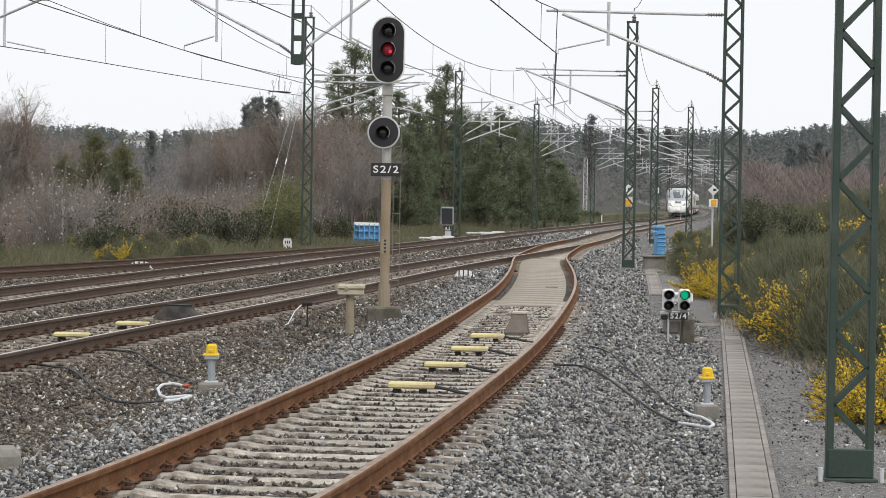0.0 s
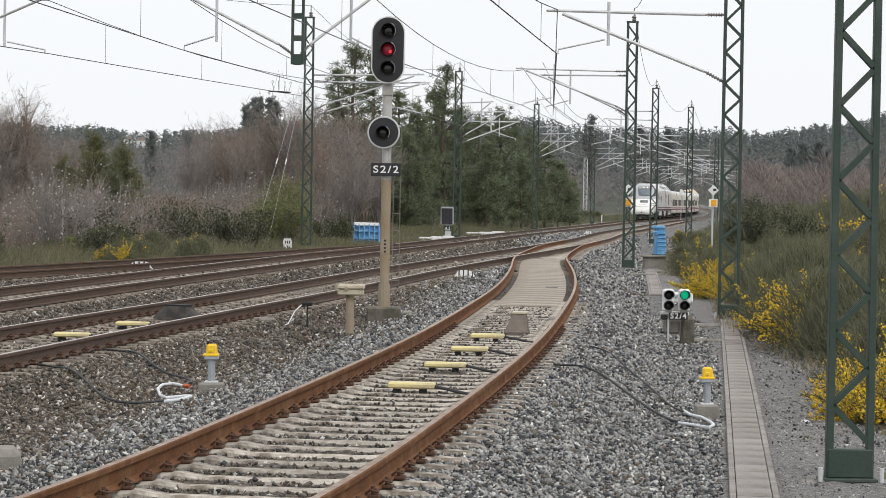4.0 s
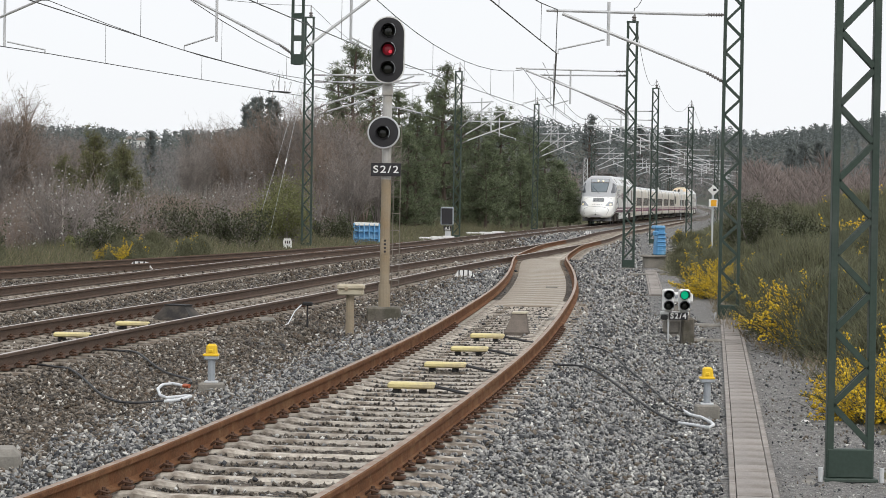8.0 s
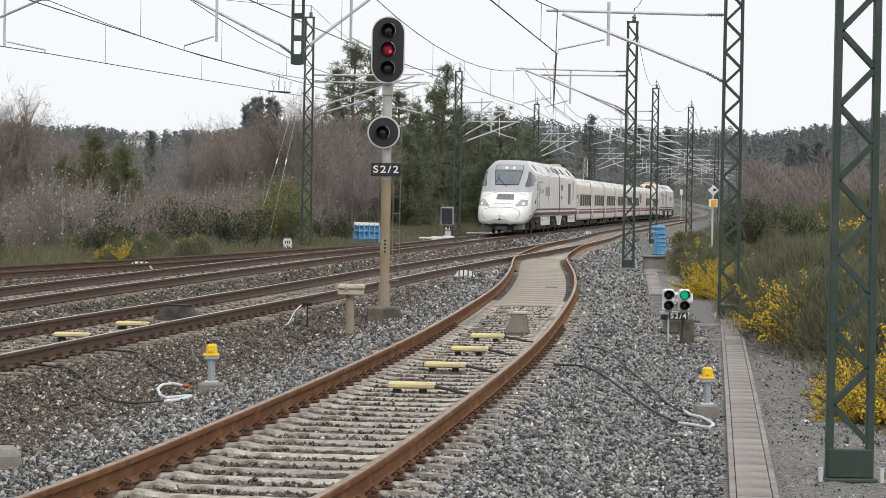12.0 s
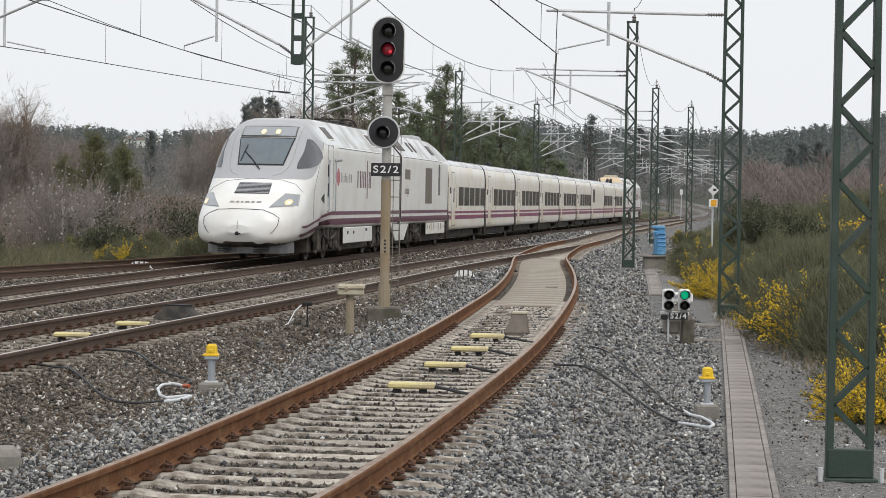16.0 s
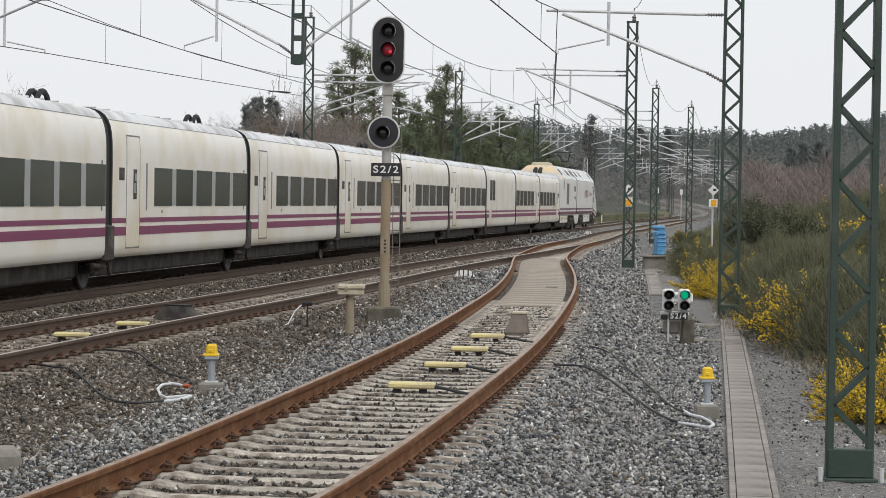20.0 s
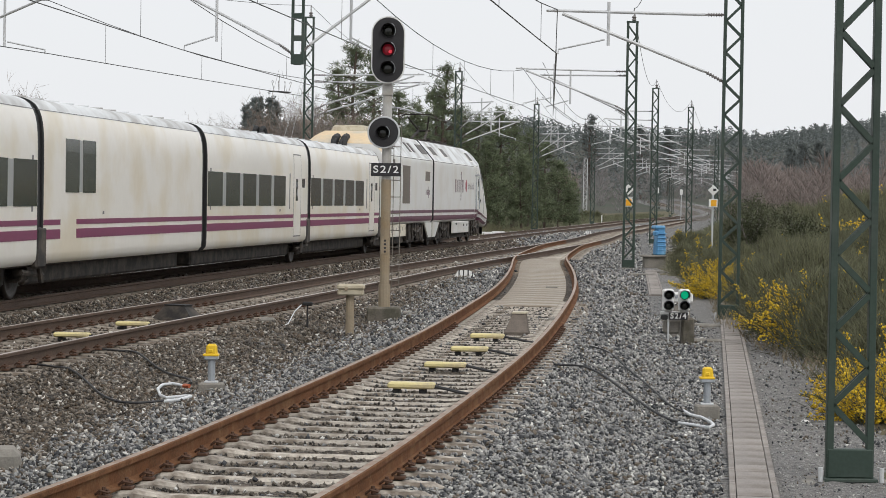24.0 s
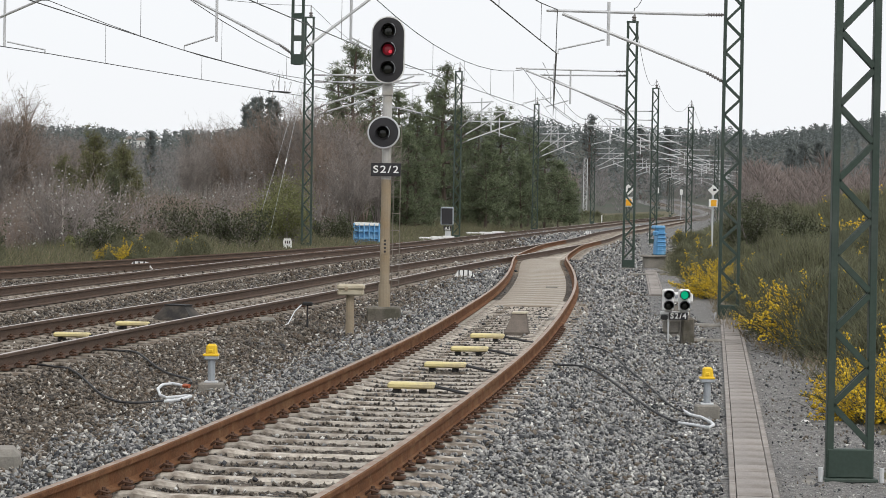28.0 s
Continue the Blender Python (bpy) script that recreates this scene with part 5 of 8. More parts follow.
for mx, my, mz, mh, fn in BEYOND:
    cantilever((mx, my), (float(fn(my)), my), 5.3 + mz, 6.81 + mz, 5.46 + mz)
# second brackets where two wires overlap before the turnouts
cantilever(MASTS_R[2][:2], (float(LOOP(88)) + 0.95, 89.5), 5.15, 6.66, 5.4)
for mx, my, mz, mh in MASTS_R[3:7]:
    cantilever((mx, my), (float(LOOP(my)) + 0.7, my + 1.4), 5.9, 7.35, 5.9)
    cantilever((mx, my), (float(LOOP(my)) - 1.0, my - 1.2), 5.0, 6.35, 5.2)
for mx, my, mz, mh in MASTS_L[1:]:
    cantilever((mx, my), (float(MAIN(my)) + 0.7, my + 1.4), 5.0, 6.3, 5.3)
    cantilever((mx, my), (float(MAIN(my)) - 0.8, my - 1.3), 5.8, 7.3, 5.9)
catenary(MAIN, [(131, 0.7), (172.4, -0.5), (236.4, 0.6), (291.4, -0.5), (342, 0.5), (392, -0.1), (432, 0.1)], 5.7, 1.3)
catenary(LOOP, [(88, 0.8), (140.4, -0.6), (171.4, 0.7), (237.4, -0.5), (293.4, 0.6), (345, -0.5), (392, 0.1), (432, -0.1)], 5.8, 1.3)
# feeders along the mast tops
for row in (MASTS_R[2:], MASTS_L):
    for (xa, ya, za, ha), (xb, yb, zb, hb) in zip(row, row[1:]):
        pts = []
        for i in range(11):
            u = i / 10
            pts.append((xa + 0.05 + (xb - xa) * u, ya + (yb - ya) * u, (za + ha) * (1 - u) + (zb + hb) * u + 0.5 - 1.3 * 4 * u * (1 - u)))
        wire("feeder_wire", pts, 0.010, "sagging feeder wire between mast tops")
wire("feeder_wire", [(7.02 - 4.5 * u, 88 - 70 * u, 9.17 + 0.6 * u - 1.6 * 4 * u * (1 - u)) for u in np.linspace(0, 1, 12)], 0.010, "sagging feeder wire between mast tops")
wire("feeder_wire", [(-5.8 - 13 * u, 100 - 70 * u, 10.05 - 1.5 * 4 * u * (1 - u)) for u in np.linspace(0, 1, 12)], 0.010, "sagging feeder wire between mast tops")


def portal():
    """Portal beam carried by two masts, with a drop post between the running tracks."""
    pt = thing("portal_beam", "dark green portal beam with a windowed drop post", "catenary portal")
    a, b = Vector((6.24, 51.0, 8.5)), Vector((-18.5, 66.0, 8.5))
    d = (b - a)
    for dz in (-0.3, 0.3):
        for dy in (-0.2, 0.2):
            bm = bmesh.new()
            tube(bm, [a + Vector((0, dy, dz)), b + Vector((0, dy, dz))], 0.05, 4)
            part("beam_chord", bm, M_GREEN, pt)
    bm = bmesh.new()
    for i in range(40):
        p, q = a + d * (i / 40), a + d * ((i + 1) / 40)
        s = 0.3 if i % 2 else -0.3
        tube(bm, [p + Vector((0, 0.2, s)), q + Vector((0, 0.2, -s))], 0.03, 4)
        tube(bm, [p + Vector((0, -0.2, s)), q + Vector((0, -0.2, -s))], 0.03, 4)
    tagged(part("beam_lacing", bm, M_GREEN, pt), kind="stuff")
    x, y = DROP
    for sx in (-1, 1):
        bm = bmesh.new()
        box(bm, (0.065, 0.16, 3.45), (x + sx * 0.125, y, 6.83), 0.005)
        part("post_chord", bm, M_GREEN, pt)
    for i in range(7):
        bm = bmesh.new()
        z = 5.20 + i * 0.54
        box(bm, (0.19, 0.14, 0.26 if i == 0 else 0.13), (x, y, z if i else 5.22), 0.005)
        part("batten_plate", bm, M_GREEN, pt)
    return pt


portal()
# section insulator hung in the wire of the outer track
_sx = float(FAR(61)) - 0.62 + (float(FAR(100)) + 0.1 - float(FAR(61)) + 0.62) * (80.6 - 61) / 39
_st = Matrix.Translation((_sx, 80.6, 5.49)) @ Matrix.Rotation(math.radians(-38), 4, "Z") @ Matrix.Diagonal((0.68, 0.68, 0.8, 1))
si = thing("section_insulator", "dark section insulator with looped horns hung in the contact wire", "wire fitting", _st)
bm = bmesh.new()
box(bm, (0.34, 1.3, 0.05), (0, 0, 0), 0.015)
part("runner", bm, M_BLACK, si)
for q in (-0.55, -0.2, 0.2, 0.55):
    bm = bmesh.new()
    tube(bm, [(0.1, q, 0.03), (0.1, q * 1.25, 0.32), (0.1, q * 1.35, 0.42), (0.1, q * 1.2, 0.46), (0.1, q * 1.1, 0.38)], 0.014, 5)
    part("horn", bm, M_INSUL, si)
for q in (-0.5, 0.5):
    bm = bmesh.new()
    tube(bm, [(0, q, 0.03), (0, q * 0.2, 0.95)], 0.007, 4)
    part("hanger", bm, M_WIRE, si)


# ---- signals ----
def words(text, size, mat, parent, m, name="lettering"):
    cu = bpy.data.curves.new(name, "FONT")
    cu.body, cu.size, cu.align_x, cu.align_y, cu.extrude, cu.offset = text, size, "CENTER", "CENTER", 0.002, 0.003
    cu.space_character = 1.25
    tmp = bpy.data.objects.new("tmp", cu)
    scene.collection.objects.link(tmp)
    me = bpy.data.meshes.new_from_object(tmp.evaluated_get(bpy.context.evaluated_depsgraph_get()))
    bpy.data.objects.remove(tmp)
    me.materials.clear()
    me.materials.append(mat)
    return put(name, me, parent, m)


UPRIGHT = pose(0, 0, 0, 90, 0, 0)


def capsule(bm, w, h, y0, y1, z, seg=14):
    """An upright plate with round ends, from y0 to y1."""
    r = w / 2
    pts = [(r * math.cos(q), z + h / 2 - r + r * math.sin(q)) for q in np.linspace(0, math.pi, seg)] + [(r * math.cos(q), z - h / 2 + r + r * math.sin(q)) for q in np.linspace(math.pi, 2 * math.pi, seg)]
    a, b = [bm.verts.new((x, y0, zz)) for x, zz in pts], [bm.verts.new((x, y1, zz)) for x, zz in pts]
    bm.faces.new(a), bm.faces.new(b[::-1])
    for i in range(len(pts)):
        k = (i + 1) % len(pts)
        bm.faces.new((a[i], b[i], b[k], a[k]))
    bmesh.ops.recalc_face_normals(bm, faces=bm.faces)


def lamp_unit(parent, x, y, z, r, lens, hood=True, core=None):
    bm = bmesh.new()
    lathe(bm, [(r, 0.0), (r * 1.06, 0.03), (r * 0.98, 0.035), (r * 0.9, 0.02)], 20, Matrix.Translation((x, y, z)), "Y")
    lm = part("lamp_rim", bm, M_BLACK, parent)
    bm = bmesh.new()
    lathe(bm, [(r * 0.92, 0.0), (r * 0.9, 0.028), (r * 0.5, 0.042), (0.01, 0.046)], 18, Matrix.Translation((x, y, z)), "Y")
    part("lens", bm, lens, lm, "", True)
    if core:
        bm = bmesh.new()
        lathe(bm, [(r * 0.3, 0.0), (r * 0.28, 0.01), (0.004, 0.012)], 10, Matrix.Translation((x + r * 0.35, y - 0.04, z - r * 0.3)), "Y")
        part("lamp_core", bm, core, lm)
    if hood:
        bm = bmesh.new()
        n = 14
        rows = []
        for k, (rr, dy) in enumerate(((r * 1.08, 0.0), (r * 1.12, -0.20), (r * 1.16, -0.20), (r * 1.14, 0.0))):
            rows.append([bm.verts.new((x + rr * math.cos(q), y + dy * (0.35 + 0.65 * max(0, math.sin(q) * 0.5 + 0.5)), z + rr * math.sin(q))) for q in np.linspace(-0.5, math.pi + 0.5, n)])
        for a, b in zip(rows, rows[1:]):
            for i in range(n - 1):
                bm.faces.new((a[i], a[i + 1], b[i + 1], b[i]))
        part("hood", bm, M_BLACK, lm)
        bm = bmesh.new()
        rr = r * 1.17
        tube(bm, [(x + rr * math.cos(q), y - 0.20 * (0.35 + 0.65 * max(0, math.sin(q) * 0.5 + 0.5)), z + rr * math.sin(q)) for q in np.linspace(-0.7, 1.1, 9)], 0.008, 4)
        part("hood_edge", bm, M_GREYM, lm)


def main_signal():
    sg = thing("main_signal", "three-lamp black signal on a post showing red, concrete base", "railway signal", pose(-1.04, 42.0, -0.34))
    bm = bmesh.new()
    box(bm, (0.60, 0.62, 0.36), (0, 0, 0.10), 0.03)
    part("base", bm, M_CONCD, sg, "stained dark concrete base block")
    bm = bmesh.new()
    tube(bm, [(0, 0, 0.27), (0, 0, 0.68)], 0.105, 12)
    part("post_foot", bm, M_POST, sg)
    bm = bmesh.new()
    tube(bm, [(0, 0, 0.66), (0, 0, 2.56)], 0.088, 12)
    part("post", bm, M_POST, sg)
    bm = bmesh.new()
    tube(bm, [(0, 0, 2.56), (0, 0, 4.6)], 0.085, 12)
    part("upper_post", bm, M_UPPER, sg, "weathered pale upper post")
    bm = bmesh.new()
    capsule(bm, 0.60, 1.20, -0.14, -0.20, 4.87)
    part("head_rim", bm, M_SIGNW, sg, "white rim")
    bm = bmesh.new()
    capsule(bm, 0.555, 1.155, -0.19, -0.215, 4.87)
    part("head_plate", bm, M_BLACK, sg, "black oval backboard")
    bm = bmesh.new()
    box(bm, (0.34, 0.16, 0.95), (0, -0.06, 4.87), 0.03)
    part("head_box", bm, M_BLACK, sg)
    for z, ln, core in ((5.205, M_LENS, None), (4.87, M_RED, M_REDHOT), (4.535, M_LENS, None)):
        lamp_unit(sg, 0.0, -0.215, z, 0.112, ln, True, core)
    bm = bmesh.new()
    lathe(bm, [(0.285, 0.0), (0.292, 0.02), (0.285, 0.05)], 32, Matrix.Translation((-0.055, -0.13, 3.40)), "Y")
    part("disc_rim", bm, M_GALV, sg)
    bm = bmesh.new()
    lathe(bm, [(0.262, 0.0), (0.262, 0.058), (0.02, 0.06)], 32, Matrix.Translation((-0.055, -0.13, 3.40)), "Y")
    part("disc", bm, M_BLACK, sg, "black round lower backboard")
    lamp_unit(sg, -0.07, -0.19, 3.39, 0.105, M_LENS)
    bm = bmesh.new()
    box(bm, (0.53, 0.03, 0.235), (-0.005, -0.115, 2.735), 0.004)
    pl = part("name_plate", bm, M_BLACK, sg, "black plate with white characters")
    words("S2/2", 0.195, M_SIGNW, pl, Matrix.Translation((-0.005, -0.134, 2.735)) @ UPRIGHT @ Matrix.Diagonal((1.12, 0.92, 1, 1)))
    bm = bmesh.new()
    box(bm, (0.13, 0.01, 0.27), (0.0, -0.093, 1.36), 0.002)
    mk = part("marker_plate", bm, M_POST, sg)
    for i in range(4):
        bm = bmesh.new()
        lathe(bm, [(0.022, 0), (0.02, 0.004)], 8, Matrix.Translation((0.0, -0.098, 1.27 + i * 0.065)), "Y")
        part("marker_dot", bm, M_BLACK, mk)
    for x in (0.13, 0.255):
        bm = bmesh.new()
        tube(bm, [(x, 0.03, 0.6), (x + 0.0, 0.03, 3.55)], 0.008, 6)
        part("ladder_stile", bm, M_LADDER, sg)
    for i in range(9):
        bm = bmesh.new()
        tube(bm, [(0.09, 0.03, 0.75 + i * 0.3), (0.255, 0.03, 0.75 + i * 0.3)], 0.009, 6)
        part("ladder_rung", bm, M_LADDER, sg)
    bm = bmesh.new()
    box(bm, (0.3, 0.05, 0.03), (0.1, 0.02, 3.52), 0.005)
    part("bracket", bm, M_GALV, sg)
    bm = bmesh.new()
    box(bm, (0.19, 0.2, 0.20), (0, 0, 4.16), 0.015)
    part("junction_box", bm, M_UPPER, sg)


main_signal()


def dwarf_signal():
    sg = thing("dwarf_signal", "low white four-lamp signal showing green, on a concrete block", "railway signal", pose(4.10, 41.2, -0.55))
    bm = bmesh.new()
    box(bm, (0.22, 0.3, 0.50), (0.24, 0.1, 0.17), 0.03)
    part("base", bm, M_CONCD, sg, "stained dark concrete block")
    bm = bmesh.new()
    box(bm, (0.30, 0.22, 0.26), (-0.04, 0.14, 0.26), 0.04)
    part("rear_block", bm, M_CONC, sg)
    for x, lens in ((-0.125, (M_LENS, M_LENS)), (0.155, (M_GREENL, M_LENS))):
        bm = bmesh.new()
        box(bm, (0.205, 0.14, 0.40), (x, -0.05, 0.73), 0.035)
        hd = part("lamp_housing", bm, M_SIGNW, sg, "white lamp housing")
        for k, z in enumerate((0.825, 0.64)):
            lamp_unit(hd, x, -0.122, z, 0.075, lens[k], True)
    bm = bmesh.new()
    box(bm, (0.5, 0.1, 0.06), (0.0, 0.0, 0.50), 0.01)
    part("bracket", bm, M_SIGNW, sg)
    bm = bmesh.new()
    box(bm, (0.33, 0.03, 0.125), (0.05, -0.13, 0.455), 0.004)
    pl = part("name_plate", bm, M_BLACK, sg, "black plate with white characters")
    words("S2/4", 0.135, M_SIGNW, pl, Matrix.Translation((0.05, -0.149, 0.455)) @ UPRIGHT)
    bm = bmesh.new()
    tube(bm, [(-0.12, -0.1, -0.05), (-0.12, -0.1, 0.40)], 0.018, 8)
    part("cable_stake", bm, M_GALV, sg)
    bm = bmesh.new()
    box(bm, (0.12, 0.12, 0.09), (-0.19, -0.06, 0.43), 0.02)
    part("cable_head", bm, M_RUBBER, sg)
    cb = thing("signal_cabinet", "grey-white lidded cabinet beside the low signal", "cabinet", pose(4.42, 43.5, -0.62))
    bm = bmesh.new()
    box(bm, (0.36, 0.34, 0.62), (0, 0, 0.30), 0.015)
    part("body", bm, M_CONC, cb)
    bm = bmesh.new()
    box(bm, (0.46, 0.42, 0.17), (0, 0, 0.76), 0.02, taper=0.95)
    part("lid", bm, M_SIGNW, cb, "white lid")
    bm = bmesh.new()
    lathe(bm, [(0.035, 0), (0.03, 0.02)], 10, Matrix.Translation((-0.08, -0.22, 0.78)), "Y")
    part("lock", bm, M_GREYM, cb)


dwarf_signal()


# ---- lineside equipment ----
def bollard(x, y, z):
    b = thing("axle_counter_bollard", "grey post with a yellow plastic cap on concrete", "track bollard", pose(x, y, z), "bollards")
    bm = bmesh.new()
    box(bm, (0.27, 0.26, 0.20), (0, 0, 0.04), 0.015)
    part("base", bm, M_CONC, b)
    bm = bmesh.new()
    tube(bm, [(0, 0, 0.12), (0, 0, 0.44)], 0.042, 14)
    part("post", bm, M_GREYM, b)
    bm = bmesh.new()
    box(bm, (0.15, 0.14, 0.02), (0, 0, 0.15), 0.004)
    part("flange", bm, M_GALV, b)
    bm = bmesh.new()
    box(bm, (0.155, 0.15, 0.04), (0, 0, 0.42), 0.01)
    part("collar", bm, M_GREYM, b)
    bm = bmesh.new()
    box(bm, (0.135, 0.13, 0.13), (0, 0, 0.51), 0.02, taper=0.82)
    box(bm, (0.175, 0.15, 0.025), (-0.006, 0, 0.452), 0.006)
    cap = part("cap", bm, M_YELLOW, b, "yellow cap")
    bm = bmesh.new()
    box(bm, (0.045, 0.02, 0.04), (-0.006, -0.062, 0.50), 0.006)
    part("cap_catch", bm, M_YELLOW, cap)


bollard(-2.57, 26.2, -0.36)
bollard(3.08, 27.0, -0.58)


def conduit(pts, label):
    bm = bmesh.new()
    tube(bm, pts, 0.017, 8)
    tagged(part("cable_conduit", bm, M_PIPE, None), label, "conduit", "conduits")


def cable(pts, r=0.014):
    sp = []
    px, py, pz = zip(*pts)
    u = np.linspace(0, 1, len(pts))
    v = np.linspace(0, 1, 24)
    fx, fy = spline(u, px), spline(u, py)
    for q in v:
        x, y = float(fx(q)), float(fy(q))
        sp.append((x, y, float(ground_z(x, y)) + 0.05 + float(np.interp(q, u, pz))))
    bm = bmesh.new()
    tube(bm, sp, r, 6)
    tagged(part("ground_cable", bm, M_CABLE, None), "black cable lying across the ballast", "cable", "cables")


def G(x, y, dz=0.0):
    return (x, y, float(ground_z(x, y)) + dz)


conduit([G(-2.92, 26.65, 0.06), G(-3.08, 26.85, 0.07), G(-3.17, 26.65, 0.07), G(-3.17, 26.2, 0.06), G(-3.05, 25.45, 0.05), G(-2.92, 25.0, 0.05), G(-2.71, 24.97, 0.05), G(-2.65, 24.83, 0.05), G(-2.75, 24.6, 0.04), G(-2.91, 24.61, 0.04)], "white bent cable conduit on the ballast")
conduit([G(2.86, 27.4, 0.05), G(2.87, 26.8, 0.06), G(2.97, 26.5, 0.06), G(3.02, 26.0, 0.05), G(3.01, 25.7, 0.05), G(2.92, 25.4, 0.05), G(2.79, 25.65, 0.05), G(2.65, 25.95, 0.04)], "white bent cable conduit on the ballast")
bm = bmesh.new()
tube(bm, [G(-2.93, 26.66, 0.06), G(-2.86, 26.6, 0.06)], 0.024, 8)
tagged(part("conduit_cap", bm, M_OXIDE, None), "orange plug on the end of the conduit", "pipe plug")
cable([(-2.91, 24.61, 0), (-3.3, 24.53, 0), (-3.7, 25.3, 0), (-4.17, 26.75, 0), (-4.69, 27.78, 0), (-5.01, 28.01, 0)])
cable([(-2.9, 27.2, 0), (-3.03, 27.86, 0), (-3.36, 28.39, 0), (-3.75, 29.57, 0), (-4.12, 30.52, 0), (-4.57, 30.91, 0)])
cable([(2.65, 25.95, 0), (2.5, 26.3, 0), (2.24, 27.48, 0), (2.03, 28.5, 0), (1.79, 29.13, 0), (1.42, 29.4, 0)])
cable([(2.84, 27.3, 0), (2.73, 28.1, 0), (2.65, 29.78, 0), (2.48, 31.31, 0), (2.37, 32.67, 0), (2.1, 33.12, 0)], 0.012)


def cable_coil(x, y, z):
    """Spare cable coiled at a mast foot."""
    bm = bmesh.new()
    tube(bm, [((0.12 + 0.012 * math.sin(1.7 * q)) * math.cos(q), 0.05 + 0.008 * q, 0.12 + (0.10 + 0.012 * math.cos(2.3 * q)) * math.sin(q)) for q in np.linspace(0, 14.5, 60)], 0.008, 5)
    tagged(part("cable_coil", bm, M_CABLE, None, "", False, pose(x, y, z, -25, 0, 0)), "black cable coiled against the mast foot", "cable")


cable_coil(3.74, 21.28, -0.56)


def balise(fn, y):
    a = heading(fn, y)
    b = thing("balise", "pale yellow balise bar across the sleepers", "balise", Matrix.Translation((float(fn(y)) - 0.02, y, -0.20)) @ Matrix.Rotation(-a, 4, "Z"), "balises")
    bm = bmesh.new()
    box(bm, (0.50, 0.20, 0.065), (0, 0, 0.085), 0.018)
    part("body", bm, M_BALISE, b)
    for x in (-0.16, 0.12):
        bm = bmesh.new()
        box(bm, (0.07, 0.18, 0.06), (x, 0.03, 0.025), 0.008)
        part("bracket", bm, M_RUBBER, b)
    bm = bmesh.new()
    tube(bm, [(0.24, 0, 0.08), (0.36, -0.02, 0.06), (0.55, -0.12, 0.03), (0.72, -0.2, 0.01)], 0.018, 6)
    part("cable", bm, M_CABLE, b)


for yy in (25.0, 28.2, 31.3, 34.4):
    balise(SIDING, yy)
for yy in (32.9, 36.0):
    balise(LOOP, yy)


def wedge(x, y, turn, size=1.0):
    """A timber ramp block between the rails."""
    w = thing("ramp_block", "weathered grey wooden ramp block between the rails", "ramp block", pose(x, y, -0.2, 0, 0, turn) @ Matrix.Diagonal((1, 1, size, 1)), "ramp blocks")
    bm = bmesh.new()
    v = [bm.verts.new(p) for p in ((-0.20, -0.40, -0.02), (0.17, -0.40, -0.02), (0.17, 0.42, -0.02), (-0.20, 0.42, -0.02), (-0.08, -0.16, 0.31), (0.13, -0.16, 0.31), (0.13, 0.22, 0.31), (-0.08, 0.22, 0.31), (-0.20, -0.40, 0.03), (0.17, -0.40, 0.03))]
    for f in ((3, 2, 1, 0), (0, 1, 9, 8), (8, 9, 5, 4), (4, 5, 6, 7), (7, 6, 2, 3), (0, 8, 4, 7, 3), (1, 2, 6, 5, 9)):
        bm.faces.new([v[i] for i in f])
    part("body", bm, M_WEDGE if x > 0 else M_UNDER, w)
    bm = bmesh.new()
    box(bm, (0.24, 0.42, 0.03), (0.03, 0.03, 0.322), 0.005)
    part("cap_plate", bm, M_BEIGE if x > 0 else M_RUBBER, w)


wedge(1.20, 36.8, -4)
wedge(-4.40, 39.1, 62, 0.74)


def post_box():
    p = thing("track_circuit_box", "beige lidded connection box on an ochre post", "connection box", pose(-1.47, 37.4, -0.37))
    bm = bmesh.new()
    tube(bm, [(0, 0, 0), (0, 0, 0.72)], 0.068, 14)
    part("post", bm, M_POST, p)
    bm = bmesh.new()
    box(bm, (0.42, 0.30, 0.09), (0.01, 0, 0.74), 0.02)
    part("box", bm, M_BEIGE, p)
    bm = bmesh.new()
    box(bm, (0.46, 0.34, 0.085), (0.01, 0, 0.83), 0.025, taper=0.93)
    part("lid", bm, M_BEIGE, p)
    bm = bmesh.new()
    lathe(bm, [(0.035, 0), (0.03, 0.015)], 12, Matrix.Translation((-0.06, -0.165, 0.80)), "Y")
    part("lock", bm, M_POST, p)


post_box()


def stake(x, y):
    s = thing("cable_stake", "thin dark stake with a cable head", "stake", pose(x, y, float(ground_z(x, y))), "stakes")
    bm = bmesh.new()
    tube(bm, [(0, 0, -0.05), (0, 0, 0.40)], 0.016, 6)
    part("rod", bm, M_RUBBER, s)
    bm = bmesh.new()
    box(bm, (0.17, 0.1, 0.06), (0, 0, 0.42), 0.015)
    part("head", bm, M_RUBBER, s)
    bm = bmesh.new()
    tube(bm, [(-0.1, 0, 0.4), (-0.2, -0.1, 0.3), (-0.3, -0.2, 0.1), (-0.45, -0.3, 0.02)], 0.01, 5)
    part("lead", bm, M_PIPE, s)


stake(-2.2, 38.3)


def stone_block(x, y, sx, sy, sz, label, mat=M_CONC, turn=0.0, top=1.0):
    bm = bmesh.new()
    box(bm, (sx, sy, sz), (0, 0, sz / 2 - 0.08), min(0.06, sz * 0.2), taper=top)
    ob = part("concrete_block", bm, mat, None, "", False, pose(x, y, float(ground_z(x, y)), 0, 0, turn))
    return tagged(ob, label, "concrete block", "concrete blocks")


stone_block(4.21, 26.95, 0.12, 0.1, 0.09, "white stone lying on the service path", M_SIGNW, 20, 0.7)
stone_block(4.0, 26.35, 0.09, 0.08, 0.06, "pale flat stone lying on the service path", M_SIGNW, 50, 0.8)
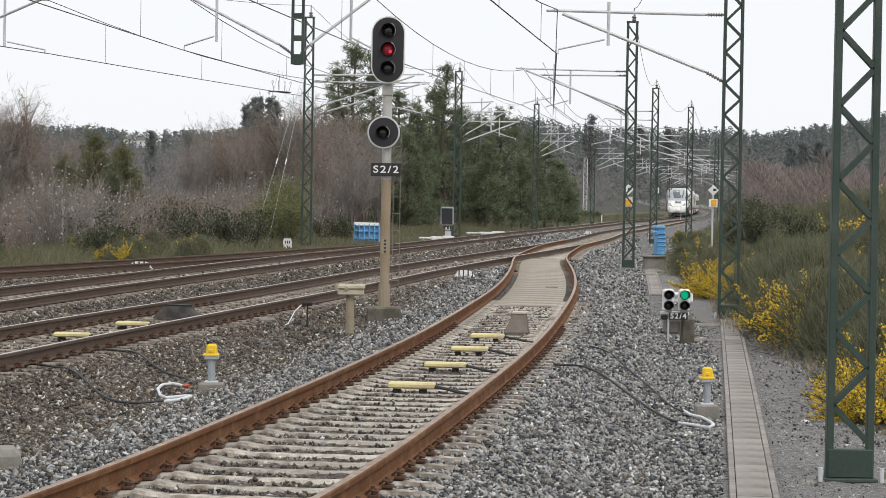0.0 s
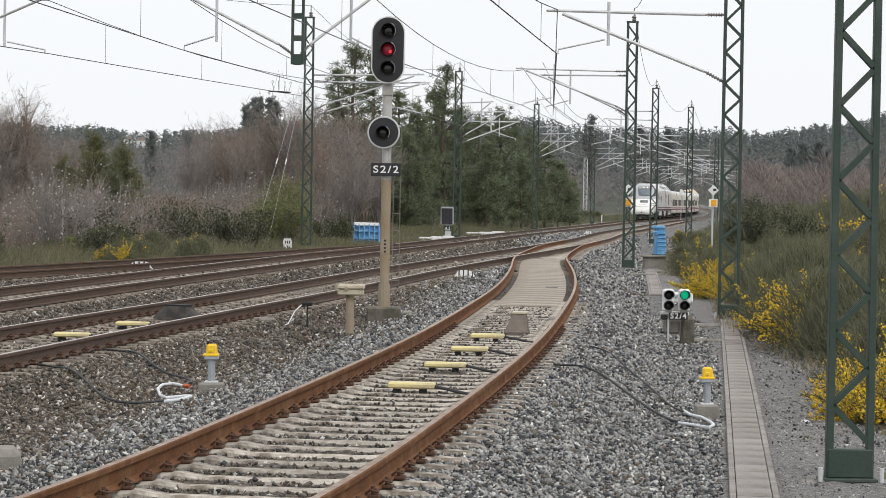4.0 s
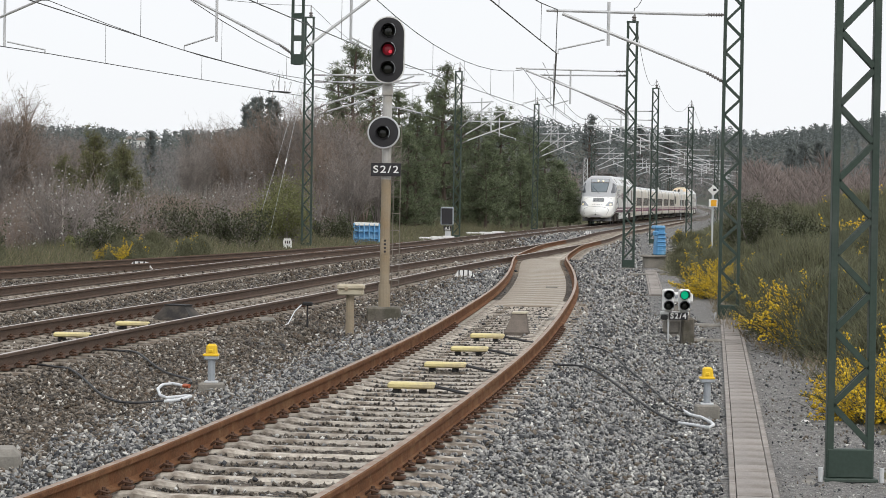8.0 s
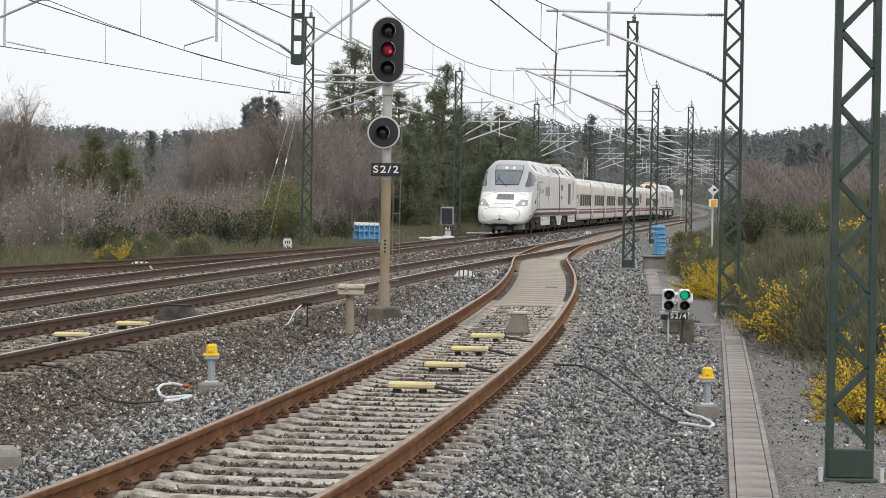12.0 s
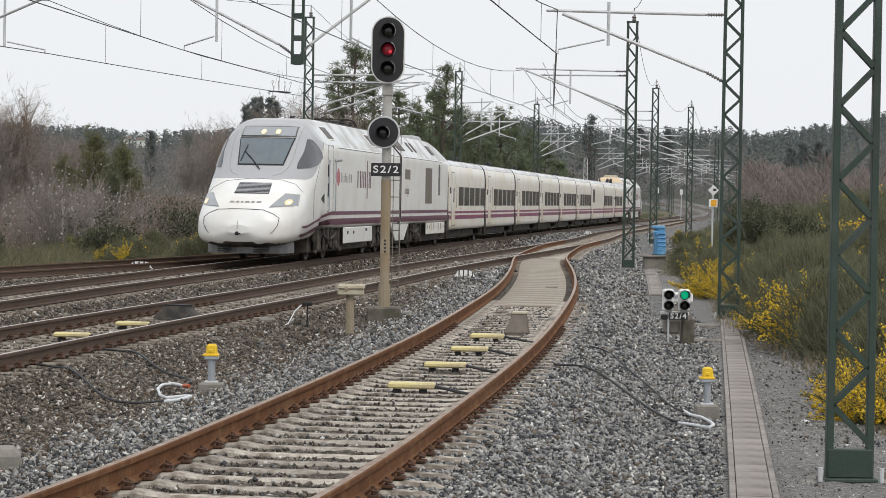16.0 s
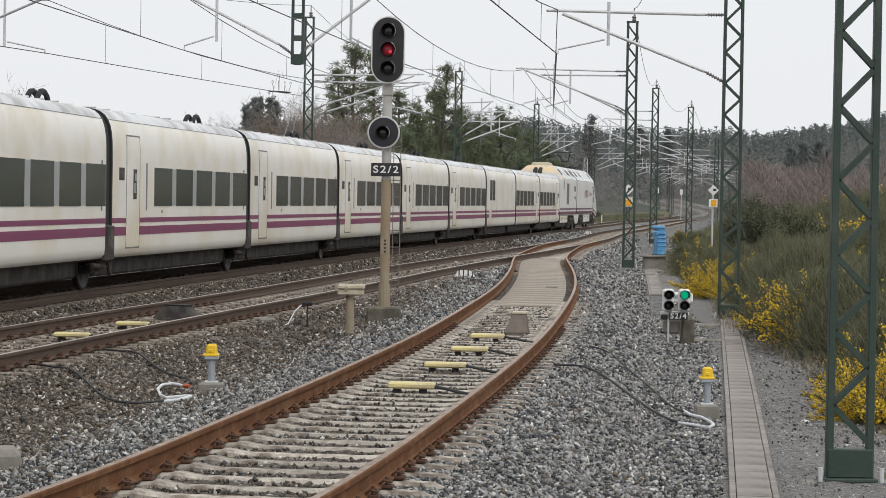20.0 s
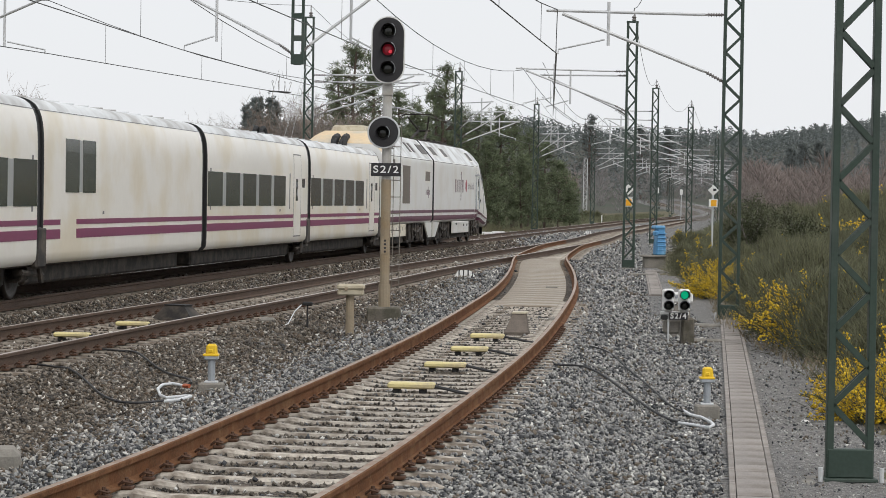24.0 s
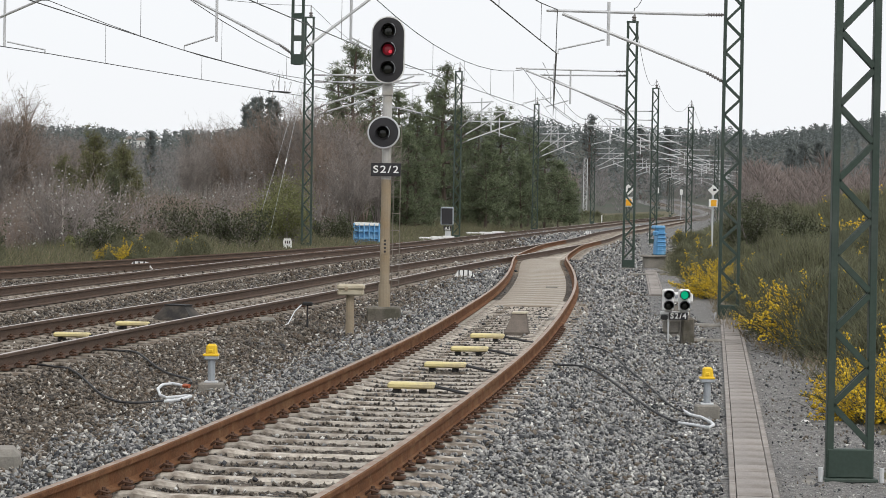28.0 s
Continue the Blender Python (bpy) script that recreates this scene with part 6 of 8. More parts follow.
stone_block(-3.47, 18.35, 0.40, 0.5, 0.26, "worn round-edged concrete block in the ballast", M_CONC, 10, 0.85)
stone_block(1.96, 40.6, 0.24, 0.3, 0.16, "small brown concrete block beside the siding")
stone_block(2.62, 56.0, 0.3, 0.3, 0.14, "small brown concrete block beside the siding")
stone_block(-2.9, 38.9, 0.26, 0.3, 0.16, "small brown concrete block beside the loop track")
stone_block(-0.55, 43.6, 0.35, 0.6, 0.12, "pale cable slab beside the signal base")
stone_block(4.75, 42.0, 0.9, 0.25, 0.14, "low concrete kerb by the cabinet")
stone_block(5.0, 47.3, 1.4, 0.35, 0.14, "low concrete kerb by the mast footing")
stone_block(7.65, 84.0, 0.8, 0.5, 0.14, "low concrete slab beside the mast")
stone_block(6.8, 80.0, 0.9, 0.4, 0.16, "low concrete slab beside the mast")


def fouling_mark(x, y, w=0.5, turn=0.0, up=0.0):
    """A low striped marker: white wedge with dark bars."""
    f = thing("fouling_marker", "low wedge-shaped marker striped white and black", "track marker", pose(x, y, float(ground_z(x, y)) + up, 0, 0, turn), "fouling markers")
    cut = np.array((0, 0.2, 0.26, 0.41, 0.47, 0.62, 0.68, 0.83, 0.88, 1.0)) * w - w / 2
    for i in range(9):
        bm = bmesh.new()
        a, b = float(cut[i]), float(cut[i + 1])
        h = 0.20
        ha, hb = (h if abs(q) < w * 0.3 else h * (w / 2 - abs(q)) / (w * 0.2) for q in (a, b))
        v = [bm.verts.new(p) for p in ((a, -0.05, -0.02), (b, -0.05, -0.02), (b, 0.05, -0.02), (a, 0.05, -0.02), (a, -0.03, max(0.01, ha)), (b, -0.03, max(0.01, hb)), (b, 0.03, max(0.01, hb)), (a, 0.03, max(0.01, ha)))]
        for q in ((3, 2, 1, 0), (4, 5, 6, 7), (0, 1, 5, 4), (1, 2, 6, 5), (2, 3, 7, 6), (3, 0, 4, 7)):
            bm.faces.new([v[k] for k in q])
        part("stripe", bm, M_SIGNW if i % 2 == 0 else M_BLACK, f)


fouling_mark(0.60, 63.0, 0.58)
fouling_mark(-8.30, 64.3, 0.66, 0, 0.06)
fouling_mark(9.6, 155.0, 0.6)
fouling_mark(17.0, 205.0, 0.6)


def crate(x, y, z, w, h, turn, label):
    """A blue plastic barrier with a grid of openings."""
    c = thing("plastic_barrier", label, "plastic barrier", pose(x, y, z, -8, 0, turn), "blue barriers")
    n, m = 5, 4
    for i in range(n + 1):
        bm = bmesh.new()
        box(bm, (0.06 if 0 < i < n else 0.09, 0.14, h), (-w / 2 + w * i / n, 0, h / 2), 0.02)
        part("upright", bm, M_BLUE, c)
    for j in range(m + 1):
        bm = bmesh.new()
        box(bm, (w, 0.12, 0.07 if j < m else 0.16), (0, 0, 0.04 + (h - 0.08) * j / m), 0.02)
        part("rail", bm, M_SIGNW if j == m else M_BLUE, c)
    bm = bmesh.new()
    box(bm, (w, 0.04, h * 0.96), (0, 0.09, h / 2), 0.005)
    part("back_panel", bm, M_BLUE, c)


crate(-3.65, 111.5, -0.75, 1.2, 1.45, 4, "faded blue gridded plastic barrier standing beyond the tracks")


def blue_box():
    b = thing("blue_container", "blue plastic container with ribbed side on a concrete plinth", "container", pose(8.35, 90.3, -0.12, 0, 0, 12))
    bm = bmesh.new()
    box(bm, (0.40, 0.5, 1.06), (0, 0, 0.53), 0.05, taper=0.82)
    part("body", bm, M_BLUE, b)
    for i in range(5):
        bm = bmesh.new()
        box(bm, (0.36, 0.52, 0.05), (0.02, 0, 0.2 + i * 0.16), 0.015)
        part("rib", bm, M_BLUE, b)
    bm = bmesh.new()
    box(bm, (0.44, 0.5, 0.14), (-0.06, 0, 1.08), 0.04)
    part("lid", bm, M_BLUE, b)
    bm = bmesh.new()
    box(bm, (0.16, 0.3, 0.2), (-0.2, -0.1, 0.85), 0.04)
    part("spout", bm, M_BLUE, b)
    pl = thing("plinth", "low concrete plinth with a cover slab", "plinth", pose(8.15, 90.3, -0.62))
    bm = bmesh.new()
    box(bm, (0.82, 0.9, 0.46), (0, 0, 0.22), 0.02)
    part("body", bm, M_CONC, pl)
    bm = bmesh.new()
    box(bm, (1.0, 1.1, 0.07), (-0.06, 0, 0.475), 0.015)
    part("slab", bm, M_CONC, pl)


blue_box()


def route_board():
    s = thing("indicator_board", "black framed indicator on a short white post", "railway signal", pose(0.19, 124.0, -0.4))
    bm = bmesh.new()
    box(bm, (0.70, 0.2, 0.98), (0, 0, 1.42), 0.06)
    part("frame", bm, M_GREYM, s)
    bm = bmesh.new()
    box(bm, (0.63, 0.06, 0.90), (0, -0.085, 1.42), 0.05)
    part("face", bm, M_BLACK, s)
    bm = bmesh.new()
    box(bm, (0.42, 0.04, 0.24), (0.03, -0.08, 0.76), 0.005)
    pl = part("name_plate", bm, M_BLACK, s)
    words("A3", 0.24, M_SIGNW, pl, Matrix.Translation((0.03, -0.104, 0.76)) @ UPRIGHT)
    bm = bmesh.new()
    box(bm, (0.3, 0.2, 0.7), (0.05, 0, 0.4), 0.02)
    part("post", bm, M_GALV, s)
    for x, y, w in ((-0.35, 122.5, 1.85), (2.6, 144.0, 2.4)):
        st = thing("white_beam", "white painted concrete beam lying beside the track", "beam", pose(x, y, float(ground_z(x, y)), 0, 0, 8), "white beams")
        for i in range(3):
            bm = bmesh.new()
            box(bm, (w / 3 - 0.02, 0.3, 0.22), (-w / 3 + w / 3 * i, 0, 0.14 + 0.04 * i), 0.03)
            part("segment", bm, M_SIGNW, st)


route_board()


def shield(x, y):
    s = thing("marker_shield", "small white marker shield with illegible dark figures", "track marker", pose(x, y, float(ground_z(x, y))))
    bm = bmesh.new()
    v = [(-0.14, 0.55), (0.14, 0.55), (0.18, 0.40), (0.18, 0.2), (0.10, 0.02), (-0.10, 0.02), (-0.18, 0.2), (-0.18, 0.40)]
    a, b = [bm.verts.new((p, -0.02, q)) for p, q in v], [bm.verts.new((p, 0.02, q)) for p, q in v]
    bm.faces.new(a), bm.faces.new(b[::-1])
    for i in range(8):
        bm.faces.new((a[i], b[i], b[(i + 1) % 8], a[(i + 1) % 8]))
    bmesh.ops.recalc_face_normals(bm, faces=bm.faces)
    pl = part("plate", bm, M_SIGNW, s)
    for x0, z0 in ((-0.08, 0.4), (0.0, 0.4), (0.08, 0.4), (0.0, 0.2)):
        bm = bmesh.new()
        box(bm, (0.045, 0.012, 0.12), (x0, -0.024, z0), 0.002)
        part("figure_bar", bm, M_BLACK, pl)
    bm = bmesh.new()
    tube(bm, [(0, 0.03, -0.05), (0, 0.03, 0.4)], 0.03, 6)
    part("stake", bm, M_GALV, s)


shield(-6.35, 95.5)


def plate_signs(x, y, z, post, size=1.0):
    s = thing("lineside_sign", "white diamond sign above an amber square plate", "railway sign", pose(x, y, z) @ Matrix.Diagonal((size, size, size, 1)), "lineside signs")
    bm = bmesh.new()
    box(bm, (0.30, 0.02, 0.30), (0, 0, 0), 0.003, pose(0, -0.14, 0.50, 0, 45, 0))
    dm = part("diamond", bm, M_SIGNW, s)
    bm = bmesh.new()
    box(bm, (0.13, 0.02, 0.09), (0.05, -0.155, 0.52), 0.003, pose(0, 0, 0, 0, 0, 0))
    part("symbol", bm, M_BLACK, dm)
    bm = bmesh.new()
    box(bm, (0.34, 0.02, 0.32), (0, -0.14, 0.0), 0.01)
    part("plate_border", bm, M_SIGNW, s)
    bm = bmesh.new()
    box(bm, (0.22, 0.02, 0.25), (0.02, -0.155, 0.0), 0.01)
    part("amber_plate", bm, M_AMBER, s)
    bm = bmesh.new()
    if post:
        tube(bm, [(0.0, 0, -2.6), (0, 0, 0.7)], 0.04, 8)
    else:
        box(bm, (0.4, 0.05, 0.05), (0.05, -0.10, 0.2), 0.005)
    part("post" if post else "bracket", bm, M_GALV, s)


plate_signs(22.75, 289.6, 1.95, False, 3.2)
plate_signs(10.45, 91.0, 1.93, True)
# low marker posts by the line
for px, py, ph in ((17.7, 262.0, 0.9), (31.5, 250.0, 1.0), (15.6, 92.0, 0.9)):
    mp = thing("marker_post", "short white lineside marker post", "marker post", pose(px, py, float(ground_z(px, py)) - 0.05), "marker posts")
    bm = bmesh.new()
    tube(bm, [(0, 0, 0), (0, 0, ph)], 0.06, 8)
    part("post", bm, M_SIGNW, mp)
# guy wires of the far mast
for gx, gy in ((-8.1, 97.0), (-7.4, 97.0)):
    wire("guy_wire", [(gx, gy, -0.7), (-5.75, 99.9, 8.3)], 0.006, "taut grey guy wire from the mast to the ground", "guy wire", M_GALV)
    bm = bmesh.new()
    tube(bm, [Vector((gx, gy, -0.7)).lerp(Vector((-5.75, 99.9, 8.3)), u) for u in (0.44, 0.465)], 0.03, 6)
    tagged(part("guy_insulator", bm, M_SIGNW, None), "white insulator on a guy wire", "insulator", "guy insulators")
# white round-backed signs far along the line
for px, py in ((24.6, 270.0), (30.4, 300.0)):
    ls = thing("far_sign", "white oval sign on a thin post far along the line", "railway sign", pose(px, py, -0.3), "far signs")
    bm = bmesh.new()
    capsule(bm, 0.38, 0.75, -0.05, 0.05, 3.7)
    part("plate", bm, M_SIGNW, ls)
    bm = bmesh.new()
    tube(bm, [(0, 0, 0), (0, 0, 3.6)], 0.05, 6)
    part("post", bm, M_GALV, ls)


def concrete_trough():
    """Cable trough beside the siding: side walls and a row of lids."""
    tr = thing("cable_trough", "grey concrete cable trough with a row of lids", "cable trough", kind="structure")
    near = spline((10, 19.6, 29.1, 40, 49), (1.53, 2.65, 3.755, 5.01, 6.04))
    cx = lambda y: np.where(np.asarray(y, float) < 50.5, near(y), 6.44 + (np.asarray(y, float) - 71.2) * 0.081)
    bm = bmesh.new()
    box(bm, (0.292, 0.592, 0.05), (0, 0, 0), 0.004)
    lid = bpy.data.meshes.new("trough_lid")  # one shared lid
    bm.to_mesh(lid)
    bm.free()
    lid.materials.append(M_TROUGH)
    bm = bmesh.new()
    box(bm, (0.055, 0.99, 0.16), (0, 0, 0), 0.006)
    wall = bpy.data.meshes.new("trough_wall")
    bm.to_mesh(wall)
    bm.free()
    wall.materials.append(M_TROUGH)
    y = 12.0
    while y < 86:
        if not 49.6 < y < 63:
            a = heading(cx, y)
            m = Matrix.Translation((float(cx(y)), y, float(ground_z(float(cx(y)), y)) + 0.02)) @ Matrix.Rotation(-a + random.uniform(-0.01, 0.01), 4, "Z") @ pose(0, 0, 0, random.uniform(-0.6, 0.6), random.uniform(-0.8, 0.8), 0)
            put("trough_lid", lid, tr, m)
        y += 0.6
    y = 12.0
    while y < 86:
        if not 49.6 < y < 63:
            a = heading(cx, y)
            for s in (-0.18, 0.18):
                put("trough_wall", wall, tr, Matrix.Translation((float(cx(y)), y, float(ground_z(float(cx(y)), y)) - 0.035)) @ Matrix.Rotation(-a, 4, "Z") @ pose(s, 0, 0))
        y += 1.0
    return cx


TROUGH = concrete_trough()


def deck():
    """Concrete deck slabs between the siding's rails near the turnout."""
    dk = thing("track_deck", "pale worn concrete deck between the siding rails", "track deck", kind="structure")
    bm = bmesh.new()
    box(bm, (1.30, 1.197, 0.05), (0, 0, 0), 0.003)
    me = bpy.data.meshes.new("deck_slab")
    bm.to_mesh(me)
    bm.free()
    me.materials.append(M_PLANK)
    y = 46.6
    while y < 84.5:
        put("deck_slab", me, dk, Matrix.Translation((float(SIDING(y)), y, -0.208)) @ Matrix.Rotation(-heading(SIDING, y), 4, "Z"))
        y += 1.2 * math.cos(heading(SIDING, y))


deck()


# ---- ballast stones ----
def stones(name, mat, bands, keep, label, seed):
    rng = np.random.default_rng(seed)
    allv, allf, base = [], [], 0
    tri = np.array([(0, 2, 4), (2, 1, 4), (1, 3, 4), (3, 0, 4), (2, 0, 5), (1, 2, 5), (3, 1, 5), (0, 3, 5)])
    for y0, y1, per, size in bands:
        n = int((y1 - y0) * 0.42 * (y0 + y1) / 2 * per)
        y = rng.uniform(y0, y1, n)
        x = rng.uniform(-0.205, 0.215, n) * y
        ok = keep(x, y)
        x, y = x[ok], y[ok]
        n = len(x)
        r = size * rng.uniform(0.45, 1.0, n) ** 1.2
        oct6 = np.array([(1, 0, 0), (-1, 0, 0), (0, 1, 0), (0, -1, 0), (0, 0, 1), (0, 0, -1)], float)
        v = oct6[None] * rng.uniform(0.55, 1.15, (n, 6, 1)) + rng.normal(0, 0.22, (n, 6, 3))
        v = v * (r[:, None, None] * np.stack([np.ones(n), rng.uniform(0.6, 1, n), rng.uniform(0.45, 0.8, n)], 1)[:, None, :])
        q = rng.normal(size=(n, 4))
        q[:, 1:3] *= 0.5
        q /= np.linalg.norm(q, axis=1)[:, None]
        w, a, b, c = q.T
        R = np.stack([1 - 2 * (b * b + c * c), 2 * (a * b - c * w), 2 * (a * c + b * w), 2 * (a * b + c * w), 1 - 2 * (a * a + c * c), 2 * (b * c - a * w), 2 * (a * c - b * w), 2 * (b * c + a * w), 1 - 2 * (a * a + b * b)], 1).reshape(n, 3, 3)
        v = np.einsum("nij,nkj->nki", R, v)
        v += np.stack([x, y, ground_z(x, y) + r * rng.uniform(-0.05, 0.75, n)], 1)[:, None, :]
        allv.append(v.reshape(-1, 3))
        allf.append((tri[None] + (np.arange(n) * 6)[:, None, None] + base).reshape(-1, 3))
        base += n * 6
    tagged(put(name, fast_mesh(name, np.concatenate(allv), np.concatenate(allf), mat)), label, "ballast", kind="stuff")


def off_rails(x, y):
    ok = np.ones(len(x), bool)
    for fn, a, b in TRACKS:
        d = np.abs(x - fn(y))
        ok &= ~((np.abs(d - 0.868) < 0.10) & (y < b))
    ok &= ~((np.abs(x - SIDING(y)) < 0.72) & (y > 46) & (y < 85))
    ok &= np.abs(x - TROUGH(y)) > 0.26
    return ok


def crib(x, y):
    return (np.abs(x - SIDING(np.minimum(y, 112))) < 0.95) & (y < 112)


def sleepers_thin(x, y, rng):
    d = np.minimum.reduce([np.abs(x - fn(np.minimum(y, b))) for fn, a, b in TRACKS])
    near = np.abs(x - SIDING(y)) < 1.32
    laid = np.array(LAID["track_1"])
    sl = (SIDING(y + 0.3) - SIDING(y - 0.3)) / 0.6
    foot = y + (x - SIDING(y)) * sl
    gap = np.abs(foot[:, None] - laid[None]).min(1)
    clear = np.ones(len(x), bool)
    for name, fn in (("track_2", LOOP), ("track_3", MAIN)):
        rows, sl = np.array(LAID[name]), (fn(y + 0.3) - fn(y - 0.3)) / 0.6
        own = (np.abs(x - fn(y)) < 1.32) & (y < rows[-1])
        foot = y + (x - fn(y)) * sl
        i = np.clip(np.searchsorted(rows, foot), 1, len(rows) - 1)
        clear &= ~(own & (np.minimum(np.abs(foot - rows[i]), np.abs(foot - rows[i - 1])) < 0.12))
    return (d > 1.35) | (near & (y < 84) & (gap > 0.085)) | (~near & clear & (rng.random(len(x)) < 0.85))


_rng = np.random.default_rng(5)
RIGHT_EDGE = lambda y: SIDING(np.minimum(y, 100)) + np.maximum(0, y - 100) * 0.14 + 3.2 + 0.006 * y
MIDLINE = lambda y: SIDING(np.minimum(y, 112)) - 2.3
stones("ballast_stones", M_STONE, [(11.2, 20, 700, 0.036), (20, 32, 460, 0.039), (32, 55, 150, 0.050), (55, 95, 38, 0.072), (95, 170, 9, 0.11)],
       lambda x, y: off_rails(x, y) & ~(crib(x, y) & (_rng.random(len(x)) < 0.93)) & (x < RIGHT_EDGE(y)) & (x > MIDLINE(y) + _rng.normal(0, 0.45, len(x))) & sleepers_thin(x, y, _rng), "loose grey crushed-stone ballast", 11)
stones("rusty_ballast_stones", M_STONE_R, [(14, 22, 700, 0.036), (22, 34, 460, 0.039), (34, 60, 150, 0.050), (60, 110, 36, 0.072), (110, 200, 7, 0.12)],
       lambda x, y: off_rails(x, y) & (x < MIDLINE(y) + _rng.normal(0, 0.45, len(x))) & sleepers_thin(x, y, _rng) & (x > np.where(y < 106, FAR(y), MAIN(y)) - 2.6), "rust-brown crushed-stone ballast between the tracks", 12)
M_STONE_D = stone_material("stained_crib_stone", [(0, (0.05, 0.045, 0.04)), (0.3, (0.10, 0.085, 0.068)), (0.6, (0.15, 0.13, 0.105)), (0.85, (0.26, 0.235, 0.20)), (0.97, (0.5, 0.48, 0.44))])
stones("crib_stones", M_STONE_D, [(11.2, 20, 520, 0.028), (20, 32, 340, 0.030), (32, 48, 200, 0.032), (84, 112, 40, 0.05)],
       lambda x, y: off_rails(x, y) & crib(x, y) & sleepers_thin(x, y, _rng), "dark stained ballast between the siding sleepers", 14)
stones("path_pebbles", M_STONE, [(13, 24, 150, 0.020), (24, 48, 70, 0.028)],
       lambda x, y: off_rails(x, y) & (x >= RIGHT_EDGE(y)), "scattered small stones on the service path", 13)


# ---- plants ----
M_BARK = material("pine_bark", (0.10, 0.075, 0.06), 0.9, var=0.3, scale=5, fine=40, bump=0.5)
M_TWIG = material("bare_grey_twigs", (0.222, 0.196, 0.178), 0.9, var=0.25, scale=1, fine=8, bump=0, island=0.4)
M_TWIGB = material("bare_brown_twigs", (0.205, 0.160, 0.130), 0.9, var=0.25, scale=1, fine=8, bump=0, island=0.4)
M_NEEDLE = material("pine_needles", (0.11, 0.135, 0.07), 0.8, var=0.25, scale=0.8, fine=6, bump=0, island=0.45)
M_DARKLEAF = material("dark_leaves", (0.08, 0.09, 0.045), 0.8, var=0.25, scale=0.8, fine=6, bump=0, island=0.45)
M_CYPRESS = material("olive_conifer", (0.12, 0.12, 0.05), 0.85, var=0.25, scale=0.8, fine=6, bump=0, island=0.4)
M_BROOM = material("broom_stems", (0.10, 0.102, 0.054), 0.8, var=0.25, scale=0.8, fine=6, bump=0, island=0.45)
M_FLOWER = material("yellow_flowers", (0.72, 0.50, 0.02), 0.7, var=0.15, scale=2, fine=10, bump=0, island=0.3)
M_BLOSSOM = material("white_catkins", (0.56, 0.55, 0.53), 0.8, var=0.1, scale=2, fine=10, bump=0, island=0.2)
# haze of distance mixed into both base colours, paler and greyer than near trees
M_HAZEWOOD = material("hazed_far_wood", (0.175, 0.165, 0.16), 0.9, var=0.2, scale=0.1, fine=1, bump=0, island=0.3)
M_HAZEPINE = material("hazed_far_conifers", (0.145, 0.165, 0.16), 0.9, var=0.2, scale=0.1, fine=1, bump=0, island=0.3)
M_BLADE = material("grass_blades", (0.102, 0.10, 0.05), 0.85, var=0.3, scale=0.5, fine=4, bump=0, island=0.4)
M_DRY = material("dry_stalks", (0.20, 0.165, 0.11), 0.9, var=0.3, scale=0.5, fine=4, bump=0, island=0.35)
M_SPRING = material("fresh_willow_leaves", (0.21, 0.22, 0.085), 0.8, var=0.2, scale=0.8, fine=5, bump=0, island=0.4)


def spikes(base, tip, r, rng):
    """Tapering three-sided twigs from base points to tips, as vertices and triangles."""
    base, tip = np.asarray(base, float), np.asarray(tip, float)
    n = len(base)
    d = tip - base
    d /= np.linalg.norm(d, axis=1)[:, None] + 1e-9
    a = np.cross(d, rng.normal(size=(n, 3)))
    a /= np.linalg.norm(a, axis=1)[:, None] + 1e-9
    b = np.cross(d, a)
    r = np.broadcast_to(np.asarray(r, float), (n,))[:, None]
    ring = [base + r * (math.cos(q) * a + math.sin(q) * b) for q in (0, 2.094, 4.189)]
    v = np.stack(ring + [tip], 1).reshape(-1, 3)
    o = (np.arange(n) * 4)[:, None, None]
    f = (np.array([(0, 1, 3), (1, 2, 3), (2, 0, 3)])[None] + o).reshape(-1, 3)
    return v, f


def joined(sets):
    vs, fs, o = [], [], 0
    for v, f in sets:
        vs.append(v)
        fs.append(f + o)
        o += len(v)
    return np.concatenate(vs), np.concatenate(fs)


def bits(centre, size, rng):
    """Small irregular eight-sided clumps (flowers, catkins, leaf tufts)."""
    n = len(centre)
    oct6 = np.array([(1, 0, 0), (-1, 0, 0), (0, 1, 0), (0, -1, 0), (0, 0, 1), (0, 0, -1)], float)
    v = oct6[None] * rng.uniform(0.6, 1.2, (n, 6, 1)) + rng.normal(0, 0.2, (n, 6, 3))
    v = v * np.broadcast_to(np.asarray(size, float), (n,))[:, None, None] + np.asarray(centre)[:, None, :]
    tri = np.array([(0, 2, 4), (2, 1, 4), (1, 3, 4), (3, 0, 4), (2, 0, 5), (1, 2, 5), (3, 1, 5), (0, 3, 5)])
    return v.reshape(-1, 3), (tri[None] + (np.arange(n) * 6)[:, None, None]).reshape(-1, 3)


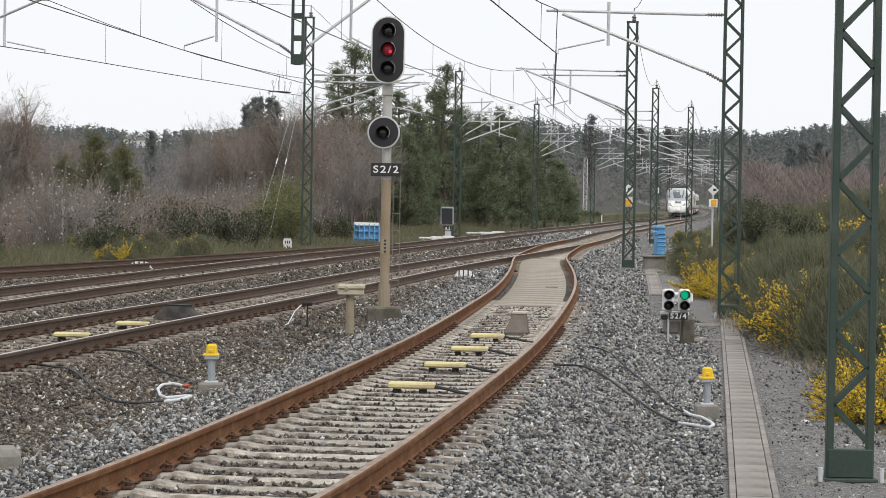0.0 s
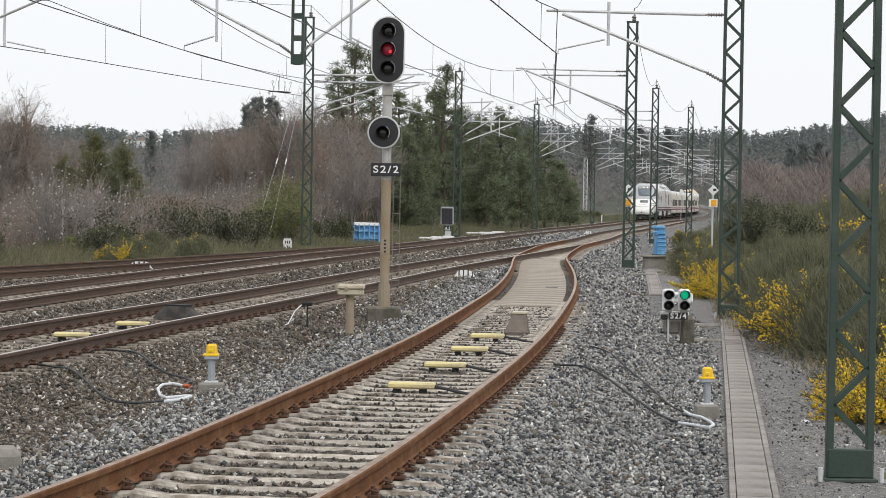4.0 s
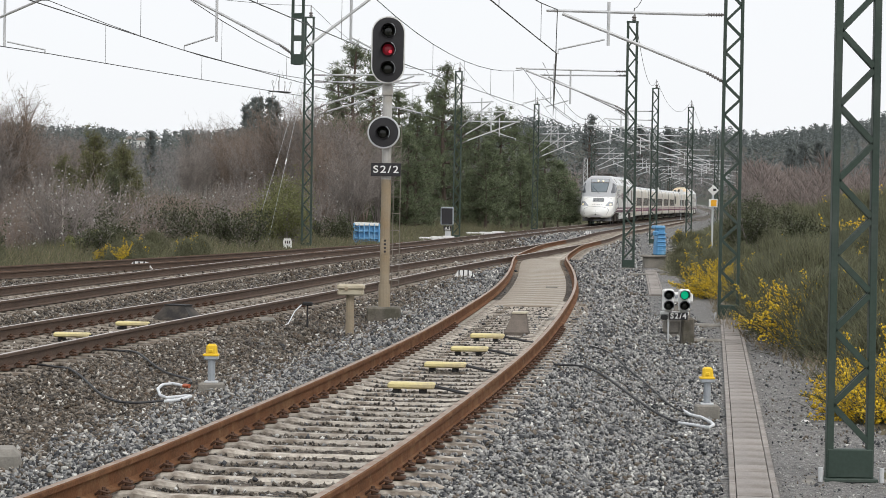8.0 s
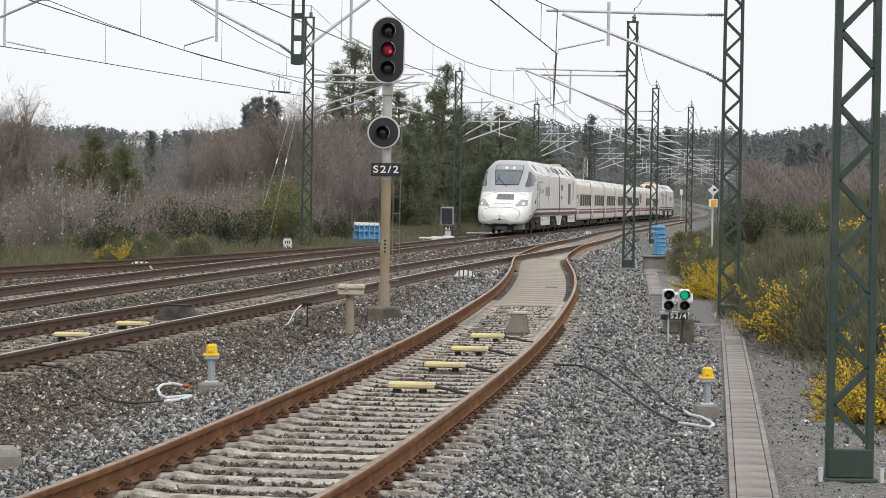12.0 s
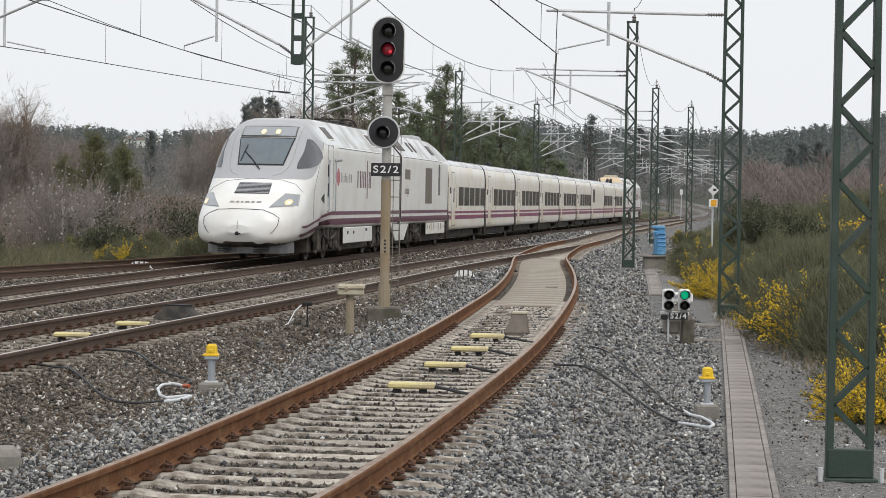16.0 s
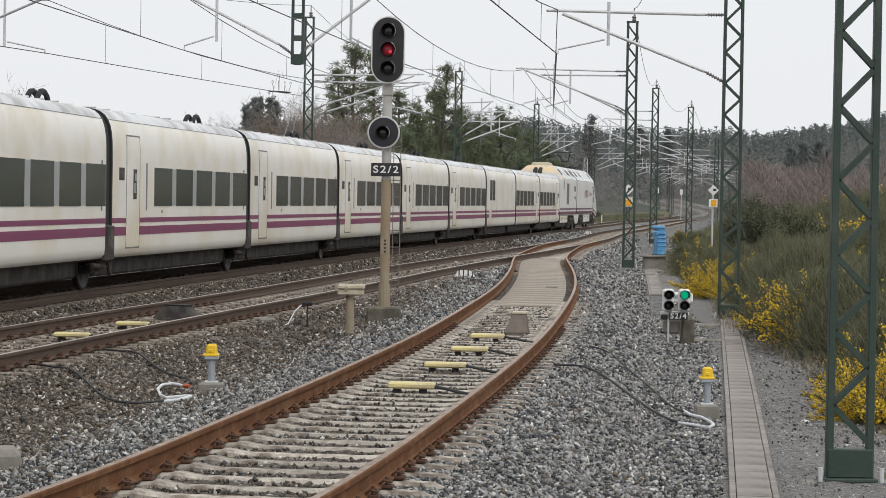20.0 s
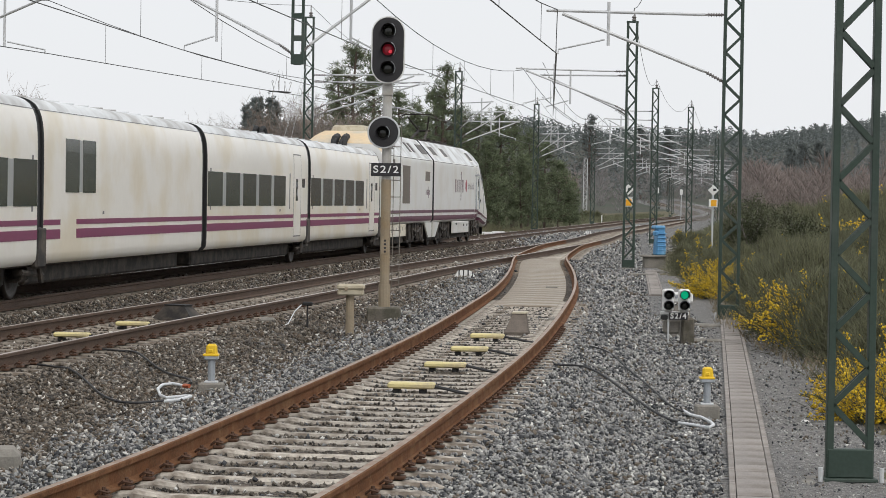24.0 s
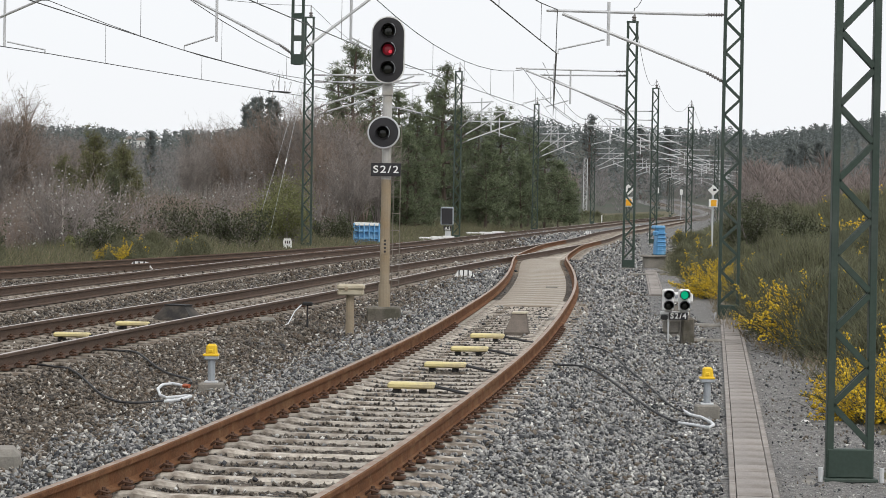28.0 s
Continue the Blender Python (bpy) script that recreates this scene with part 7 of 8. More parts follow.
def bare_twigs(rng, h, r, stems, sub, fine, thick):
    """Stems that fork twice, of a leafless shrub or tree crown."""
    n = stems
    q = rng.uniform(0, 2 * math.pi, n)
    lean = rng.uniform(0.05, 1.0, n) * r
    b0 = np.stack([0.12 * r * np.cos(q), 0.12 * r * np.sin(q), np.zeros(n)], 1)
    t0 = np.stack([lean * np.cos(q), lean * np.sin(q), h * rng.uniform(0.6, 1.0, n)], 1)
    out = [spikes(b0, t0, thick, rng)]
    i = rng.integers(0, n, sub)
    u = rng.uniform(0.2, 0.9, sub)[:, None]
    b1 = b0[i] + (t0[i] - b0[i]) * u
    g = rng.normal(size=(sub, 3)) * (0.13 * h, 0.13 * h, 0.09 * h)
    t1 = b1 + g + (t0[i] - b0[i]) * 0.28
    out.append(spikes(b1, t1, thick * 0.5, rng))
    i = rng.integers(0, sub, fine)
    u = rng.uniform(0.25, 1.0, fine)[:, None]
    b2 = b1[i] + (t1[i] - b1[i]) * u
    t2 = b2 + rng.normal(size=(fine, 3)) * (0.055 * h, 0.055 * h, 0.04 * h) + (0, 0, 0.05 * h)
    out.append(spikes(b2, t2, thick * 0.3, rng))
    return joined(out), t2


def shrub_meshes():
    made = []
    for k in range(5):
        rng = np.random.default_rng(100 + k)
        (v, f), tips = bare_twigs(rng, 4.2, 2.0, 18, 200, 1050, 0.04)
        me = fast_mesh("bare_twigs", v, f, M_TWIG if k % 2 else M_TWIGB)
        c = tips[rng.choice(len(tips), 70)]
        made.append((me, fast_mesh("catkins", *bits(c, rng.uniform(0.026, 0.055, 70), rng), M_BLOSSOM) if k else None))
    return made


SHRUBS = shrub_meshes()


def place_shrub(x, y, s, rng, k=None):
    k = int(rng.integers(0, 5)) if k is None else k
    ob = thing("bare_shrub", "leafless grey-brown thicket shrub beyond the tracks", "shrub", pose(x, y, float(ground_z(x, y)) - 0.15, rng.uniform(-5, 5), rng.uniform(-5, 5), rng.uniform(0, 360)) @ Matrix.Diagonal((s * 1.05, s * 1.05, s, 1)), "thicket shrubs")
    put("crown", SHRUBS[k][0], ob)
    if SHRUBS[k][1]:
        tagged(put("blossom", SHRUBS[k][1], ob, None, "white catkins"), kind="stuff")


def left_of_line(x, y):
    edge = float(FAR(min(y, 106))) if y < 106 else float(MAIN(y))
    return edge - x


def thicket():
    rng = np.random.default_rng(21)
    n = 0
    while n < 150:
        y = rng.uniform(72, 200) if n < 122 else rng.uniform(200, 320)
        u = rng.uniform(-0.205, -0.045)
        x = u * y
        off = left_of_line(x, y)
        if off < 9 or (u > -0.055 and y > 175):
            continue
        s = rng.uniform(0.75, 1.1) * (0.80 if y < 110 else 0.92 if y < 150 else 0.95 if y < 200 else 0.8)
        if -0.14 < u < -0.095:
            s *= 0.86
        place_shrub(x, y, s, rng)
        n += 1


thicket()


def bare_tree(x, y, h, seed, spread=0.32):
    wood = M_TWIGB if seed % 2 else M_TWIG
    rng = np.random.default_rng(seed)
    t = thing("bare_tree", "leafless tree with fine grey branches behind the thicket", "tree", pose(x, y, float(ground_z(x, y)) - 0.1), "bare trees")
    bm = bmesh.new()
    tube(bm, [(0, 0, 0), (0.05 * h * 0.2, 0, h * 0.25), (0, 0.02 * h, h * 0.6)], 0.018 * h, 8, 0.006 * h)
    part("trunk", bm, wood, t)
    (v, f), tips = bare_twigs(rng, h * 0.8, h * spread, 20, 420, 3400, 0.005 * h)
    v[:, 2] += h * 0.2
    put("crown", fast_mesh("crown", v, f, wood), t)


for k, (px, ty, yy) in enumerate(((-8, 152, 150), (18, 146, 152), (45, 178, 155), (70, 222, 160), (112, 212, 170), (140, 230, 180), (440, 225, 190), (470, 205, 185), (500, 180, 180), (520, 158, 175), (548, 165, 172), (575, 160, 145), (605, 195, 142), (640, 215, 145), (668, 240, 140), (560, 230, 135), (620, 260, 132), (1000, 300, 260), (1330, 330, 190))):
    hz = 354.1 + (px - 784) * 0.01743
    bare_tree((px - 784) / 4146 * yy, yy, (0.95 if k < 6 else 0.94) * (1.872 + (hz - ty) / 4146 * yy + 0.5), 300 + k, 0.24 if k < 2 else 0.32)


def pine_tree(x, y, h, seed, width=0.24, low=0.22, clumps=260, label="dark green pine with an uneven crown", mat=None, size=1.0):
    rng = np.random.default_rng(seed)
    t = thing("pine_tree", label, "tree", pose(x, y, float(ground_z(x, y)) - 0.1, 0, 0, rng.uniform(0, 360)), "pines")
    bm = bmesh.new()
    bend = rng.normal(0, 0.012 * h, (4, 2))
    tube(bm, [(bend[i][0], bend[i][1], h * q) for i, q in enumerate((0, 0.35, 0.7, 0.98))], 0.016 * h, 8, 0.004 * h)
    part("trunk", bm, M_BARK, t)
    cen, limb = [], bmesh.new()
    whorls = int(8 + h * 0.9)
    for i in range(whorls):
        z = h * (low + (1 - low) * (i + rng.uniform(-0.3, 0.3)) / whorls)
        k = (z / h - low) / (1 - low)
        reach = h * width * (1 - 0.80 * max(0, k) ** 1.25) * rng.uniform(0.75, 1.15)
        for j in range(int(rng.integers(4, 7))):
            q = rng.uniform(0, 2 * math.pi)
            ln = reach * rng.uniform(0.55, 1.1)
            tip = np.array((ln * math.cos(q), ln * math.sin(q), z + ln * rng.uniform(0.1, 0.5)))
            tube(limb, [(0, 0, z), tuple(tip * (0.5, 0.5, 1) - (0, 0, ln * 0.1)), tuple(tip)], 0.004 * h, 4, 0.0015 * h, False)
            m = max(2, int(clumps * ln / (whorls * h * width * 3.0)))
            for c in range(m):
                f = rng.uniform(0.35, 1.05)
                cen.append(np.array((0, 0, z)) * (1 - f) + tip * f + rng.normal(0, 0.05 * h * width * 4 * 0.25, 3))
    for i in range(8):
        cen.append(np.array((0, 0, h * (0.9 + 0.1 * i / 8))) + rng.normal(0, 0.08, 3))
    tagged(part("limb_work", limb, M_BARK, t), kind="stuff")
    cen = np.array(cen)
    cen = np.concatenate([cen, cen + rng.normal(0, 0.28, cen.shape)])
    k = 14
    b = np.repeat(cen, k, 0) + rng.normal(0, 0.10, (len(cen) * k, 3))
    d = rng.normal(size=(len(b), 3))
    d[:, 2] = np.abs(d[:, 2]) * 0.9 + 0.1
    d /= np.linalg.norm(d, axis=1)[:, None]
    v, f = spikes(b - d * 0.05, b + d * rng.uniform(0.16, 0.42, (len(b), 1)) * size, 0.021 * size, rng)
    put("crown", fast_mesh("crown", v, f, mat or M_NEEDLE), t)
    return len(f)


for k, (px, ty, yy, wd, cl) in enumerate(((622, 58, 160, 0.22, 420), (592, 95, 168, 0.2, 260), (655, 80, 170, 0.2, 300), (700, 150, 165, 0.26, 320), (735, 175, 160, 0.28, 300), (785, 112, 168, 0.24, 420), (765, 150, 175, 0.24, 300),
                                          (812, 185, 178, 0.28, 280), (845, 205, 175, 0.3, 300), (880, 190, 185, 0.26, 340), (905, 212, 190, 0.28, 280), (935, 230, 195, 0.28, 260), (962, 250, 200, 0.3, 260), (988, 285, 205, 0.32, 220), (1008, 320, 210, 0.34, 200), (860, 250, 165, 0.34, 260), (720, 230, 150, 0.34, 220), (680, 245, 150, 0.3, 200), (920, 280, 180, 0.34, 200))):
    hz = 354.1 + (px - 784) * 0.01743
    pine_tree((px - 784) / 4146 * yy, yy, 1.872 + (hz - ty) / 4146 * yy + 0.4, 400 + k, wd, 0.12, cl)
for k, (px, ty, yy) in enumerate(((165, 208, 150), (213, 230, 148), (112, 256, 145))):
    hz = 354.1 + (px - 784) * 0.01743
    pine_tree((px - 784) / 4146 * yy, yy, 1.872 + (hz - ty) / 4146 * yy + 0.5, 440 + k, 0.30, 0.25, 420, "small olive-green conifer rising from the thicket", M_CYPRESS, 0.8)
for k, (px, ty, yy) in enumerate(((198, 300, 100),)):
    hz = 354.1 + (px - 784) * 0.01743
    pine_tree((px - 784) / 4146 * yy, yy, 1.872 + (hz - ty) / 4146 * yy + 1.4, 450 + k, 0.42 if k else 0.1, 0.05, 170 if k else 120, "dark evergreen bush in the thicket", M_DARKLEAF, 0.6)


def leafy_shrub(name, label, x, y, h, r, n, mat, seed, size=0.12):
    """A rounded shrub: bare stems inside, leaves in clumps outside."""
    rng = np.random.default_rng(seed)
    t = thing(name, label, "shrub", pose(x, y, float(ground_z(x, y)) - 0.05), "lineside shrubs")
    (v, f), tips = bare_twigs(rng, h * 0.9, r, 12, 90, 260, 0.012 * h)
    put("stem_frame", fast_mesh("stem_frame", v, f, M_TWIG), t)
    c = tips[rng.integers(0, len(tips), n)] + rng.normal(0, 0.12 * h * 0.5, (n, 3))
    d = rng.normal(size=(n, 3))
    d /= np.linalg.norm(d, axis=1)[:, None]
    put("crown", fast_mesh("crown", *spikes(c, c + d * size * rng.uniform(0.6, 1.4, (n, 1)), size * 0.32, rng), mat), t)


for k, (px, yy, h, r) in enumerate(((290, 100, 2.6, 0.8), (312, 101, 2.9, 0.9), (350, 97, 2.0, 1.2), (392, 95, 1.9, 1.4), (432, 94, 1.7, 1.2))):
    leafy_shrub("dark_thicket_shrub", "dark evergreen shrub tangled with pale bare stems", (px - 784) / 4146 * yy, yy, h, r, 1300, M_DARKLEAF, 460 + k, 0.09)
for k, (px, py, yy, h, r) in enumerate(((492, 330, 104, 3.7, 1.2), (517, 350, 103, 3.0, 1.0), (470, 380, 102, 2.2, 0.9), (505, 345, 101, 2.6, 1.0))):
    leafy_shrub("willow_shrub", "willow shrub with fresh pale green leaves", (px - 784) / 4146 * yy, yy, h, r, 4200, M_SPRING, 470 + k, 0.075)


def broom_meshes():
    made = []
    for k in range(6):
        rng = np.random.default_rng(500 + k)
        n = 2300
        q = rng.uniform(0, 2 * math.pi, n)
        lobes = 1 + 0.22 * np.sin(3 * q + k) + 0.12 * np.sin(7 * q + 2 * k)
        u = rng.uniform(0.25, 1, n) ** 0.5
        el = rng.uniform(0.0, 1.0, n) ** 0.8 * math.pi / 2
        b = np.stack([0.72 * u * np.cos(el) * np.cos(q) * lobes, 0.72 * u * np.cos(el) * np.sin(q) * lobes, 0.08 + 0.95 * u * np.sin(el) * (0.85 + 0.15 * lobes)], 1)
        d = b * (0.5, 0.5, 0.25) + (0, 0, 0.42) + rng.normal(0, 0.24, (n, 3))
        d /= np.linalg.norm(d, axis=1)[:, None]
        tip = b + d * rng.uniform(0.14, 0.36, (n, 1))
        stem = rng.choice(n, 90)
        b[stem] = b[stem] * (0.15, 0.15, 0.02)
        v, f = spikes(b, tip, 0.0065, rng)
        stems = fast_mesh("stems", v, f, M_BROOM)
        m = (0, 120, 1100, 36, 480, 0)[k]
        fl = None
        if m:
            side = rng.normal(size=3)
            side[2] = abs(side[2])
            side /= np.linalg.norm(side)
            w = np.exp(4.2 * (tip - tip.mean(0)) @ side) * (tip[:, 2] > 0.55)
            i = np.repeat(rng.choice(n, m // 12, p=w / w.sum()), 12)
            fl = fast_mesh("blossom", *bits(b[i] + (tip[i] - b[i]) * rng.uniform(0.1, 1.0, (len(i), 1)) + rng.normal(0, 0.025, (len(i), 3)), rng.uniform(0.012, 0.028, len(i)), rng), M_FLOWER)
        made.append((stems, fl))
    return made


BROOMS = broom_meshes()


def place_broom(x, y, s, rng, k, dark=False):
    label = "green broom bush in yellow flower" if BROOMS[k][1] else "dark green broom bush without flowers"
    ob = thing("broom_bush", label, "shrub", pose(x, y, float(ground_z(x, y)) - 0.06, 0, 0, rng.uniform(0, 360)) @ Matrix.Diagonal((s * rng.uniform(0.9, 1.15), s, s * rng.uniform(0.85, 1.1), 1)), "broom bushes")
    put("crown", BROOMS[k][0], ob)
    if BROOMS[k][1]:
        tagged(put("blossom", BROOMS[k][1], ob, None, "yellow flowers"), kind="stuff")


def BANK(y):
    """Foot of the bushes on the bank beside the service path."""
    return np.interp(y, (25, 37, 48, 60, 72, 100, 140), (5.5, 5.75, 6.0, 7.2, 8.0, 10.2, 13.0))


def spray_meshes():
    """Arching broom stems set with flowers along their outer length."""
    made = []
    for k in range(3):
        rng = np.random.default_rng(540 + k)
        n = 95
        q = rng.uniform(0, 2 * math.pi, n)
        el = rng.uniform(0.25, 1.35, n)
        ln = rng.uniform(0.55, 1.0, n)
        d = np.stack([np.cos(el) * np.cos(q), np.cos(el) * np.sin(q), np.sin(el)], 1)
        b = np.stack([0.1 * np.cos(q), 0.1 * np.sin(q), np.zeros(n)], 1)
        mid = b + d * (0.55 * ln)[:, None]
        tip = mid + (d * (1, 1, 0.75) + rng.normal(0, 0.08, (n, 3))) * (0.45 * ln)[:, None]
        sets = [spikes(b, tip, 0.008, rng)]
        m = 15
        i = np.repeat(np.arange(n), m)
        u = rng.uniform(0.25, 1, n * m)[:, None]
        s0 = b[i] + (tip[i] - b[i]) * u
        g = (tip - b)[i] * 0.16 + rng.normal(0, 0.055, (n * m, 3))
        sets.append(spikes(s0, s0 + g, 0.006, rng))
        stems = fast_mesh("spray_stems", *joined(sets), M_BROOM)
        full = rng.random(n) < 0.62
        j = np.flatnonzero(full)
        i = np.repeat(j, 62)
        u = rng.uniform(0.42, 1.03, len(i))[:, None]
        c = b[i] + (tip[i] - b[i]) * u + rng.normal(0, 0.024, (len(i), 3))
        made.append((stems, fast_mesh("spray_blossom", *bits(c, rng.uniform(0.009, 0.019, len(i)), rng), M_FLOWER)))
    return made


SPRAYS = spray_meshes()


def place_spray(x, y, s, k, turn, lean=0.0):
    ob = thing("flowering_broom", "broom bush with arching sprays of bright yellow flowers", "shrub", pose(x, y, float(ground_z(x, y)) - 0.05, 0, lean, turn) @ Matrix.Diagonal((s, s, s, 1)), "flowering brooms")
    put("crown", SPRAYS[k][0], ob)
    tagged(put("blossom", SPRAYS[k][1], ob, None, "yellow flowers"), kind="stuff")


def right_bank():
    rng = np.random.default_rng(31)
    # bushes along the bank, taller away from the path
    n = 0
    while n < 165:
        y = rng.uniform(27, 140)
        off = rng.uniform(0.0, 1.0)
        edge = float(BANK(y)) + 0.45
        x = edge + off * (4 + y * 0.11)
        u = x / y
        if u > 0.235 or (y > 78 and x < edge + 0.4):
            continue
        s = rng.uniform(0.9, 1.6) * (0.8 + 0.5 * min(1, off * 2)) * (1.0 if y < 100 else 1.25)
        if y > 70 and u < 0.125:
            s = min(s, 0.85)
        k = int(rng.choice([0, 5, 3, 1, 2, 4], p=[0.42, 0.30, 0.14, 0.07, 0.03, 0.04]))
        place_broom(x, y, s, rng, k)
        n += 1
    for x, y, s, k in ((6.45, 38.6, 1.25, 0), (6.6, 41.5, 1.25, 5), (7.0, 36.5, 1.4, 0), (6.2, 37.4, 0.9, 5), (7.0, 44.0, 1.5, 5), (6.8, 47.0, 1.3, 3), (7.6, 49.0, 1.6, 0), (7.3, 54.0, 1.2, 5), (5.9, 31.0, 1.0, 0), (6.4, 33.5, 1.3, 5)):
        place_broom(x, y, s, rng, k)
    # flowering clumps: nearest beside the mast, others along the bank
    for x, y, s, k, turn, lean in ((5.10, 27.3, 0.95, 0, 20, -12), (5.55, 26.6, 1.2, 1, 140, 0), (4.90, 26.6, 0.62, 2, 250, -34), (5.75, 28.4, 1.2, 2, 60, 0), (5.45, 29.2, 0.95, 0, 300, -8), (6.75, 43.5, 1.35, 1, 10, 0), (6.55, 44.8, 1.25, 2, 100, 0), (7.2, 44.0, 1.5, 0, 200, 0), (7.6, 43.0, 1.5, 2, 30, 0), (7.15, 61.0, 1.15, 0, 40, 0), (7.25, 62.5, 1.35, 1, 170, 0), (7.7, 62.0, 1.4, 2, 280, 0), (8.25, 61.5, 1.45, 0, 320, 0), (8.7, 60.0, 1.4, 1, 80, 0), (7.5, 59.5, 1.0, 2, 130, 0), (7.0, 33.0, 1.5, 1, 230, 0), (6.45, 40.6, 1.5, 0, 75, 0), (6.75, 39.8, 1.65, 2, 190, 0), (7.1, 40.2, 1.7, 1, 330, 0)):
        place_spray(x, y, s, k, turn, lean)


right_bank()
for k, (px, ty, yy) in enumerate(((1330, 345, 100), (1365, 352, 95), (1318, 346, 105), (1420, 385, 80), (1460, 390, 76), (1345, 372, 88))):
    hz = 354.1 + (px - 784) * 0.01743
    h = 1.872 + (hz - ty) / 4146 * yy + 0.5
    leafy_shrub("evergreen_shrub", "dense dark green evergreen shrub on the bank", (px - 784) / 4146 * yy, yy, h, h * 0.42, 4200, M_DARKLEAF, 600 + k, 0.085)


# ---- grass and undergrowth ----
def blades(name, n, region, h, mat, label, seed, r=0.012, lean=0.45):
    rng = np.random.default_rng(seed)
    x, y = region(rng, n)
    b = np.stack([x, y, ground_z(x, y) - 0.03], 1)
    off = np.where(y < 106, FAR(np.minimum(y, 106)), MAIN(y)) - 2.7 - x
    hh = h * rng.uniform(0.45, 1.2, len(x)) * np.where(name == "bank_grass", 1.0, np.where(off < 0, 1.0, 0.35 + 0.65 * smooth(0.5, 5.0, off)))
    d = np.stack([rng.normal(0, lean, len(x)), rng.normal(0, lean, len(x)), np.ones(len(x))], 1)
    v, f = spikes(b, b + d * hh[:, None], r, rng)
    tagged(put(name, fast_mesh(name, v, f, mat)), label, "grass", kind="stuff")


def left_strip(rng, n):
    y = rng.uniform(56, 175, n)
    edge = np.where(y < 106, FAR(np.minimum(y, 106)), MAIN(y))
    x = edge - 2.7 - rng.uniform(0, 1, n) ** 1.6 * 13
    return x, y


def right_strip(rng, n):
    y = rng.uniform(24, 110, n)
    x = BANK(y) - 0.35 + rng.uniform(0, 1, n) ** 1.3 * (3 + 0.08 * y)
    return x, y


def far_strip(rng, n):
    y = rng.uniform(140, 420, n)
    x = MAIN(y) + 2.3 + np.sign(rng.normal(size=n)) * (7.0 + rng.uniform(0, 1, n) ** 1.5 * 22)
    return x, y


blades("rough_grass", 52000, left_strip, 0.85, M_BLADE, "rough green grass along the far side of the tracks", 41, 0.02)
blades("dry_grass", 12000, left_strip, 0.8, M_DRY, "dry pale stalks among the grass", 42, 0.014)
blades("bank_grass", 9000, right_strip, 0.35, M_DRY, "dry grass and stalks under the bushes", 43, 0.010)
blades("far_undergrowth", 26000, far_strip, 0.55, M_BROOM, "green undergrowth along the line far off", 44, 0.05)


def gorse(px, py_top, yy, w, k):
    rng = np.random.default_rng(700 + k)
    hz = 354.1 + (px - 784) * 0.01743
    x = (px - 784) / 4146 * yy
    place_broom(x, yy, 0.55 + 0.1 * (k % 3), rng, 2 if k in (0, 3) else 1)


for k, (px, ty, yy) in enumerate(((192, 395, 72), (215, 412, 70), (240, 425, 71), (222, 432, 69), (330, 432, 74), (352, 425, 75), (205, 420, 71))):
    gorse(px, ty, yy, 1, k)


# ---- woods on the far slopes ----
HOUSES = ((226, 1850, 9, 10), (249, 1800, 12, -12), (270, 1900, 8, 20))
M_COPSE = material("mauve_brown_twigs", (0.185, 0.152, 0.138), 0.9, var=0.25, scale=0.3, fine=3, bump=0, island=0.35)
def far_woods(name, n, mat, label, seed, hmin, hmax, conifer, ymin=300, ymax=1080, u0=-0.24, u1=0.24, spray=60):
    rng = np.random.default_rng(seed)
    y = ymin + (ymax - ymin) * rng.uniform(0, 1, n) ** 0.8
    x = rng.uniform(u0, u1, n) * y
    open_view = np.zeros(n, bool)
    for hx, hy, hw, ht in HOUSES:
        open_view |= (np.abs(x / y - (hx - 784) / 4146) < 0.0035) & (y > hy - 420) & (y < hy + 12)
    keep = ~open_view & (np.abs(x - (MAIN(np.minimum(y, 620)) + 2.4)) > 9.5) | ~open_view & (y > 560)
    x, y = x[keep], y[keep]
    n = len(x)
    h = rng.uniform(hmin, hmax, n)
    z = ground_z(x, y)
    k = spray
    i = np.repeat(np.arange(n), k)
    u = rng.uniform(0.08, 1, n * k)
    rad = (h[i] * 0.30 * np.sqrt(np.maximum(0.02, 1 - u)) if conifer else h[i] * 0.30 * np.sqrt(np.maximum(0.05, 1 - (2 * u - 1.15) ** 2))) * np.sqrt(rng.uniform(0.1, 1, n * k))
    q = rng.uniform(0, 2 * math.pi, n * k)
    c = np.stack([x[i] + rad * np.cos(q), y[i] + rad * np.sin(q), z[i] + h[i] * u], 1)
    d = np.stack([np.cos(q), np.sin(q), rng.uniform(-0.2, 0.9, n * k) if conifer else rng.uniform(0.6, 2.2, n * k)], 1)
    d /= np.linalg.norm(d, axis=1)[:, None]
    ln = (h[i] * (0.11 if conifer else 0.14) * rng.uniform(0.6, 1.3, n * k))[:, None]
    v, f = spikes(c - d * ln * 0.4, c + d * ln, h[i] * (0.036 if conifer else 0.010), rng)
    tagged(put(name, fast_mesh(name, v, f, mat)), label, "woods", kind="stuff")


# the first three woods wear the colours with painted haze
far_woods("far_pine_wood", 3600, M_HAZEPINE, "conifer wood on the far hills, haze painted into its colour", 51, 8, 14, True, 1150, 2380, spray=30)
far_woods("far_bare_wood", 1500, M_HAZEWOOD, "bare grey wood on the far slopes, paled by painted haze", 52, 5, 10, False, 480, 1250, spray=60)
far_woods("valley_pines", 260, M_HAZEPINE, "scattered pines on the near slopes, painted in hazy blue-grey", 57, 7, 12, True, 600, 1200, 0.02, 0.24, spray=50)
far_woods("near_slope_wood", 620, M_COPSE, "brown bare copse on the slope beyond the shrubs", 53, 4, 7.5, False, 240, 480, 0.10, 0.24, spray=140)
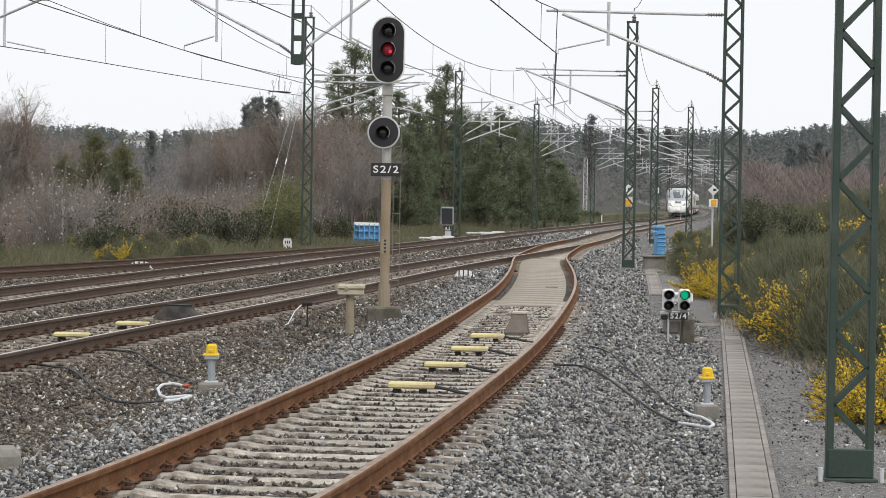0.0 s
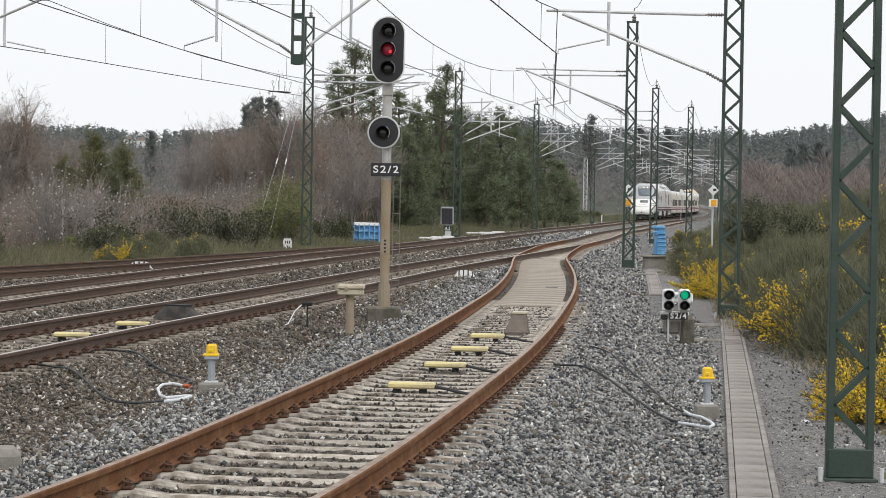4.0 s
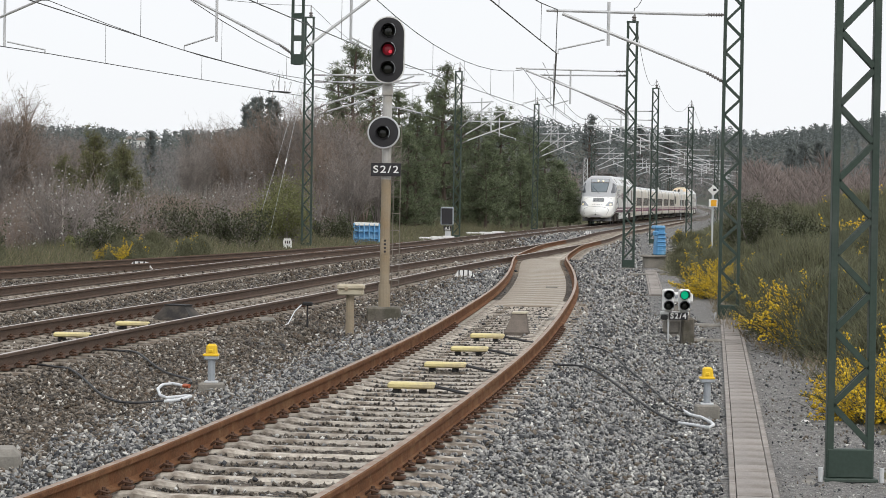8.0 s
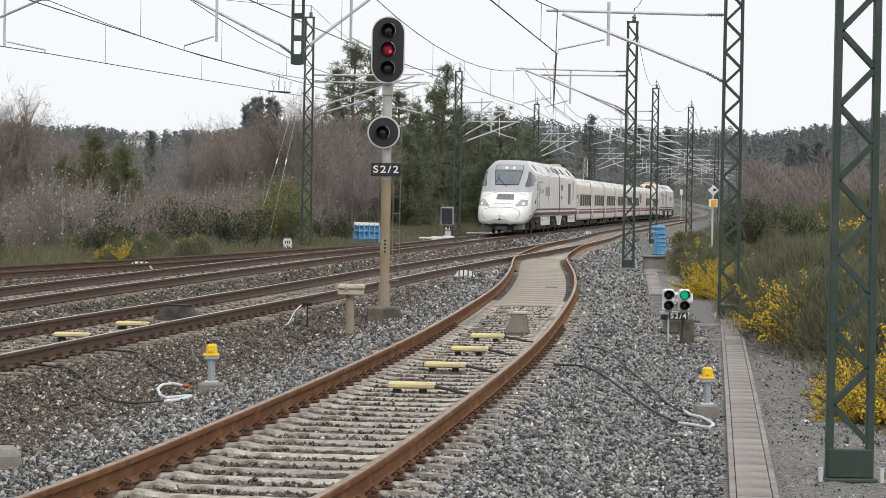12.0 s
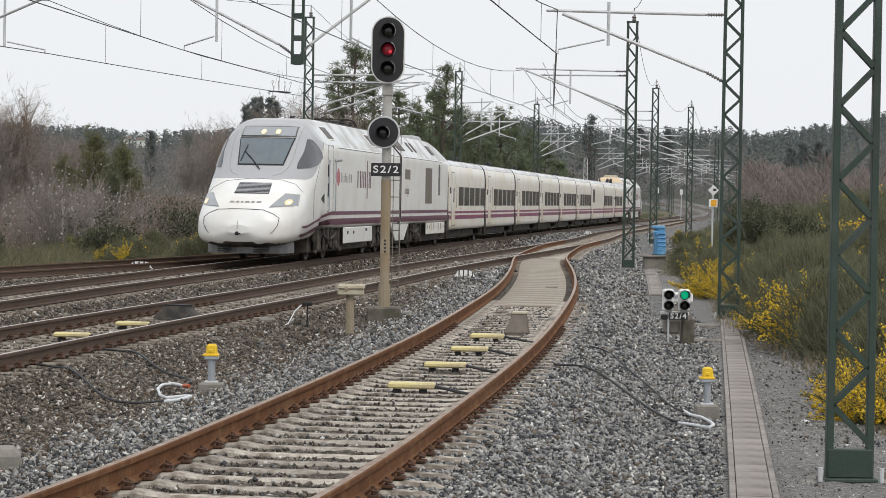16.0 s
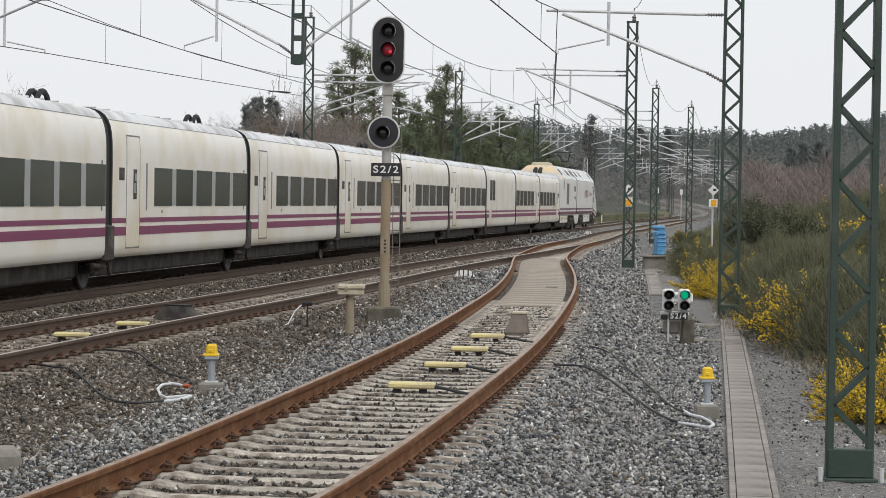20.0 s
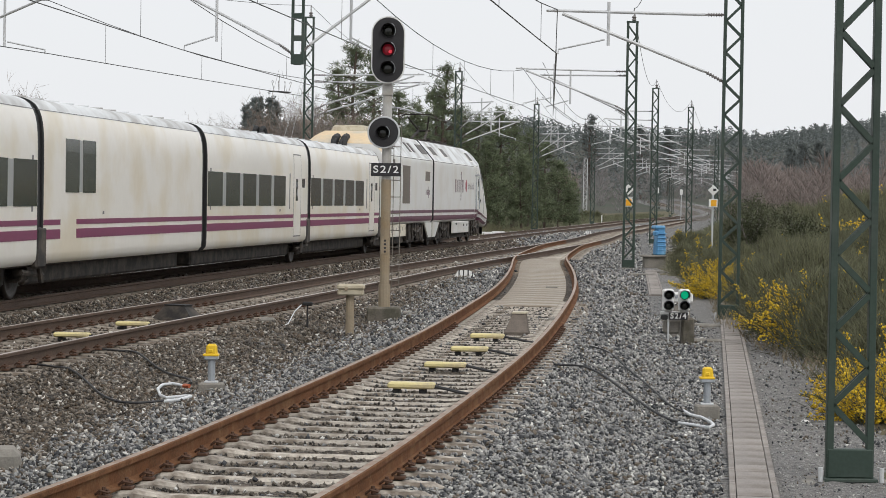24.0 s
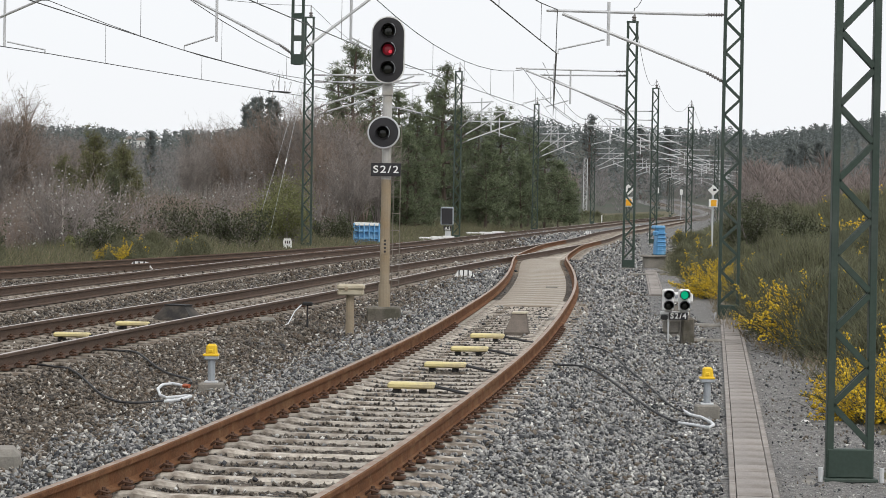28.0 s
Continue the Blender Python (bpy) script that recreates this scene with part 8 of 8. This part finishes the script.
for k in range(26):
    sy = float(np.random.default_rng(900 + k).uniform(150, 330))
    sx = float(MAIN(sy)) + (-1) ** k * (2.4 + float(np.random.default_rng(950 + k).uniform(8.5, 15))) + 2.3
    place_broom(sx, sy, 1.0 + 0.04 * (k % 17), np.random.default_rng(980 + k), (0, 5, 0, 3)[k % 4])
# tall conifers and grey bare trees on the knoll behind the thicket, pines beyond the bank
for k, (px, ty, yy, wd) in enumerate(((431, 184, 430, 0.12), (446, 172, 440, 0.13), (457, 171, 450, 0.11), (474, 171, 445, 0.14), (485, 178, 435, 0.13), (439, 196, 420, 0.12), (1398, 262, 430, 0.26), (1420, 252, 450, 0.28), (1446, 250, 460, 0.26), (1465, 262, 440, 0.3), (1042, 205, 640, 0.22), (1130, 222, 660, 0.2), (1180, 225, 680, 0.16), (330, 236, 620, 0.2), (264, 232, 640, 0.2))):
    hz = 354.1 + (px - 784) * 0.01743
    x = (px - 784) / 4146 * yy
    # same conifer colour with haze painted in as on the far hills
    pine_tree(x, yy, 1.872 + (hz - ty) / 4146 * yy - float(ground_z(x, yy)), 1000 + k, wd, 0.25, 260, "tall conifer standing over the far thicket, haze painted into its green", M_HAZEPINE, 1.8)
for k, (px, ty, yy) in enumerate(((365, 214, 400), (382, 204, 410), (400, 200, 405), (418, 202, 400), (350, 236, 395), (410, 222, 380), (335, 250, 380), (440, 212, 380))):
    hz = 354.1 + (px - 784) * 0.01743
    x = (px - 784) / 4146 * yy
    bare_tree(x, yy, 0.84 * (1.872 + (hz - ty) / 4146 * yy - float(ground_z(x, yy))), 1040 + k, 0.36)


def far_house(px, yy, w, turn):
    """A small white house with a hipped tile roof on the far slope."""
    x = (px - 784) / 4146 * yy
    h = thing("far_house", "small white house with a brown roof on the far slope", "house", pose(x, yy, float(ground_z(x, yy)) - 0.4, 0, 0, turn), "far houses")
    bm = bmesh.new()
    box(bm, (w, 8, 6.5), (0, 0, 3.25), 0.05)
    part("wall", bm, M_SIGNW, h)
    bm = bmesh.new()
    box(bm, (w + 1, 9, 2.6), (0, 0, 7.8), 0.05, taper=0.25)
    part("roof", bm, M_BROWNLV, h, "brown tiled roof")
    for i in range(3):
        for zz in (1.7, 4.6):
            bm = bmesh.new()
            box(bm, (1.1, 0.1, 1.5), (-w / 3 + w / 3 * i, -4.03, zz), 0.02)
            part("window", bm, M_GLASS, h)


for px, yy, w, turn in HOUSES:
    far_house(px, yy, w, turn)

# green broom along the foot of the thicket
_g = np.random.default_rng(61)
for k in range(30):
    gy = float(_g.uniform(66, 84))
    gx = float(_g.uniform(-0.20, -0.075)) * gy
    if 4.0 < left_of_line(gx, gy) < 11:
        place_broom(gx, gy, float(_g.uniform(0.55, 0.95)), _g, int(_g.choice([0, 5, 3])))
for gx, gy, gs in ((8.6, 84.0, 0.9), (8.2, 79.0, 0.8), (9.4, 86.0, 1.1), (10.2, 92.0, 1.1), (8.0, 74.0, 0.7), (9.0, 78.0, 1.0), (11.2, 98.0, 1.2)):
    place_broom(gx, gy, gs, _g, int(_g.choice([0, 5, 1])))
# brambles and low bushes along the far edge of the tracks
_b = np.random.default_rng(77)
for k in range(34):
    yy = float(_b.uniform(66, 118))
    uu = float(_b.uniform(-0.2, -0.04))
    xx = uu * yy
    if 3.6 < left_of_line(xx, yy) < 13:
        leafy_shrub("bramble", "low green bramble clump beside the thicket", xx, yy, float(_b.uniform(0.8, 1.6)), float(_b.uniform(0.6, 1.1)), 1500, M_DARKLEAF if k % 3 else M_SPRING, 800 + k, 0.075)


motions()
